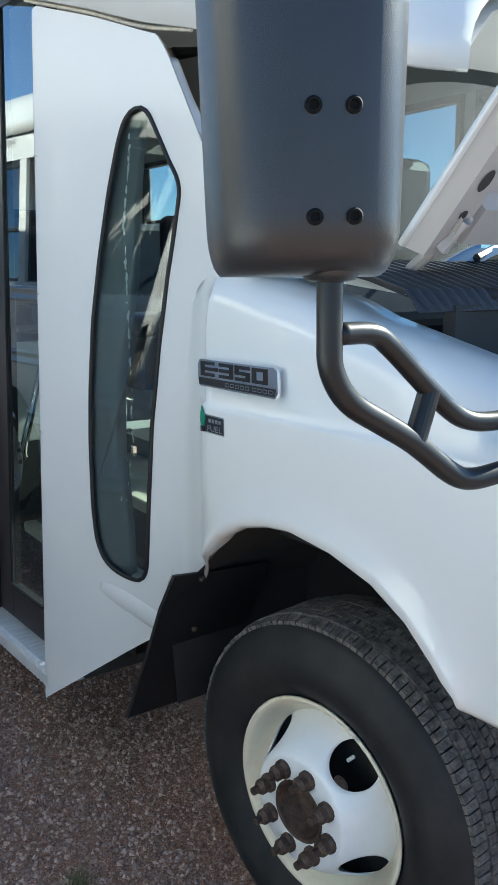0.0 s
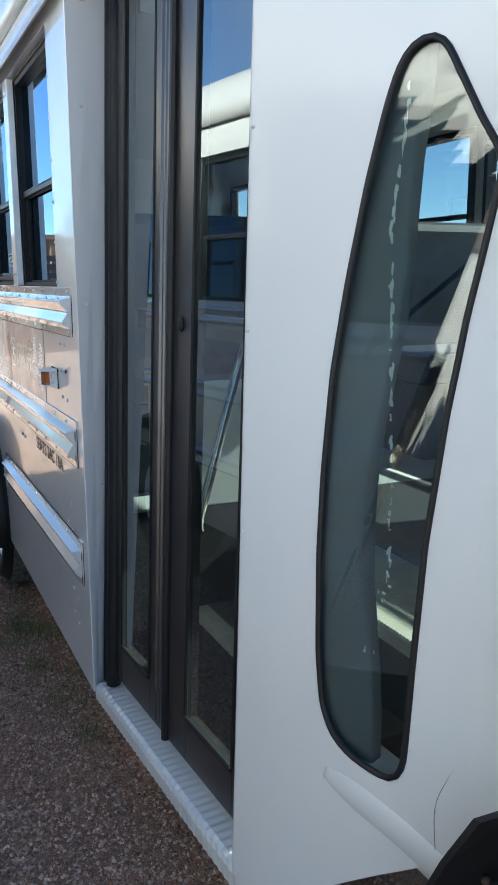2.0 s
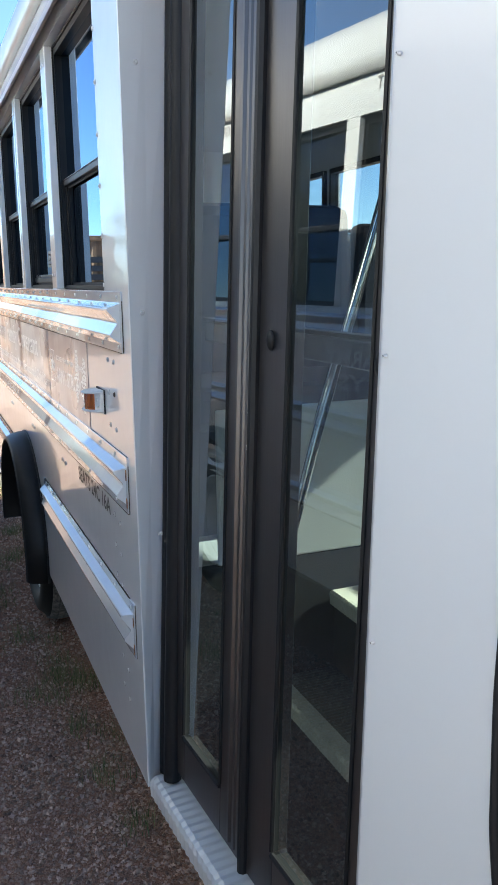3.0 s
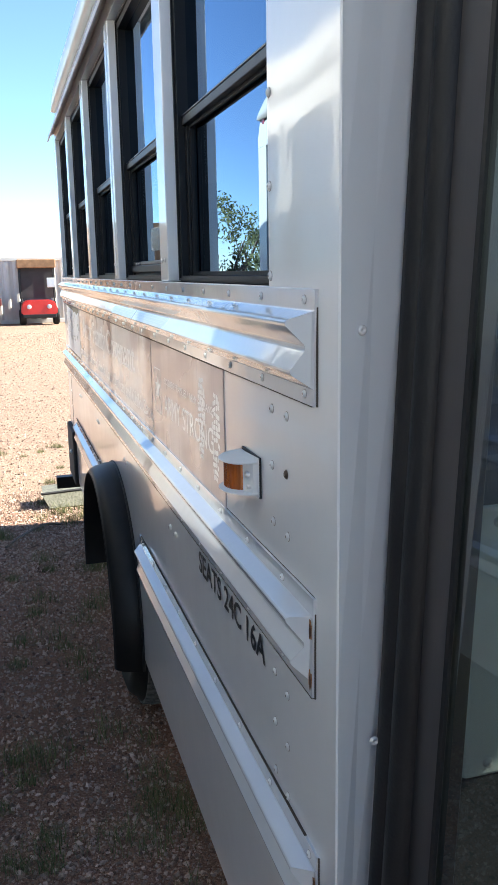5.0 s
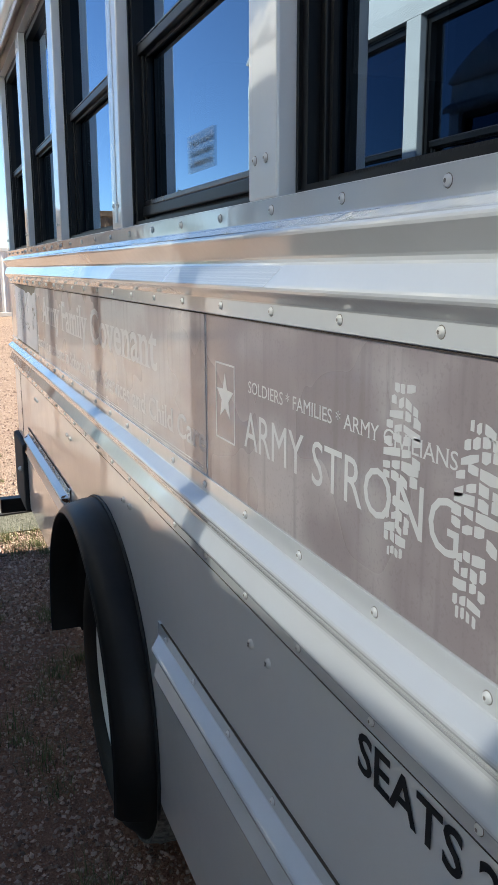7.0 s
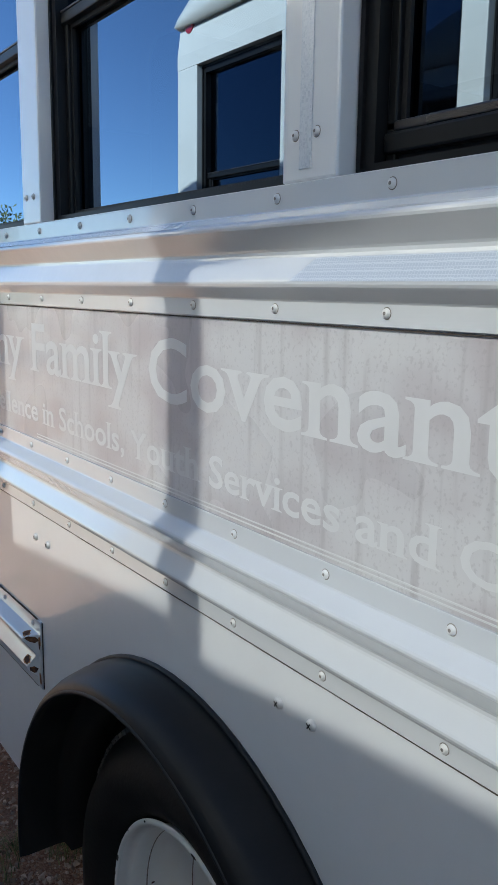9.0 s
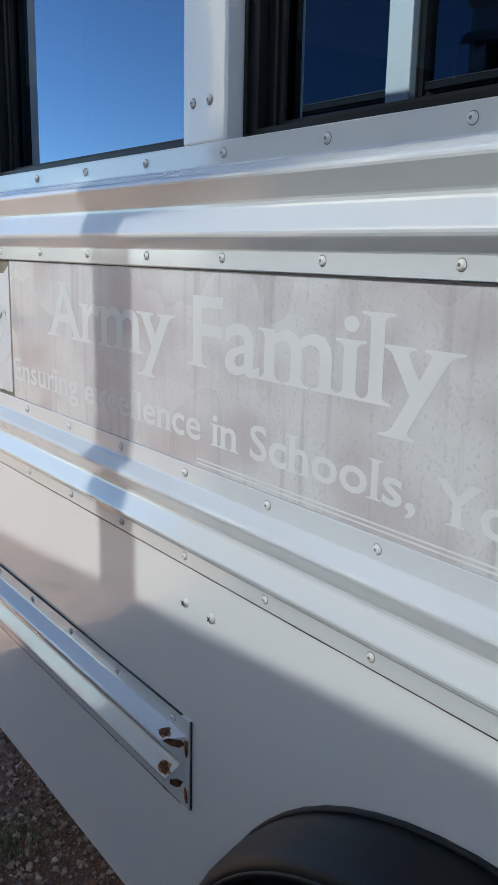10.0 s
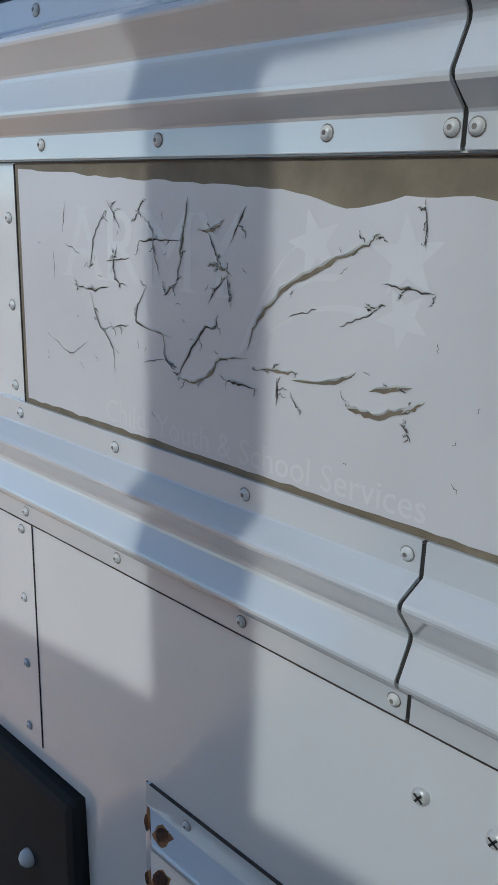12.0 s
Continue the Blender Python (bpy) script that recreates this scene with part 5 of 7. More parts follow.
def stairwell(bus):
    """Treads, risers, barrier panel and grab rail just inside the door."""
    # inside treads and risers
    for k, (x0, z) in enumerate(((.305, .405), (.485, .622))):
        bm = bmesh.new()
        rows = []
        for i in range(141):
            y = 2.030 - i / 140 * .895
            rib = .0013 if i % 2 else -.0013
            rows.append([(x0 + .045, y, z + rib), (x0 + .006, y, z + rib), (x0 + rib, y, z - .006), (x0 + .002 + rib, y, z - .04), (x0 + .012, y, z - .04)])
        loft(bm, rows)
        tr = part("stair_tread", bm, TREAD, bus, "stair tread with an off-white ribbed nosing")
        bm = bmesh.new()
        loft(bm, [[(x0 + (.20 if k == 0 else .33), 2.030 - i / 140 * .895, z + (.0008 if i % 2 else -.0008)), (x0 + .045, 2.030 - i / 140 * .895, z + (.0008 if i % 2 else -.0008))] for i in range(141)])
        part("rubber_mat", bm, TREADD if k == 0 else TREAD, tr, "ribbed rubber tread surface")
        bm = bmesh.new()
        box(bm, x0 + .012, x0 + .02, 1.1, 2.03, z - .225, z - .04)
        part("riser", bm, INTER, bus)
    bm = bmesh.new()
    box(bm, .80, .82, 1.1, 2.0, .56, .70)
    part("riser", bm, INTER, bus)
    bm = bmesh.new()
    box(bm, .07, .8, 1.1, 2.0, .17, .2)
    part("step_well", bm, INTER, bus)
    # barrier panel behind the stairwell and its rail
    bm = bmesh.new()
    box(bm, .178, .78, 2.035, 2.05, .728, 1.121, .006)
    mp = part("modesty_panel", bm, PEBBLE, bus, "pebble-grained off-white barrier panel behind the door")
    for x, z in ((.215, 1.10), (.46, 1.10), (.74, 1.10), (.215, .75), (.74, .75)):
        bm = bmesh.new()
        lathe_y(bm, [(.008, 0), (.006, -.004), (.0001, -.005)], (x, 2.035, z), 12)
        part("screw", bm, SCREW, mp, smooth=True)
    bm = bmesh.new()
    box(bm, .10, .80, 2.036, 2.06, .20, .727)
    part("stairwell_wall", bm, INTER, bus)
    bm = bmesh.new()
    tube(bm, curve_pts([(.268, 1.875, .70), (.268, 1.870, .75), (.310, 1.8705, .89), (.364, 1.8705, 1.082), (.418, 1.8705, 1.25), (.470, 1.8705, 1.41), (.523, 1.8705, 1.575), (.568, 1.8705, 1.715), (.582, 1.89, 1.745)], 6), .0145, 12)
    part("grab_rail", bm, CHROME, bus, "slanted bright metal grab rail", smooth=True)
    # dark cross bar behind the door panes with a bright upper edge
    bm = bmesh.new()
    box(bm, .126, .146, 1.10, 1.955, 1.296, 1.338, .003)
    cross = part("cross_bar", bm, PLASTIC, bus, "dark cross bar inside the door")
    bm = bmesh.new()
    box(bm, .124, .146, 1.10, 1.955, 1.3385, 1.346, .001)
    part("bright_edge", bm, ANOD, cross)


def panel_x(y, z):
    """Outer face of the entry panel; it levels out towards the cab window."""
    x = .03 + .035 * (z - .2) + .42 * max(0.0, 1.075 - y) + .007 * max(0.0, (y - 1.025) / .06) ** 2
    return x if x < .205 else .205 + .042 * math.tanh((x - .205) / .042)


def fender_x(y, z):
    """Outer face of the fender as it runs back into the entry panel."""
    t = max(0.0, min(1.0, (y - .385) / .235))
    t = 1 - (1 - t) ** 1.7
    return .142 + (panel_x(y, z) - .0008 - .142) * t


def front_panel(bus):
    """Fibreglass wedge between door and cab, with its tall slit window."""
    xp = panel_x

    zs = [.185, .25, .35, .5, .7, .9, 1.1, 1.3, 1.5, 1.7, 1.85, 2.0]
    outline = slit_outline()
    bm = bmesh.new()
    # the skin is laid out in y, z with the slit left open
    frame_pts = [(1.085, .178), (1.085, 2.02), (.89, 1.962), (.745, 1.908), (.70, 1.893), (.667, 1.85), (.588, 1.723), (.474, 1.549), (.354, 1.369), (.47, 1.362), (.56, 1.34), (.59, 1.25), (.60, 1.066), (.605, .9),
                 (.61, .77), (.615, .65), (.62, .57), (.64, .50), (.69, .465), (.77, .41)]
    ov = [bm.verts.new((0, y, z)) for y, z in resample(frame_pts, 120)]
    iv = [bm.verts.new((0, y, z)) for y, z in resample(outline, 120)]
    eo = [bm.edges.new((ov[i], ov[(i + 1) % len(ov)])) for i in range(len(ov))]
    ei = [bm.edges.new((iv[i], iv[(i + 1) % len(iv)])) for i in range(len(iv))]
    bmesh.ops.triangle_fill(bm, use_beauty=True, edges=eo + ei)
    kill = [f for f in bm.faces if inside(outline, f.calc_center_median().y, f.calc_center_median().z)]
    bmesh.ops.delete(bm, geom=kill, context='FACES')
    bmesh.ops.subdivide_edges(bm, edges=list(bm.edges), cuts=1)
    for v in bm.verts:
        v.co.x = xp(v.co.y, v.co.z)
    for f in bm.faces:
        f.normal_update()
        if f.normal.x > 0:
            f.normal_flip()
    p = part("entry_panel", bm, FIBRE, bus, "smooth white fibreglass panel between door and cab", smooth=True)
    # rounded rear edge turning into the doorway
    bm = bmesh.new()
    rows = []
    for z in zs:
        x0 = xp(1.085, z)
        rows.append([(x0, 1.083, z), (x0 + .004, 1.096, z), (x0 + .014, 1.104, z), (x0 + .06, 1.106, z)])
    loft(bm, rows)
    part("edge_return", bm, FIBRE, p, smooth=True)
    # slit window: rubber surround and pane
    bm = bmesh.new()
    op = resample(outline, 150)
    tube_loop(bm, [(xp(y, z) - .0015, y, z) for y, z in op], .0056, 10)
    sw = part("slit_window", bm, RUBBER, bus, "tall curved slit window in a black rubber surround", smooth=True)
    bm = bmesh.new()
    prism(bm, op, lambda u, v, d: Vector((xp(u, v) + .004 + d, u, v)), .003)
    pn = part("pane", bm, WGLASS, sw)
    pn.visible_shadow = False
    # curved inner lining behind the pane, and white flakes of old paint on its edge
    bm = bmesh.new()
    rows = []
    for k in range(15):
        z = .58 + 1.17 * k / 14
        edge = lerp_table([(.58, .818), (.67, .82), (.79, .83), (.88, .845), (.97, .85), (1.05, .85), (1.15, .842), (1.24, .827), (1.31, .814), (1.4, .806), (1.57, .80), (1.70, .785)], z)
        rows.append([(xp(y, z) + .012 + .004 * q, y, z) for q, y in enumerate((.93, .905, .88, .85, edge + .004, edge))] + [(xp(edge, z) + .05, edge + .004, z)])
    loft(bm, rows)
    part("inner_lining", bm, LINING, sw, "smooth grey moulded lining", smooth=True)
    rnd = random.Random(31)
    line = [(.74, .81), (.81, .82), (.85, .795), (.95, .788), (1.0, .789), (1.17, .797), (1.35, .806), (1.48, .813), (1.6, .80), (1.69, .793)]
    for k in range(84):
        z = .77 + .92 * rnd.random() ** .8
        y = lerp_table(line, z) + rnd.gauss(0, .0015 if z > .95 else .006)
        h, w = rnd.uniform(.002, .013) * (1.2 if z > 1.2 else .7), rnd.uniform(.0008, .0034)
        pts = [(y + w * math.cos(a * .785) * rnd.uniform(.5, 1.1), z + h * math.sin(a * .785) * rnd.uniform(.5, 1.1)) for a in range(8)]
        bm = bmesh.new()
        prism(bm, pts, lambda u, v, d: Vector((xp(u, v) + .0085 + d, u, v)), .0006)
        part("paint_flake", bm, FLAKE, sw)
    # moulded ridge running from below the slit down to the wheel arch
    bm = bmesh.new()
    tube(bm, curve_pts([(xp(.90, .553) + .064, .90, .553), (xp(.84, .533) + .0594, .84, .533), (xp(.764, .505) + .0588, .764, .505), (xp(.70, .476) + .0586, .70, .476), (xp(.65, .452) + .059, .65, .452)], 6), .06, 48)
    part("moulded_ridge", bm, FIBRE, p, smooth=True)
    bm = bmesh.new()
    tube(bm, curve_pts([(xp(y, z) - .0004, y, z) for y, z in ((.628, .794), (.636, .69), (.66, .636), (.68, .573), (.674, .487))], 6), .0007, 5)
    part("hairline_joint", bm, GREYBR, p)
    # rounded fold where the panel turns into the windscreen pillar, and the joint at its foot
    bm = bmesh.new()
    tube(bm, curve_pts([(xp(y, z) + .0275, y, z) for y, z in ((.70, 1.83), (.65, 1.741), (.573, 1.639), (.522, 1.563), (.498, 1.477), (.50, 1.40))], 6), .027, 32)
    part("pillar_fold", bm, FIBRE, p, smooth=True)
    bm = bmesh.new()
    tube(bm, [(xp(.50, 1.394) - .0012, .50, 1.394), (xp(.44, 1.39) - .0012, .44, 1.391), (xp(.372, 1.39) - .0012, .372, 1.389)], .0012, 6)
    part("hairline_joint", bm, GREYBR, p)
    # small screws beside the doorway
    for z in (.95, 1.315, 1.66):
        screw(1.074, z, p, xp(1.074, z) + .0032, .0028)


def resample(pts, n):
    pts = [Vector(p) for p in pts]
    seg = [(pts[(i + 1) % len(pts)] - pts[i]).length for i in range(len(pts))]
    tot = sum(seg)
    out = []
    for k in range(n):
        d = tot * k / n
        i = 0
        while d > seg[i]:
            d -= seg[i]
            i += 1
        q = pts[i].lerp(pts[(i + 1) % len(pts)], d / seg[i])
        out.append((q.x, q.y))
    return out


def inside(poly, y, z):
    c = False
    n = len(poly)
    for i in range(n):
        y1, z1 = poly[i]
        y2, z2 = poly[(i + 1) % n]
        if (z1 > z) != (z2 > z) and y < (y2 - y1) * (z - z1) / (z2 - z1) + y1:
            c = not c
    return c


def tube_loop(bm, pts, r, seg=8):
    pts = [Vector(p) for p in pts]
    n = len(pts)
    rings = []
    for i in range(n):
        d = (pts[(i + 1) % n] - pts[i - 1]).normalized()
        s = d.cross(Vector((1, 0, 0))).normalized()
        u = s.cross(d)
        rings.append([bm.verts.new(pts[i] + s * r * math.cos(2 * math.pi * k / seg) + u * r * math.sin(2 * math.pi * k / seg)) for k in range(seg)])
    for i in range(n):
        a, b = rings[i], rings[(i + 1) % n]
        for k in range(seg):
            bm.faces.new((a[k], a[(k + 1) % seg], b[(k + 1) % seg], b[k]))
    bmesh.ops.recalc_face_normals(bm, faces=bm.faces)


def slit_outline():
    pts = [(.785, 1.737), (.757, 1.747), (.735, 1.736), (.702, 1.678), (.662, 1.612), (.630, 1.573), (.623, 1.547), (.640, 1.484), (.674, 1.35), (.700, 1.197), (.721, 1.0), (.730, .80),
           (.736, .62), (.750, .588), (.785, .592), (.832, .604), (.867, .630), (.889, .680), (.900, .77), (.906, .94), (.904, 1.08), (.894, 1.25), (.873, 1.40), (.846, 1.55), (.820, 1.66), (.803, 1.712)]
    c = [Vector((a, b)) for a, b in resample(pts, 240)]
    for _ in range(4):
        c = [c[i] * .5 + (c[i - 1] + c[(i + 1) % 240]) * .25 for i in range(240)]
    return [(p.x, p.y) for p in c]


def smooth01(t):
    t = max(0.0, min(1.0, t))
    return t * t * (3 - 2 * t)


def lerp_table(tab, v):
    for (a, p), (b, q) in zip(tab, tab[1:]):
        if v <= b:
            return p + (q - p) * max(0.0, (v - a) / (b - a))
    return tab[-1][1]


ARCH = [(-.34, .715), (-.30, .755), (-.24, .805), (-.16, .846), (-.055, .873), (.067, .886), (.15, .878), (.227, .860), (.31, .82), (.36, .775), (.405, .735), (.44, .705), (.50, .66), (.60, .55), (.66, .50), (.69, .47)]
TOPZ = [(-1.0, 1.00), (-.8, 1.06), (-.31, 1.208), (0.0, 1.283), (.09, 1.316), (.22, 1.341), (.43, 1.385), (.66, 1.45)]


def cab(bus, full):
    """One side of the cab: fender, wheel arch, cowl, pillar and side glass, mirrored for the other side."""
    rows = []
    ys = [-.95, -.9, -.8, -.65, -.5, -.42, -.36, -.345, -.34, -.32, -.30, -.27, -.24, -.2, -.16, -.11, -.055, 0, .067, .11, .15, .19, .227, .27, .31, .335, .36, .385, .405, .42, .43, .46, .50, .53, .56, .59, .61, .63]
    for y in ys:
        xs = .142 + .12 * smooth01((-.55 - y) / .45)
        zl = lerp_table(ARCH, y) if y >= -.34 else .70
        zt = lerp_table(TOPZ, y)
        lip = .004 + .018 * smooth01((y + .36) / .03) * (1 - smooth01((y - .33) / .09))
        ret = .006 + .024 * (1 - smooth01((y - .33) / .07))
        sec = [(xs + ret, zl + .004), (xs + .004 - lip * .3, zl), (xs - lip, zl + .010), (xs - lip * .8, zl + .028), (xs - lip * .3, zl + .06)]
        z5 = zl + .06
        for k in range(1, 5):
            t = k / 5
            sec.append((xs - .004 * math.sin(t * math.pi), z5 + (1.085 - z5) * t))
        sec += [(xs - .003, 1.083), (xs - .001, 1.090), (xs + .009, 1.097), (xs + .012, max(1.12, zt - .13)), (xs + .02, zt - .07), (xs + .035, zt - .035), (xs + .055, zt - .014), (xs + .085, zt - .002), (xs + .12, zt), (xs + .19, zt - .004), (xs + .24, zt - .03)]
        fade = max(0.0, 1 - max(0.0, (y - .385) / .235)) ** 1.7
        sec = [(xs + (x - xs) * (fade if k < 12 else .45 + .55 * fade), z) if 8 < k < 13 else (x, z) for k, (x, z) in enumerate(sec)]
        rows.append([(x + fender_x(y, z) - .142 if k < 15 else x + (fender_x(y, z) - .142) * .9, y, z) for k, (x, z) in enumerate(sec)])
    bm = bmesh.new()
    loft(bm, rows)
    f = part("fender", bm, CABP, bus, "glossy white front fender with a pressed crease", smooth=True)
    # inner arch, dark
    bm = bmesh.new()
    rows = []
    for y, z in ARCH[:-2]:
        rows.append([(.17, y, z + .01), (.30, y, z + .03), (.62, y, z + .03)])
    rows.append([(.2, .62, .3), (.4, .62, .3), (.62, .62, .3)])
    loft(bm, rows)
    part("wheel_house", bm, UNDER, bus)
    bm = bmesh.new()
    box(bm, .60, .64, -.9, .7, .1, 1.1)
    part("inner_fender", bm, UNDER, bus)
    bm = bmesh.new()
    loft(bm, [[(.262, .42, 1.362), (.275, .15, 1.345), (.285, -.06, 1.32)], [(.285, .42, 1.38), (.29, .15, 1.362), (.30, -.05, 1.335)]])
    part("belt_line", bm, CABP, bus)
    # mud flap behind the wheel
    bm = bmesh.new()
    fl = [(.118, .475, .695), (.20, .487, .682), (.40, .50, .66), (.40, .735, .238), (.118, .735, .238), (.112, .60, .47), (.11, .53, .60)]
    a = [bm.verts.new(p) for p in fl]
    b = [bm.verts.new((p[0], p[1] + .012, p[2])) for p in fl]
    bm.faces.new(a)
    bm.faces.new(b[::-1])
    for k in range(len(a)):
        bm.faces.new((a[k], a[(k + 1) % len(a)], b[(k + 1) % len(a)], b[k]))
    bmesh.ops.recalc_face_normals(bm, faces=bm.faces)
    fp = part("mud_flap", bm, RUBBER, bus, "black rubber mud flap bolted behind the front wheel")
    for x, y, z in ((.195, .490, .668), (.225, .579, .508), (.26, .66, .365)):
        bm = bmesh.new()
        bmesh.ops.create_uvsphere(bm, u_segments=10, v_segments=6, radius=.008)
        bmesh.ops.translate(bm, verts=bm.verts, vec=(x, y - .004, z))
        part("bolt", bm, LUG, fp, smooth=True)
    # bonnet bay floor and cowl
    if not full:
        return
    bm = bmesh.new()
    rows = []
    for k in range(274):
        x = .19 + k * .0062
        w = .006 * (1 if k % 4 < 2 else -1)
        bw = -.06 * math.sin((x - .36) / 1.52 * math.pi)
        rows.append([(x, .13 + bw, 1.385 + w * .3), (x + .02, .05 + bw, 1.372 + w), (x + .05, -.02 + bw, 1.352 + w), (x + .09, -.085 + bw, 1.322 + w), (x + .10, -.11 + bw, 1.29)])
    loft(bm, rows)
    cg = part("cowl_grille", bm, PLASTIC, bus, "black ribbed cowl grille below the windscreen")
    sol = cg.modifiers.new("thick", 'SOLIDIFY')
    sol.thickness = .003
    bm = bmesh.new()
    box(bm, .37, 1.87, -.10, -.07, .85, 1.30)
    box(bm, .20, .37, -.10, -.07, .85, 1.23)
    part("firewall", bm, UNDER, bus)
    bm = bmesh.new()
    loft(bm, [[(.375, y, lerp_table(TOPZ, y) - .028), (.40, y, lerp_table(TOPZ, y) - .07), (.41, y, 1.02)] for y in (-.95, -.7, -.5, -.36)])
    part("fender_apron", bm, CABP, bus)
    bm = bmesh.new()
    tube(bm, curve_pts([(.36, -.02, 1.33), (.6, -.12, 1.305), (1.1, -.15, 1.30), (1.8, -.1, 1.30)], 6), .016, 8)
    part("cowl_seal", bm, RUBBER, bus, smooth=True)
    bm = bmesh.new()
    box(bm, .38, 1.86, -.9, -.12, .9, 1.12)
    part("engine_bay", bm, UNDER, bus)
    rnd = random.Random(7)
    bm = bmesh.new()
    for k in range(9):
        x, y = rnd.uniform(.45, 1.2), rnd.uniform(-.7, -.2)
        box(bm, x, x + rnd.uniform(.08, .25), y, y + rnd.uniform(.06, .16), 1.1, 1.1 + rnd.uniform(.04, .12), .01)
    for k in range(5):
        y = -.2 - k * .09
        tube(bm, curve_pts([(.42, y, 1.14), (.6, y - .03, 1.2 + .01 * k), (.9, y + .04, 1.18), (1.2, y, 1.14)], 6), .014, 8)
    part("engine_parts", bm, PLASTIC, bus, "black hoses and covers in the open engine bay")
    bm = bmesh.new()
    lathe_z(bm, [(0.0001, .05), (.03, .05), (.034, .04), (.034, 0.0), (.03, -.01)], (.33, .10, 1.345), 20)
    part("washer_cap", bm, PLASTIC, bus, smooth=True)
    # windscreen, wrapping round to the pillars, with its dark printed border and bright trim
    def pane(t, h):
        """A point of the glass: t across from pillar to pillar, h from sill to brow."""
        k = abs(2 * t - 1) ** 2.6
        x = .188 + .165 * h
        return Vector((x + t * (BW - 2 * x), (-.075 + .53 * h) * (1 - k) + (.27 + .557 * h) * k, 1.371 + .52 * h + .012 * (1 - k)))

    def sheet(t0, t1, h0, h1, n, lift):
        bm = bmesh.new()
        loft(bm, [[pane(t0 + (t1 - t0) * a / n, h0 + (h1 - h0) * c / 6) + Vector((0, -lift, lift * .6)) for c in range(7)] for a in range(n + 1)])
        return bm
    ws = part("windscreen", sheet(0, 1, 0, 1, 32, 0), SCREEN, bus, "laminated windscreen reflecting the sky", smooth=True)
    ws.visible_shadow = False
    for t0, t1, h0, h1, n in ((0, .022, 0, 1, 4), (.978, 1, 0, 1, 4), (.022, .978, .955, 1, 28), (.022, .978, 0, .05, 28)):
        part("printed_border", sheet(t0, t1, h0, h1, n, -.002), WINFR, ws, smooth=True)
    bm = bmesh.new()
    tube(bm, [pane(0, a / 8) + Vector((-.012, -.004, .004)) for a in range(9)], .0085, 8)
    tube(bm, [pane(0, 1) + Vector((-.006, -.004, .004))] + [pane(a / 32, 1) for a in range(1, 33)], .010, 8)
    part("glass_rubber", bm, RUBBER, ws, smooth=True)
    bm = bmesh.new()
    tube(bm, [pane(0, a / 8) + Vector((-.020, -.012, .004)) for a in range(9)], .0042, 8)
    part("bright_strip", bm, mat("pillar_strip", (.42, .37, .33), .35, metal=.5), ws, "bright trim along the pillar")
    bm = bmesh.new()
    loft(bm, [[(panel_x(y, z) - .001, y, z), (panel_x(y, z) + .006, y + .004, z), pane(0, min(1, (z - 1.371) / .52)) + Vector((-.01, 0, 0))] for y, z in ((.70, 1.893), (.667, 1.85), (.588, 1.723), (.474, 1.549), (.354, 1.369))])
    part("pillar_return", bm, CABP, bus, smooth=True)
    bm = bmesh.new()
    tube(bm, [(.60, .05, 1.42), (.75, .07, 1.44), (1.2, .0, 1.43)], .007, 6)
    tube(bm, [(.56, .02, 1.385), (.74, .06, 1.435)], .009, 6)
    part("wiper", bm, RUBBER, bus)
    # raised bonnet
    bm = bmesh.new()
    def hood(x, s, d):
        dirv = Vector((0, -.675, .738))
        nrm = Vector((0, .738, .675))
        bow = .05 * math.sin((x - .3) / 1.64 * math.pi)
        p = Vector((x, -.02, 1.41)) + dirv * s - nrm * (bow * -1) + nrm * d
        return p
    xs_ = [.30 + 1.64 * k / 12 for k in range(13)]
    loft(bm, [[hood(x, s, .0) for x in xs_] for s in (0, .05, .3, .5, .70)])
    hd = part("bonnet", bm, CABP, bus, "white bonnet propped wide open", smooth=True)
    sol = hd.modifiers.new("thick", 'SOLIDIFY')
    sol.thickness = .012
    bm = bmesh.new()
    for (x0, x1, s0, s1) in ((.31, .40, .0, .70), (1.84, 1.93, 0, .70), (.40, 1.84, .02, .12), (.40, 1.84, .60, .69)):
        q = []
        for d in (-.05, -.012):
            for x, s in ((x0, s0), (x1, s0), (x1, s1), (x0, s1)):
                ins = .012 if d < -.03 else 0
                q.append(bm.verts.new(hood(x + (ins if x == x0 else -ins), s + (ins if s == s0 else -ins), d)))
        for g in ((0, 1, 2, 3), (0, 4, 5, 1), (1, 5, 6, 2), (2, 6, 7, 3), (3, 7, 4, 0)):
            bm.faces.new([q[k] for k in g])
    q = [bm.verts.new(hood(x, s, -.014)) for x, s in ((.39, .1), (1.85, .1), (1.85, .62), (.39, .62))]
    bm.faces.new(q)
    bmesh.ops.recalc_face_normals(bm, faces=bm.faces)
    inn = part("bonnet_frame", bm, HOODIN, hd, "primed inner bonnet frame with slots")
    for s, r1, r2 in ((.10, .010, .010), (.17, .022, .014), (.24, .008, .008), (.33, .022, .014), (.45, .02, .013)):
        bm = bmesh.new()
        vs = [bm.verts.new(hood(.355 + r2 * math.cos(k * math.pi / 8), s + r1 * math.sin(k * math.pi / 8), -.0515)) for k in range(16)]
        bm.faces.new(vs)
        part("slot", bm, SEAMM, inn)
    bm = bmesh.new()
    tube(bm, [hood(.35, .03, -.055), hood(.36, .10, -.06), (.38, .03, 1.36)], .012, 8)
    part("hinge", bm, HOODIN, hd)


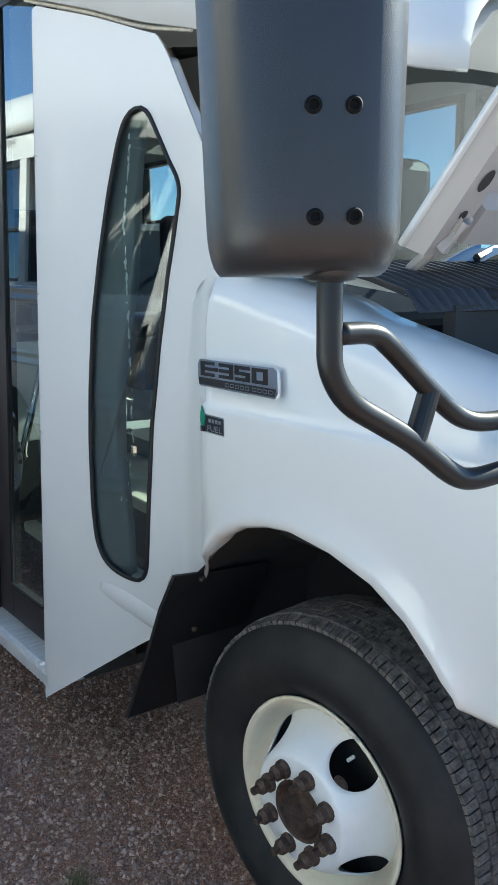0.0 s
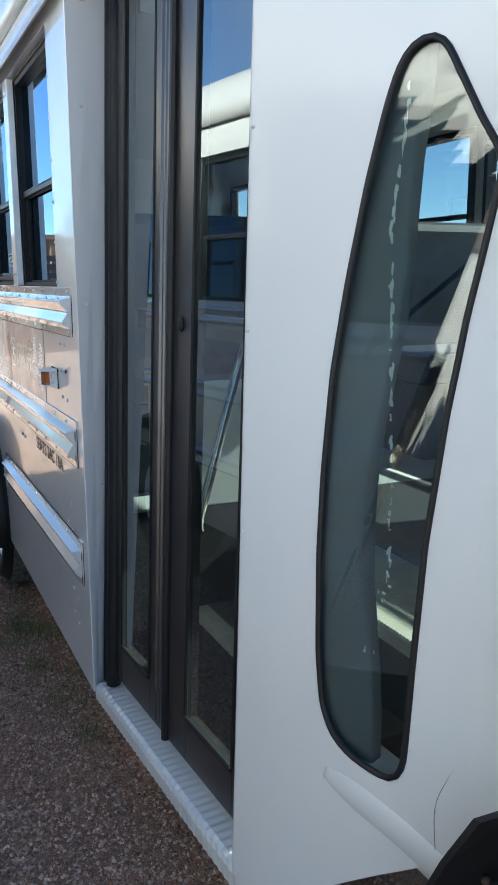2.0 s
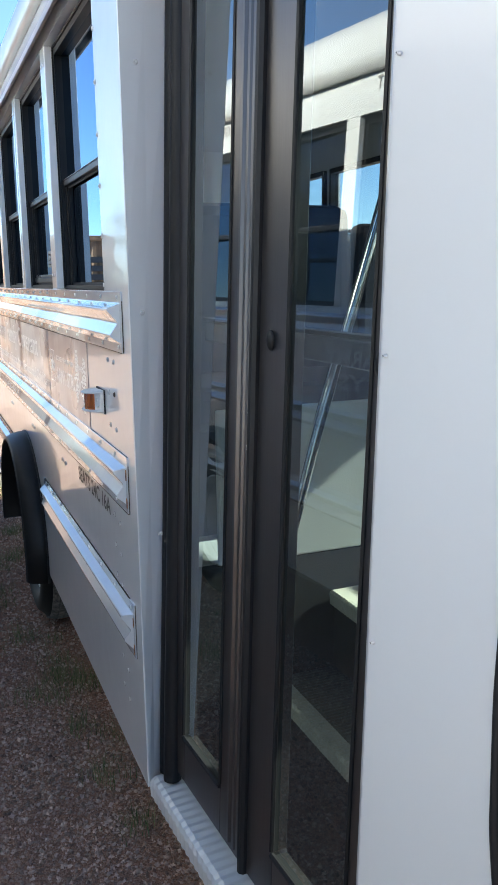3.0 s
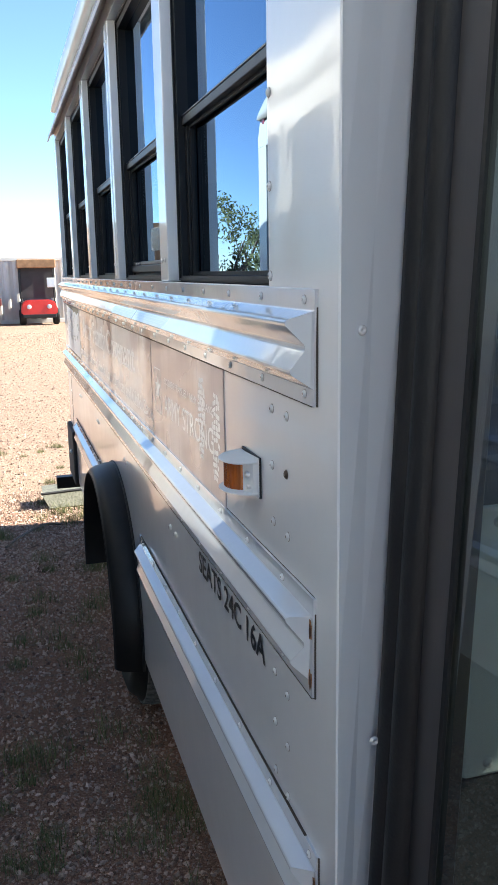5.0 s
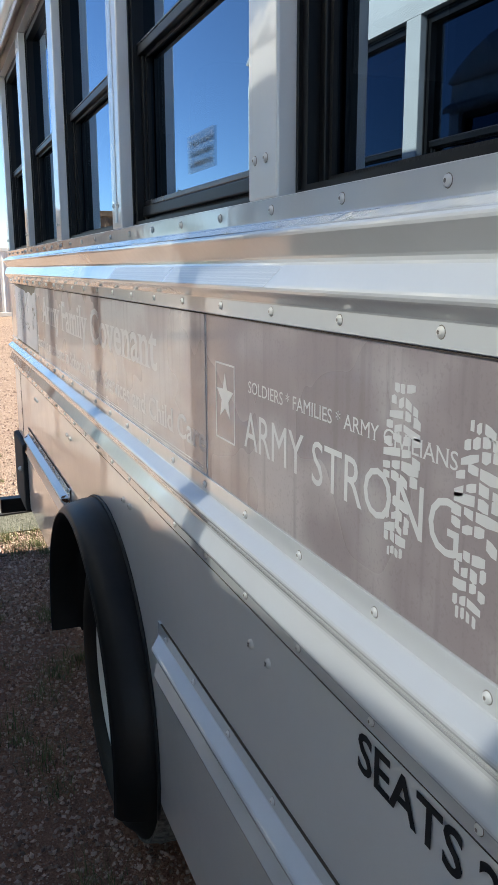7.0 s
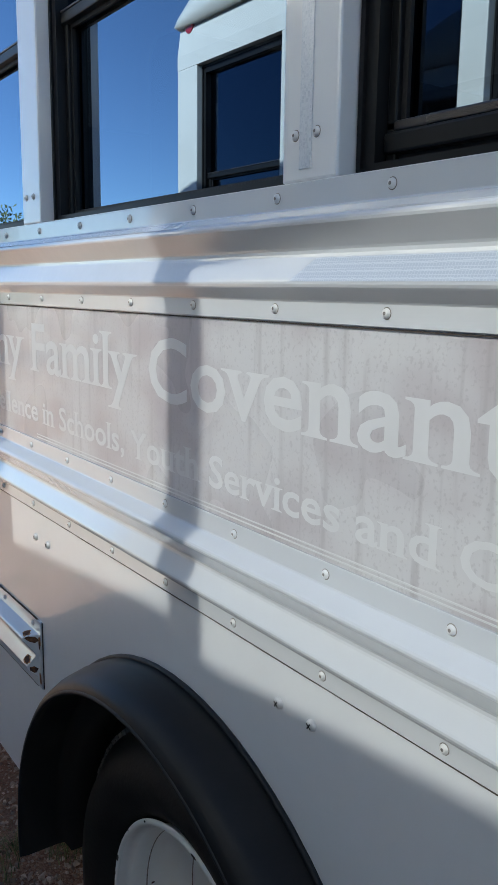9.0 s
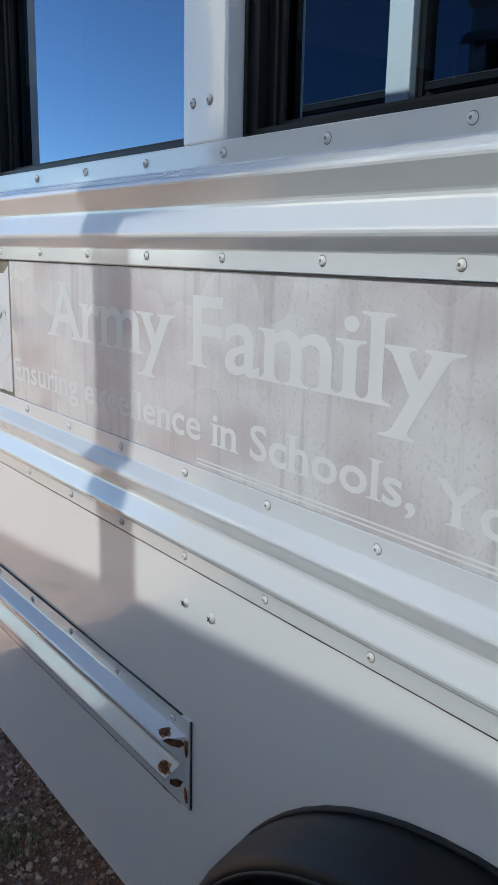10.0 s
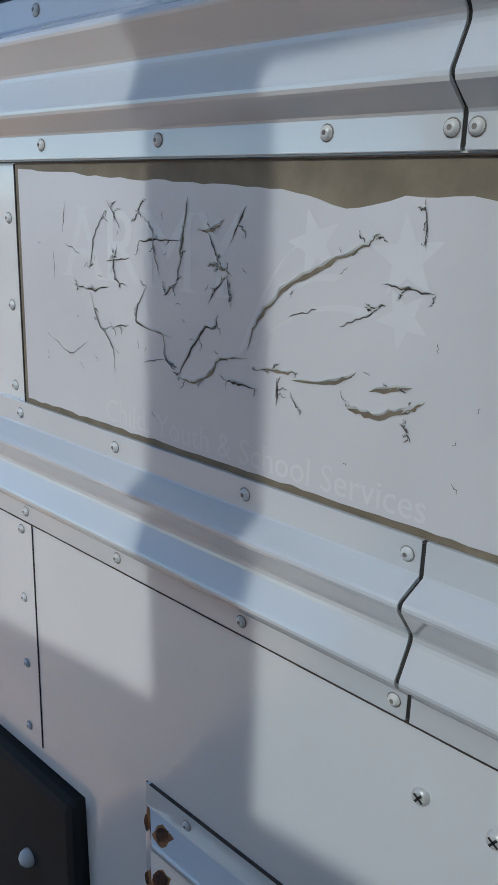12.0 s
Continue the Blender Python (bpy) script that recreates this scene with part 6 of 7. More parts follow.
def lathe_z(bm, prof, c, seg=24):
    rows = []
    for i in range(seg):
        a = 2 * math.pi * i / seg
        rows.append([bm.verts.new((c[0] + r * math.cos(a), c[1] + r * math.sin(a), c[2] + z)) for r, z in prof])
    for i in range(seg):
        a, b = rows[i], rows[(i + 1) % seg]
        for k in range(len(prof) - 1):
            bm.faces.new((a[k], b[k], b[k + 1], a[k + 1]))
    bmesh.ops.recalc_face_normals(bm, faces=bm.faces)


def front_cap(bus):
    """Moulded cap over cab and doorway."""
    bm = bmesh.new()
    rows = []
    tab = [(-.06, 1.70), (.0, 1.71), (.30, 1.80), (.594, 1.885), (.745, 1.925), (.89, 1.975), (1.09, 2.035), (2.1, 2.30)]
    xt = [(-.06, .42), (.0, .36), (.30, .31), (.594, .275), (.745, .222), (.89, .165), (1.09, .085), (2.1, .02)]
    for y in (-.06, 0, .15, .3, .45, .594, .745, .89, 1.09, 1.5, 2.1):
        zb, xb = lerp_table(tab, y), lerp_table(xt, y)
        zt = 2.66 - .75 * (1 - smooth01((y + .1) / .95)) ** 1.5
        sec = []
        for k in range(25):
            a = math.pi * k / 24
            c = math.copysign(abs(math.cos(a)) ** .55, math.cos(a))
            sec.append((BW / 2 - c * (BW / 2 - xb), y, zb + (zt - zb) * math.sin(a) ** .75))
        rows.append(sec)
    loft(bm, rows)
    c = part("front_cap", bm, FIBRE, bus, "white moulded fibreglass cap over the cab", smooth=True)
    sol = c.modifiers.new("thick", 'SOLIDIFY')
    sol.thickness = -.02
    bm = bmesh.new()
    rows = []
    for k in range(17):
        t = k / 16
        x = .40 + t * (BW - .80)
        a = math.pi * t
        zt = 1.70 + (1.95 - 1.70) * math.sin(a) ** .5
        bow = -.10 * math.sin(a)
        rows.append([(x, .47 + bow, 1.838 + .01 * math.sin(a)), (x, .36 + bow, 1.862 + .01 * math.sin(a)), (x, .14, (1.88 + zt) / 2 + .02), (x, -.05, zt)])
    loft(bm, rows)
    br = part("brow", bm, FIBRE, c, "moulded brow above the windscreen", smooth=True)
    bm = bmesh.new()
    pts = [(x - .004, y, z + .0) for (y, z), x in zip([(1.085, 2.028), (.89, 1.969), (.745, 1.917), (.60, 1.885)], [.088, .17, .228, .27])]
    tube(bm, curve_pts(pts, 5), .0045, 6)
    part("seam_bead", bm, mat("yellowed_sealant", (.45, .42, .36), .6, vary=.25, scale=40) if "yellowed_sealant" not in bpy.data.materials else bpy.data.materials["yellowed_sealant"], bus, "cracked yellowed sealant along the joint")


def mirror(bus):
    """Big door mirror seen from behind, on a bent twin-tube arm; the housing is turned towards the driver."""
    def at(u, n, z):
        return Vector((-.35 + u * .9 + n * .436, -.44 - u * .436 + n * .9, z))

    bm = bmesh.new()
    rows = []
    zs = [1.346, 1.347, 1.350, 1.355, 1.362, 1.372, 1.385, 1.40, 1.46, 1.54, 1.62, 1.68, 1.71, 1.725, 1.73]
    for z in zs:
        lo = max(0.0, (1.39 - z) / .0445)
        hi = max(0.0, (z - 1.70) / .031)
        k = math.sqrt(max(0.02, 1 - max(lo, hi) ** 2))
        gl, gr = (z - 1.36) * .035, (z - 1.36) * .02
        w = (.0905 + (gl + gr) / 2) * (.84 + .16 * k)
        sec = []
        for j in range(37):
            a = math.pi * j / 36
            c = math.copysign(abs(math.cos(a)) ** .58, math.cos(a))
            sec.append(at(.0855 + (gr - gl) / 2 - c * w, .11 - .112 * (.55 + .45 * k) * math.sin(a) ** .62, z))
        rows.append(sec)
    loft(bm, rows)
    bm.faces.new([v for v in sorted(bm.verts, key=lambda q: q.index)][:37])
    bmesh.ops.recalc_face_normals(bm, faces=bm.faces)
    hs = part("mirror_housing", bm, PLASTIC, bus, "black grained plastic back of a large door mirror", smooth=True)
    bm = bmesh.new()
    vs = [bm.verts.new(at(u, n, z)) for n in (.104, .11) for u, z in ((.0, 1.36), (.165, 1.36), (.165, 1.715), (.0, 1.715))]
    for q in ((0, 1, 2, 3), (7, 6, 5, 4), (0, 4, 5, 1), (1, 5, 6, 2), (2, 6, 7, 3), (3, 7, 4, 0)):
        bm.faces.new([vs[k] for k in q])
    part("mirror_glass", bm, CHROME, hs)
    for u, z in ((.076, 1.488), (.112, 1.489), (.078, 1.395), (.114, 1.396)):
        bm = bmesh.new()
        prof = [(.0075, .001), (.0075, -.004), (.006, -.0055), (.0042, -.0055), (.004, -.003), (.0001, -.003)]
        rws = []
        for i in range(16):
            a = 2 * math.pi * i / 16
            rws.append([bm.verts.new(at(u + r * math.cos(a), n, z + r * math.sin(a))) for r, n in prof])
        for i in range(16):
            for k in range(5):
                bm.faces.new((rws[i][k], rws[(i + 1) % 16][k], rws[(i + 1) % 16][k + 1], rws[i][k + 1]))
        bmesh.ops.recalc_face_normals(bm, faces=bm.faces)
        part("socket_screw", bm, mat("socket_screw_steel", (.006, .006, .006), .75, spec=.15) if "socket_screw_steel" not in bpy.data.materials else bpy.data.materials["socket_screw_steel"], hs)
    bm = bmesh.new()
    lathe_z(bm, [(.03, .012), (.03, .004), (.024, -.004), (.016, -.006)], (-.229, -.436, 1.346), 20)
    part("collar", bm, PLASTIC, hs, smooth=True)
    ym = -.436
    bm = bmesh.new()
    tube(bm, curve_pts([(-.229, ym, 1.35), (-.229, ym, 1.29), (-.226, ym, 1.255), (-.203, ym, 1.222), (-.155, ym, 1.195), (-.109, ym, 1.170), (-.05, ym, 1.130), (-.018, ym - .004, 1.119), (.03, ym - .012, 1.124), (.10, ym - .02, 1.134), (.18, ym - .025, 1.14)], 5), .0130, 16)
    ar = part("mirror_arm", bm, TUBE, bus, "bent black tubular mirror arm with a chipped lower bend", smooth=True)
    bm = bmesh.new()
    tube(bm, curve_pts([(-.220, ym, 1.290), (-.175, ym, 1.289), (-.148, ym, 1.275), (-.081, ym, 1.221), (-.037, ym, 1.192), (.0, ym - .006, 1.184), (.05, ym - .014, 1.188), (.12, ym - .02, 1.196), (.18, ym - .025, 1.20)], 5), .0115, 16)
    part("upper_tube", bm, TUBE, ar, smooth=True)
    bm = bmesh.new()
    tube(bm, [(-.087, ym, 1.226), (-.110, ym, 1.166)], .0125, 16)
    part("brace", bm, TUBE, ar)


def lathe_y(bm, prof, c, seg=16):
    rows = []
    for i in range(seg):
        a = 2 * math.pi * i / seg
        rows.append([bm.verts.new((c[0] + r * math.cos(a), c[1] + y, c[2] + r * math.sin(a))) for r, y in prof])
    for i in range(seg):
        a, b = rows[i], rows[(i + 1) % seg]
        for k in range(len(prof) - 1):
            bm.faces.new((a[k], b[k], b[k + 1], a[k + 1]))
    bmesh.ops.recalc_face_normals(bm, faces=bm.faces)


def badges(bus):
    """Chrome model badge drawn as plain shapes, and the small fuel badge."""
    def pl(y, z, x=.1385):
        return lambda u, v, d: Vector((fender_x(y - u, z) + x - .142 - d, y - u, z + v))
    bm = bmesh.new()
    w, h = .275, .053
    sh = .018
    pts = [(.006, -.002), (w - .008, -.004), (w, .006), (w - .002, h - .006), (w - .012, h), (.008, h), (0, h - .01), (.001, .008)]
    prism(bm, pts, pl(.384, 1.136, .1395), .007)
    b = part("model_badge", bm, CHROME, bus, "chrome and dark model badge on the fender")
    bars = {"a": (0, .031, .028, .040), "g": (0, .0155, .028, .0245), "d": (0, .0, .028, .009), "f": (0, .018, .007, .038), "e": (0, .002, .007, .022), "b": (.021, .018, .028, .038), "c": (.021, .002, .028, .022)}
    for k, (u0, which) in enumerate(((.012, "adgfe"), (.062, ""), (.080, "abcdg"), (.136, "afgcd"), (.194, "abcdef"))):
        bm = bmesh.new()
        if not which:
            prism(bm, [(u0, .031), (u0 + .013, .031), (u0 + .013, .038), (u0, .038)], pl(.384, 1.136, .1323), .0012)
        for q in which:
            p0, q0, p1, q1 = bars[q]
            a0, a1, b0, b1 = u0 + p0 * 1.75, u0 + p1 * 1.75, .0195 + q0 * .74, .0195 + q1 * .74
            prism(bm, [(a0, b0), (a1, b0), (a1, b1), (a0, b1)], pl(.384, 1.136, .1323), .0012)
        part("raised_mark", bm, BLACKTXT, b)
    # dark band along the foot of the plate with a row of small bright bars
    bm = bmesh.new()
    prism(bm, [(.005, .0012), (w - .010, -.0008), (w - .006, .0145), (.003, .0155)], pl(.384, 1.136, .1323), .0008)
    band = part("raised_bar", bm, PLASTIC, b, "dark band along the foot of the badge")
    for k in range(9):
        u0 = .104 + k * .0172 + (.006 if k > 4 else 0)
        bm = bmesh.new()
        prism(bm, [(u0, .004), (u0 + .0125, .004), (u0 + .0125, .011), (u0, .011)], pl(.384, 1.136, .1314), .0005)
        part("raised_mark", bm, CHROME, band)
        bm = bmesh.new()
        prism(bm, [(u0 + .0015, .0052), (u0 + .011, .0052), (u0 + .011, .0098), (u0 + .0015, .0098)], pl(.384, 1.136, .1308), .0004)
        part("raised_mark", bm, BLACKTXT, band)
    bm = bmesh.new()
    prism(bm, [(.012, 0), (.088, -.002), (.088, .036), (.018, .038)], pl(.386, 1.037, .142), .004)
    s = part("fuel_badge", bm, CHROME, bus, "small dark badge with a chrome rim and a green leaf")
    bm = bmesh.new()
    prism(bm, [(.016, .0025), (.0855, .0006), (.0855, .0335), (.0205, .0352)], pl(.386, 1.037, .1377), .0006)
    part("plate", bm, PLASTIC, s)
    lettering("lettering", "FUEL", .02, lambda u, v, d: Vector((fender_x(.358 - u, 1.03) - .0052 - d, .358 - u, 1.0405 + v)), CHROME, s, width=.054, height=.0125, bold=.01)
    bm = bmesh.new()
    for k in range(4):
        prism(bm, [(.032 + k * .0125, .0215), (.042 + k * .0125, .0215), (.042 + k * .0125, .0295), (.032 + k * .0125, .0295)], pl(.386, 1.037, .1369), .0004)
    part("raised_bar", bm, CHROME, s)
    bm = bmesh.new()
    prism(bm, [(-.006, -.002), (.014, .0), (.016, .012), (.002, .012)], pl(.386, 1.037, .1375), .002)
    part("leaf_foot", bm, BLACKTXT, s)
    bm = bmesh.new()
    prism(bm, [(.004, .013), (.013, .012), (.019, .026), (.016, .042), (.008, .055), (.003, .040), (.001, .024)], pl(.386, 1.037, .1375), .002)
    part("leaf", bm, GREEN, s)


def interior(bus):
    bm = bmesh.new()
    box(bm, .03, BW - .03, 2.20, YR - .03, .70, .74)
    part("floor", bm, INTERG, bus)
    bm = bmesh.new()
    box(bm, .80, BW - .1, .5, 2.206, .696, .7385)
    part("floor", bm, INTER, bus)
    for row in range(5):
        y = 2.35 + row * .74
        for x0, x1 in ((.06, .90), (1.34, 2.18)):
            bm = bmesh.new()
            box(bm, x0, x1, y, y + .42, 1.05, 1.17, .03)
            box(bm, x0, x1, y + .38, y + .48, 1.1, 1.68, .04)
            box(bm, x0 + .1, x1 - .1, y + .1, y + .4, .74, 1.05)
            part("bench_seat", bm, SEATM, bus, "dark vinyl bench seat")
    bm = bmesh.new()
    box(bm, .05, BW - .05, YR - .03, YR, .6, 2.34)
    part("rear_wall", bm, PAINT, bus)
    bm = bmesh.new()
    box(bm, .06, BW - .06, YR - .02, YR + .09, .30, .56, .02)
    part("rear_bumper", bm, FLARE, bus, "black steel rear bumper")


def cab_interior(bus):
    """Dashboard, steering wheel and driver's seat."""
    bm = bmesh.new()
    box(bm, .35, 1.9, .12, .5, .75, 1.26, .04)
    box(bm, .68, 1.6, .08, .6, .2, .74, .02)
    part("dashboard", bm, INTER, bus)
    bm = bmesh.new()
    loop = [(1.55 + .19 * math.cos(a * math.pi / 12), .66 + .07 * math.sin(a * math.pi / 12), 1.2 + .17 * math.sin(a * math.pi / 12)) for a in range(24)]
    tube_loop(bm, loop, .014)
    part("steering_wheel", bm, RUBBER, bus, smooth=True)
    bm = bmesh.new()
    box(bm, 1.3, 1.85, .95, 1.4, .8, 1.15, .05)
    box(bm, 1.3, 1.85, 1.35, 1.48, 1.1, 1.8, .05)
    part("driver_seat", bm, SEATM, bus, "dark driver's seat")


RIGHT_WINDOWS = [(2.34, 3.03), (3.115, 3.795), (3.88, 4.552), (4.637, 5.30), (5.385, 6.02)]
LEFT_WINDOWS = [(.86, 1.52), (1.60, 2.275)] + RIGHT_WINDOWS[:4] + [(5.385, 5.99)]
OTHER_WINDOWS = [(a + .055, b + .055) for a, b in LEFT_WINDOWS[:6]] + [(5.44, 5.96)]
MIRROR_X = Matrix.Translation((BW, 0, 0)) @ Matrix.Diagonal((-1, 1, 1, 1))


def far_side(bus, glass, gutter=True, windows=LEFT_WINDOWS):
    """The driver's side: full row of windows, plain rails."""
    side_wall(bus, .80, windows, 1.75, False, glass, gutter)
    for zc in (1.3565, .9745, .6215):
        rail("rub_rail", zc, .85, YR - .02, bus, "white ridged rub rail")
    flare(bus)
    wheel(bus, "rear_wheel", RWX, RWY, RWZ, True, RIMW)
    wheel(bus, "front_wheel", FWX, FWY, FWZ, False, RIMM)
    cab(bus, False)
    bm = bmesh.new()
    box(bm, .02, .05, .60, .80, .3, 1.95)
    box(bm, .02, .05, .62, 1.0, 1.9, 2.35)
    part("cab_side", bm, FIBRE, bus)


# ---- the bus that the camera walks along; the cab sits a little askew of the body
FRONT = Matrix(((1.0335, -.0477, .0091, .0700), (.0033, .9760, .0251, .1471), (.0033, -.0107, 1.0340, .0046), (0, 0, 0, 1)))
STAIRS = pose(.040, .1295, .022)
WHEEL = pose(.292, .2465, .308, 0, 0, 8.1) @ Matrix.Diagonal((1.022, 1.022, 1.022, 1)) @ Matrix.Translation((-FWX, -FWY, -FWZ))
MIRROR_ARM = pose(.1138, .1838, -.1152, -1.71, .8, -.11) @ Matrix.Diagonal((1.12, 1.12, 1.12, 1))
RIVETS_TOP = [5.215 - .1667 * k for k in range(12)] + [3.033 - .168 * k for k in range(6)] + [3.205, 5.385, 5.401, 5.493, 5.663, 5.83, 5.99]
RIVETS_MID = [5.291 - .1672 * k for k in range(19)] + [5.405, 5.557, 5.726, 5.891, 6.05]
RIVETS_LOW = [4.65 + .162 * k for k in range(7)]
bus = empty("shuttle_bus", (1.1, 3.0, GZ), "white cutaway shuttle bus with riveted sides and faded vinyl signs", "bus", "parked buses")
side_wall(bus, YF, RIGHT_WINDOWS, 1.75, True)
for zz in (1.358, .980):
    bm = bmesh.new()
    box(bm, -.0035, .0, 5.389, 5.397, zz - .066, zz + .066)
    part("joint_backing", bm, SEAMM, bus)
    bm = bmesh.new()
    prism(bm, [(-.003, .040), (-.0255, .030), (-.0255, .027), (-.008, .003), (-.008, -.003), (-.0205, -.027), (-.0205, -.030), (-.003, -.045)], lambda u, v, d, zz=zz: Vector((u, 5.390 + d, zz + v)), .006)
    part("joint_filler", bm, SEAMM, bus)
TOPR = rail("rub_rail", 1.358, 2.162, YR + .005, bus, "white ridged rub rail under the windows", RIVETS_TOP, gap_at=5.393, front_lean=.003)
rail("rub_rail", .980, 2.168, YR + .005, bus, "white ridged rub rail along the middle of the side", RIVETS_MID, gap_at=5.393, front_lean=.003)
rail("rub_rail", .6215, 2.155, 3.588, bus, "white lower rub rail with rusty chopped ends", [2.18 + .1685 * k for k in range(9)], rows=(.056,))
rail("rub_rail", .6215, 4.610, 5.685, bus, "white lower rub rail with rusty chopped ends", RIVETS_LOW, rows=(.056,))
for zc, y, s in ((.980, 2.168, 1), (.6215, 2.155, 1), (.6215, 3.588, -1), (.6215, 4.610, 1), (.6215, 5.685, -1)):
    rail_rust(zc, y, bus, s)
for y, z in ((2.332, 1.262), (2.271, 1.261), (2.333, 1.182), (2.329, 1.101), (2.269, 1.097), (2.33, .87), (2.275, .86), (2.33, .79), (2.275, .78), (2.33, .71), (2.275, .70), (2.3, .50), (2.25, .48), (2.3, .42), (2.25, .40)):
    rivet(y, z, bus, 0.0, BOLT)
plug = rivet(2.274, 1.182, bus, 0.0, BOLT, "dark_plug")
plug.data = plug.data.copy()
plug.data.materials[0] = LUG
for y in (3.108, 3.048, 3.865, 3.806, 4.626, 4.566, 5.378, 5.320):
    screw(y, .857, bus)
lettering("lettering", "SEATS 24C 16A", .07, wall_place(2.812, .855), BLACKTXT, bus, width=.437, height=.045, bold=.018, label="black stencilled capacity lettering")
# dark strips put the shade of the flange's gap into the colour
for zz in (1.2875, 1.0475):
    bm = bmesh.new()
    box(bm, -.0035, 0, 2.60, YR - .02, zz - .0006, zz + .0006)
    part("joint_gap_line", bm, CRACKM, bus, "dirty shadow gap beside the rail, drawn as a dark strip")


def edge_line(z, y0, y1, seed, x=-.0046, thick=.0008, fill=.5):
    """Uneven dark strip for the dirt and gap along the edge of a rail flange, thinning out to a hair in places."""
    rnd = random.Random(seed)
    bm = bmesh.new()
    n = int((y1 - y0) / .02)
    rows = []
    for k in range(n + 1):
        y = y0 + (y1 - y0) * k / n
        g = noise.noise((y * 9, seed * 3.1, 0)) + .5 * noise.noise((y * 31, seed * 1.7, 2))
        h = thick * max(.06, min(1.2, .35 + fill * .5 + g * 1.3) * rnd.uniform(.7, 1.1)) / 2
        o = .0004 * noise.noise((y * 20, 5, seed))
        rows.append([(.0, y, z + o - h), (x, y, z + o - h), (x, y, z + o + h), (.0, y, z + o + h)])
    loft(bm, rows)
    part("edge_line", bm, CRACKM, bus, "dark line of dirt and gap along the edge of the rail")


# dark strips drawn for the shaded gaps at the rails' chopped ends
for zz, yy in ((1.358, 2.1608), (.980, 2.1668), (.6215, 2.1538), (.6215, 3.5892), (.6215, 4.6088), (.6215, 5.6862)):
    bm = bmesh.new()
    box(bm, -.002, .0, yy - .0009, yy + .0009, zz - .068, zz + .068)
    part("edge_line", bm, CRACKM, bus, "dark line of dirt and gap along the edge of the rail")
edge_line(.6905, 2.2, 3.57, 1, x=-.0042, thick=.0005)
edge_line(.6905, 4.63, 5.68, 2, x=-.0042, thick=.0005)
edge_line(.911, 2.17, 6.05, 3, fill=.45)
edge_line(1.289, 2.17, 2.59, 7, thick=.0009, fill=.8)
edge_line(1.049, 2.17, 2.59, 8, x=-.0012, thick=.0007, fill=.4)
edge_line(.553, 2.2, 3.57, 4, fill=.5)
edge_line(.553, 4.63, 5.68, 5, fill=.5)
side_lamp(bus)
signs(bus)
flare(bus)
wheel(bus, "rear_wheel", RWX, RWY, RWZ, True, RIMW)
entrance(bus)
roof(bus, 2.05, YR + .01)
interior(bus)
XF = STAIRS
stairwell(bus)
XF = WHEEL
wheel(bus, "front_wheel", FWX, FWY, FWZ, False, RIMM, .2208)
XF = FRONT
front_panel(bus)
cab(bus, True)
front_cap(bus)
badges(bus)
cab_interior(bus)
XF = MIRROR_ARM
mirror(bus)
XF = Matrix()
# reflective tape on the upper rail and on the exit window's post
for y0, y1 in ((2.985, 3.40), (3.41, 3.806)):
    bm = bmesh.new()
    # thin black plate drawn for the shadow round the lamp's base
    d = .03
    vs = [bm.verts.new(p) for p in ((-.0105, y0, 1.3525), (-.0105, y1, 1.3525), (-.0215, y1 + d, 1.330), (-.0215, y0 + d, 1.330))]
    for v in vs:
        v.co.x -= .0012
    bm.faces.new(vs)
    part("reflective_tape", bm, TAPE, TOPR)
bm = bmesh.new()
box(bm, -.0015, .0, 3.832, 3.8505, SILL + .012, HEAD)
part("reflective_tape", bm, TAPE, bus)
bm = bmesh.new()
box(bm, -.02, .25, 5.80, YR + .06, .285, .595, .012)
bc = part("bumper_corner", bm, UNDER, bus, "black bumper corner with a bright bolt")
bm = bmesh.new()
bmesh.ops.create_uvsphere(bm, u_segments=12, v_segments=8, radius=.012)
bmesh.ops.translate(bm, verts=bm.verts, vec=(-.022, 5.897, .465))
part("bolt", bm, STEEL, bc, smooth=True)
bm = bmesh.new()
box(bm, -.10, .1, YR + .08, YR + .14, .18, .25, .004)
part("tow_bar", bm, FLARE, bus)
XF = MIRROR_X
far_side(bus, TGLASS)
XF = Matrix()

# ---- the neighbour parked alongside, seen in the glass
OTHER = Matrix.Translation((-1.065, 6.12, 0)) @ Matrix.Rotation(radians(-0.5), 4, 'Z') @ Matrix.Translation((-BW, -6.1, 0))
other = empty("shuttle_bus", (-2.3, 3.0, GZ), "white cutaway shuttle bus parked close alongside, sunlit above its sills", "bus", "parked buses")
PAINT = FIBRE = WORN      # its paint is duller
XF = OTHER @ MIRROR_X
far_side(other, DARKG, False, OTHER_WINDOWS)
lettering("lettering", "EMERGENCY EXIT", .1, lambda u, v, d: Vector((-.002 - d + .006, 4.0 + u, 2.228 + v)), GREYBR, other, width=.50, height=.05)
lettering("lettering", "ARMY", .1, lambda u, v, d: Vector((-.0018 - d, 2.86 + u, 1.195 + v)), LETTER, other, width=.34, height=.065, bold=.02)
lettering("lettering", "CYS", .1, lambda u, v, d: Vector((-.0018 - d, 2.80 + u, 1.10 + v)), LETTER, other, width=.30, height=.065, bold=.02)
lettering("lettering", "EMERGENCY EXIT", .1, lambda u, v, d: Vector((-.002 - d + .006, 2.5 + u, 2.228 + v)), GREYBR, other, width=.50, height=.05)
bm = bmesh.new()
prism(bm, [(2.55, 1.046), (5.186, 1.046), (5.186, 1.286), (2.55, 1.286)], lambda u, v, d: Vector((-d, u, v)), .0015)
part("sign_panel", bm, VINYL, other)
bm = bmesh.new()
lathe(bm, [(0, .03), (-.012, .026), (-.015, .0001)], (.02, 6.03, 2.30), 1, 16)
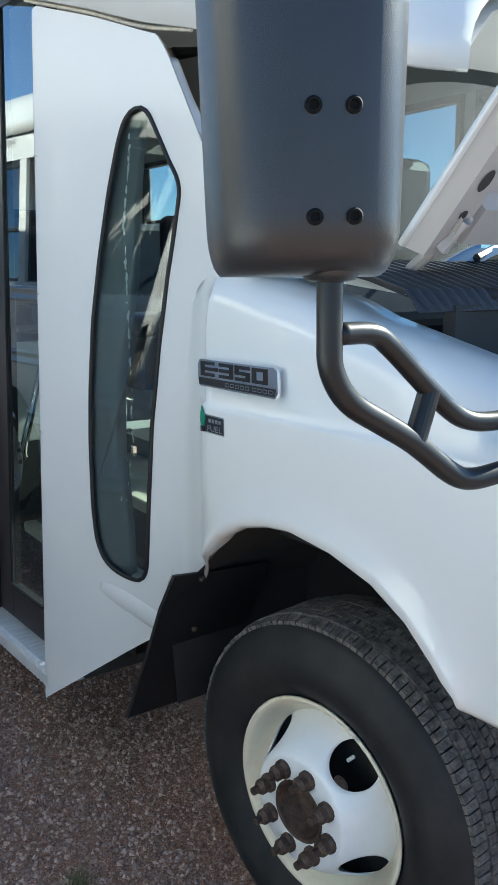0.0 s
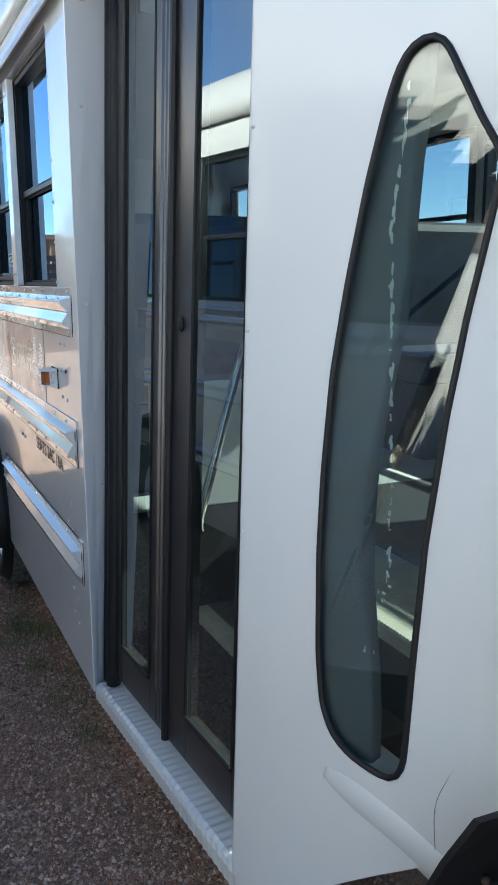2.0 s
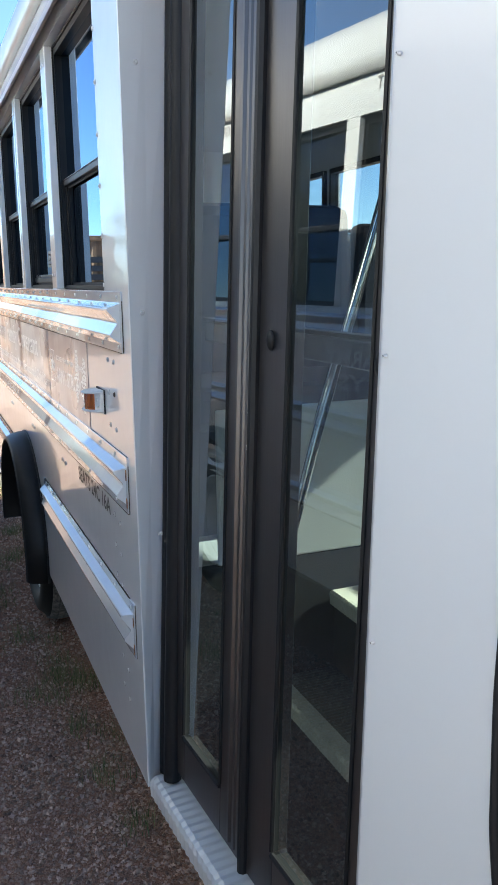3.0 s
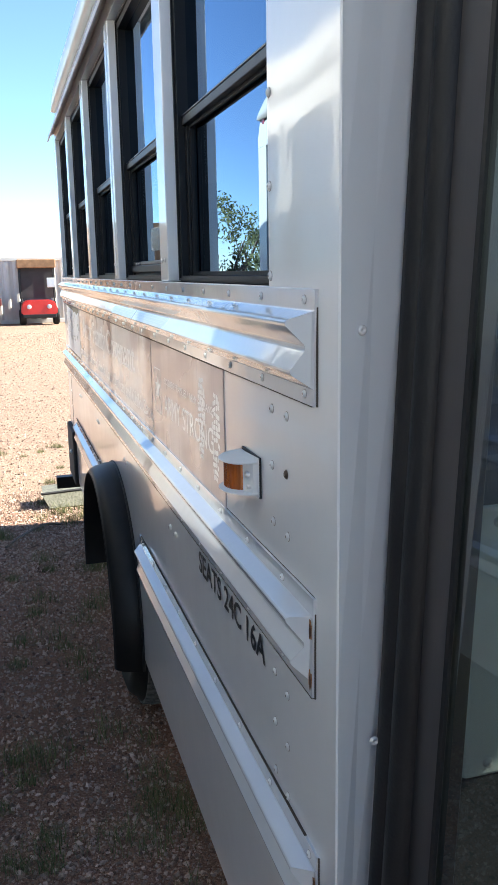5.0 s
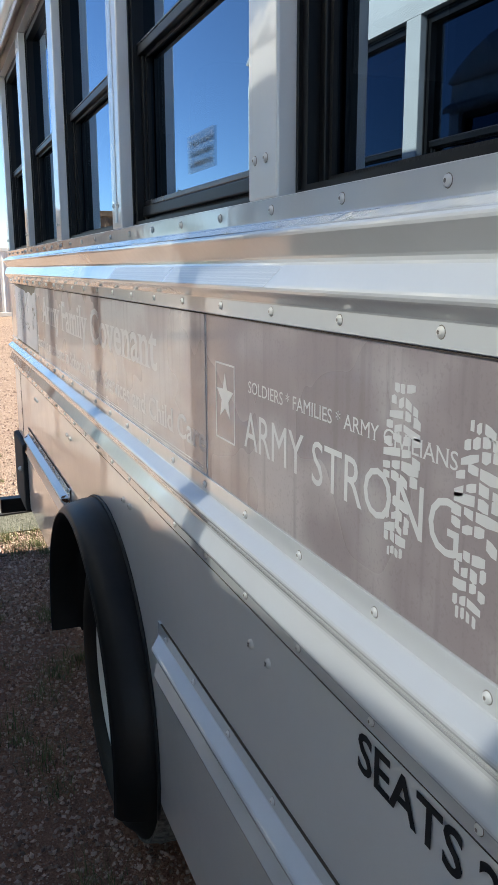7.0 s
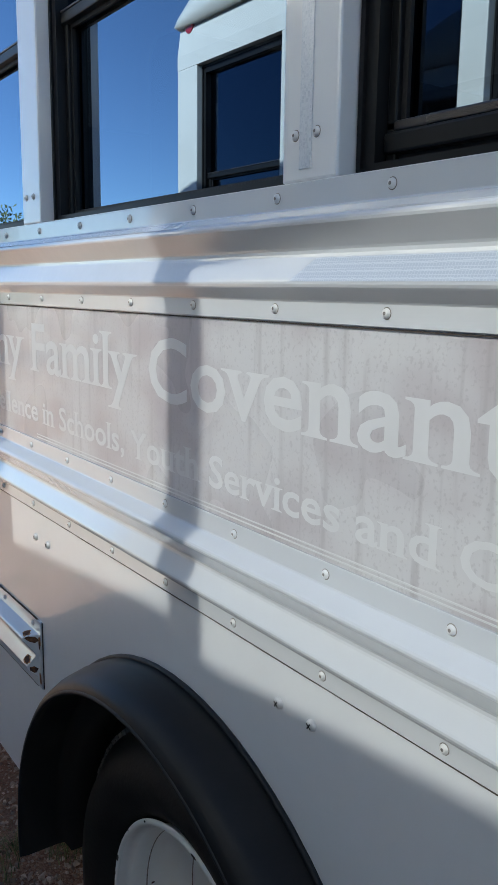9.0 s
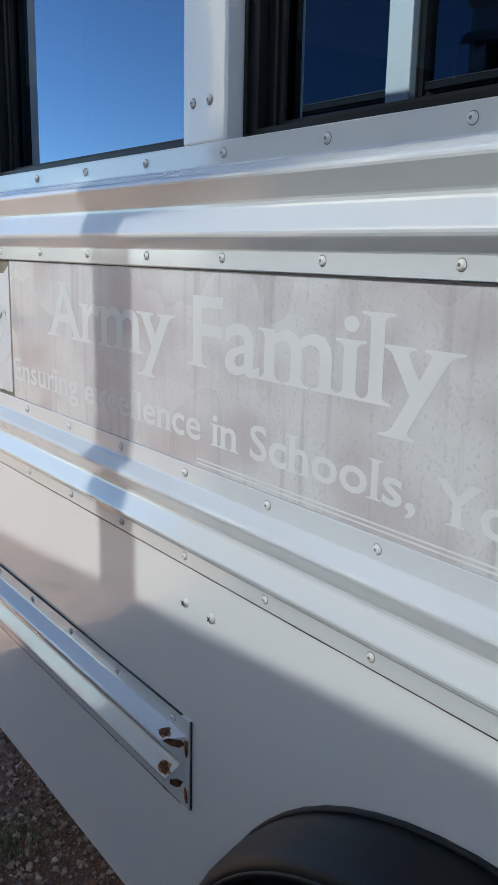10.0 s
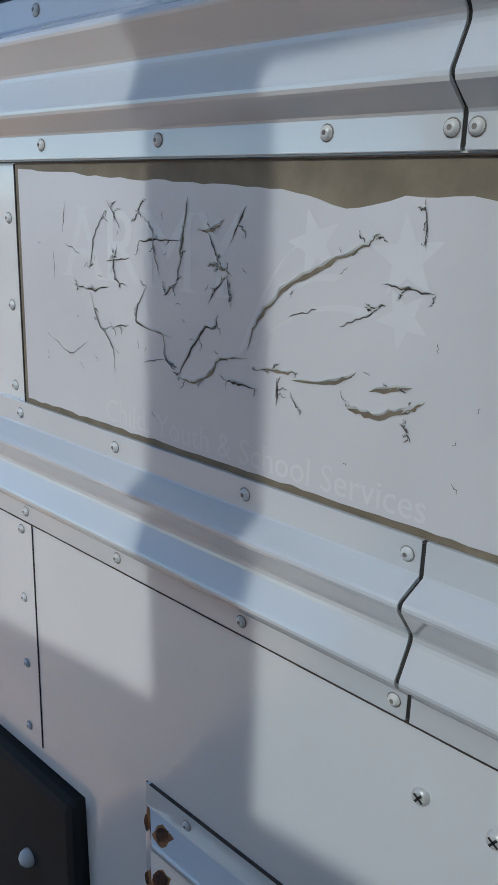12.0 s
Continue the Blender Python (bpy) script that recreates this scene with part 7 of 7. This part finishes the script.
part("marker_lamp", bm, REDL, other, "red rear marker lamp")
XF = OTHER
side_wall(other, .80, OTHER_WINDOWS, 1.75, False, DARKG)
front_cap(other)
cab_interior(other)
roof(other, 2.05, YR + .01)
interior(other)
XF = Matrix()

# area lamps added before the neighbour's panes, standing in for sunlight they throw back
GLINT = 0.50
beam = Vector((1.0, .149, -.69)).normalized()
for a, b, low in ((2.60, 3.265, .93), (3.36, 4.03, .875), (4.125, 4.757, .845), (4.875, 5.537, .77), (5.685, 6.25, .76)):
    ld = bpy.data.lights.new("glint_lamp", 'AREA')
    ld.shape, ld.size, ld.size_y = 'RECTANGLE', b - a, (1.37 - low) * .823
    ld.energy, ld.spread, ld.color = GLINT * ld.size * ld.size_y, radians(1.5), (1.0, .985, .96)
    lo = new("glint_lamp", ld)
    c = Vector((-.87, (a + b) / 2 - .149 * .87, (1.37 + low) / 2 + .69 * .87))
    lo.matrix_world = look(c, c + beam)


# ---------------------------------------------------------------- far yard
def container(x0, x1, y, h, material, label):
    e = empty("shipping_container", ((x0 + x1) / 2, y, GZ), label, "container")
    bm = bmesh.new()
    rows = []
    n = int((x1 - x0) / .07)
    for i in range(n + 1):
        x = x0 + (x1 - x0) * i / n
        d = (0, 0, .04, .04)[i % 4]
        rows.append([(x, y + d, GZ + .12), (x, y + d, GZ + h - .1)])
    loft(bm, rows)
    part("corrugated_side", bm, material, e)
    for z0, z1 in ((GZ, GZ + .13), (GZ + h - .11, GZ + h)):
        bm = bmesh.new()
        box(bm, x0 - .03, x1 + .03, y - .02, y + .12, z0, z1, .01)
        part("frame_rail", bm, material, e)
    bm = bmesh.new()
    box(bm, x0, x1, y + .1, y + 2.4, GZ + .1, GZ + h)
    part("box_body", bm, material, e)
    return e


def cart(x, y, material, label, canopy, bed):
    e = empty("utility_cart", (x, y, GZ), label, "utility cart", "parked carts")
    bm = bmesh.new()
    pts = [(-.52, .28), (.52, .28), (.55, .45), (.5, .68), (.36, .76), (-.36, .76), (-.5, .68), (-.55, .45)]
    prism(bm, pts, lambda u, v, d: Vector((x + u, y + d, GZ + v)), .5 if not bed else .12)
    bmesh.ops.bevel(bm, geom=list(bm.edges), offset=.03, segments=2, affect='EDGES')
    part("front_body", bm, material, e)
    for sx in (-.3, .3):
        bm = bmesh.new()
        lathe_y(bm, [(.07, 0), (.06, -.02), (.0001, -.03)], (x + sx, y - .005, GZ + .56), 14)
        part("headlight", bm, TAPE, e)
    bm = bmesh.new()
    box(bm, x - .5, x + .5, y - .05, y + .08, GZ + .22, GZ + .33, .02)
    part("bumper", bm, RUBBER, e)
    for sx in (-.5, .5):
        for sy in (.25, 1.7):
            bm = bmesh.new()
            lathe(bm, [(-.09, .12), (-.1, .2), (-.06, .25), (.06, .25), (.1, .2), (.09, .12), (.09, .0001)], (x + sx, y + sy, GZ + .25), 1, 20)
            w = part("wheel", bm, TYRE, e)
    bm = bmesh.new()
    box(bm, x - .55, x + .55, y + .45, y + 2.1, GZ + .3, GZ + .7, .03)
    part("chassis", bm, material if bed else INTER, e)
    if bed:
        bm = bmesh.new()
        box(bm, x - .85, x + .75, y - .1, y + 1.9, GZ + .62, GZ + .82, .02)
        part("cargo_bed", bm, material, e)
        bm = bmesh.new()
        tube(bm, curve_pts([(x - .5, y + .2, GZ + .8), (x - .5, y + .2, GZ + 1.35), (x - .42, y + .2, GZ + 1.42), (x + .3, y + .2, GZ + 1.42), (x + .42, y + .2, GZ + 1.36), (x + .5, y + .2, GZ + .8)], 4), .022, 8)
        part("roll_bar", bm, material, e)
        return
    bm = bmesh.new()
    box(bm, x - .45, x + .45, y + .75, y + .9, GZ + .7, GZ + 1.05, .05)
    part("seat_back", bm, SEATM, e)
    for sx in (-.5, .5):
        for sy in (.5, 1.4):
            bm = bmesh.new()
            tube(bm, [(x + sx, y + sy, GZ + .65), (x + sx * .96, y + sy, GZ + 1.85)], .02, 8)
            part("canopy_post", bm, RUBBER, e)
    bm = bmesh.new()
    box(bm, x - .58, x + .58, y + .3, y + 1.6, GZ + 1.72, GZ + 1.98, .03)
    part("canopy", bm, BROWNR, e, "rust-stained canopy")
    # dark sheet added across the cab for the shade under the canopy
    bm = bmesh.new()
    box(bm, x - .55, x + .55, y + .55, y + .60, GZ + .80, GZ + 1.74)
    part("cab_shade_sheet", bm, INTER, e)
    bm = bmesh.new()
    box(bm, x + .28, x + .54, y + .2, y + .25, GZ + 1.13, GZ + 1.42, .02)
    part("side_mirror", bm, TAPE, e)


def tree(x, y, h, seed):
    e = empty("tree", (x, y, GZ), "small olive-green desert tree with a loose crown", "tree", "far trees")
    rnd = random.Random(seed)
    bm = bmesh.new()
    tube(bm, curve_pts([(x, y, GZ), (x + .05, y, GZ + h * .25), (x - .05, y, GZ + h * .5)], 4), [.09 - .006 * k for k in range(9)], 8)
    for k in range(6):
        a = rnd.uniform(0, 6.3)
        tube(bm, [(x, y, GZ + h * rnd.uniform(.2, .45)), (x + math.cos(a) * h * .2, y + math.sin(a) * h * .2, GZ + h * .6), (x + math.cos(a) * h * .3, y + math.sin(a) * h * .3, GZ + h * rnd.uniform(.7, .9))], [.04, .03, .012], 6)
    part("trunk", bm, BARK, e)
    verts, faces = [], []
    for _ in range(60):
        a, r, zz = rnd.uniform(0, 6.3), rnd.random() ** .5 * h * .38, rnd.uniform(.25, 1.0)
        r *= math.sin(min(1, (1.08 - zz) * 1.7) * math.pi / 2)
        cx, cy, cz = x + r * math.cos(a), y + r * math.sin(a), GZ + h * zz
        for _ in range(38):
            px, py, pz = cx + rnd.gauss(0, .10 * h / 3), cy + rnd.gauss(0, .10 * h / 3), cz + rnd.gauss(0, .09 * h / 3)
            k = len(verts)
            u = Vector((rnd.gauss(0, 1), rnd.gauss(0, 1), rnd.gauss(0, 1))).normalized() * .05
            w = u.orthogonal().normalized() * .02
            verts.extend([(px - u.x, py - u.y, pz - u.z), (px + w.x, py + w.y, pz + w.z), (px + u.x, py + u.y, pz + u.z), (px - w.x, py - w.y, pz - w.z)])
            faces.append((k, k + 1, k + 2, k + 3))
    me = bpy.data.meshes.new("crown")
    me.from_pydata(verts, [], faces)
    me.materials.append(LEAF)
    ob = new("crown", me)
    ob.parent = e
    ob.matrix_parent_inverse = e.matrix_basis.inverted()
    ob["kind"] = "stuff"


container(-6.0, 7.0, 28.6, 2.06, CORR, "long white corrugated steel container, sunlit and a little rusty")
cart(0.80, 27.4, REDP, "bright red utility cart with a rusty canopy, parked by the container", True, False)
cart(-1.05, 27.4, MAROON, "maroon utility cart with an open bed and roll bar", False, True)
rc = container(-3.75, -1.4, 18.0, 2.5, BROWNR, "rusty brown container across the yard, mirrored in the windows")
bm = bmesh.new()
for k in range(9):
    box(bm, -3.45, -2.75, 17.955, 17.975, GZ + .5 + k * .18, GZ + .62 + k * .18)
part("louvre", bm, INTER, rc)
tree(-4.2, 18.7, 3.0, 41)
for k, (x, y, h) in enumerate(((-8.6, 30.2, 2.9), (-10.2, 32, 2.5), (-13, 34, 3.2))):
    tree(x, y, h, 20 + k)


def grate():
    """Bent tread-plate step lying on the gravel behind the bus."""
    e = empty("metal_step", (0, 6.75, GZ), "bent metal mesh step lying on the gravel", "step")
    bm = bmesh.new()
    rows = [[(-.17, 6.90, GZ + .11), (.20, 6.92, GZ + .12)], [(-.17, 6.72, GZ + .105), (.20, 6.74, GZ + .115)], [(-.17, 6.71, GZ + .085), (.20, 6.73, GZ + .095)], [(-.13, 6.67, GZ + .012), (.20, 6.69, GZ + .015)]]
    loft(bm, rows)
    p = part("tread_plate", bm, mat("mesh_plate", (.17, .165, .13), .6, metal=.2, vary=.35, scale=60, bump=.003, bscale=120), e)
    sol = p.modifiers.new("thick", 'SOLIDIFY')
    sol.thickness = .006
    bm = bmesh.new()
    tube(bm, [(-.18, 6.715, GZ + .105), (.2, 6.735, GZ + .115)], .009, 8)
    part("edge_bar", bm, INTER, e)


grate()
bm = bmesh.new()
tube(bm, curve_pts([(-.42, 5.95, GZ + .012), (-.36, 6.02, GZ + .03), (-.27, 6.2, GZ + .02), (-.17, 6.27, GZ + .03), (-.08, 6.3, GZ + .012)], 6), .007, 8)
tagged(finish("branch", bm, BARK, smooth=True), "thin dark dead branch lying on the gravel", "branch")
build_stones()
build_weeds()
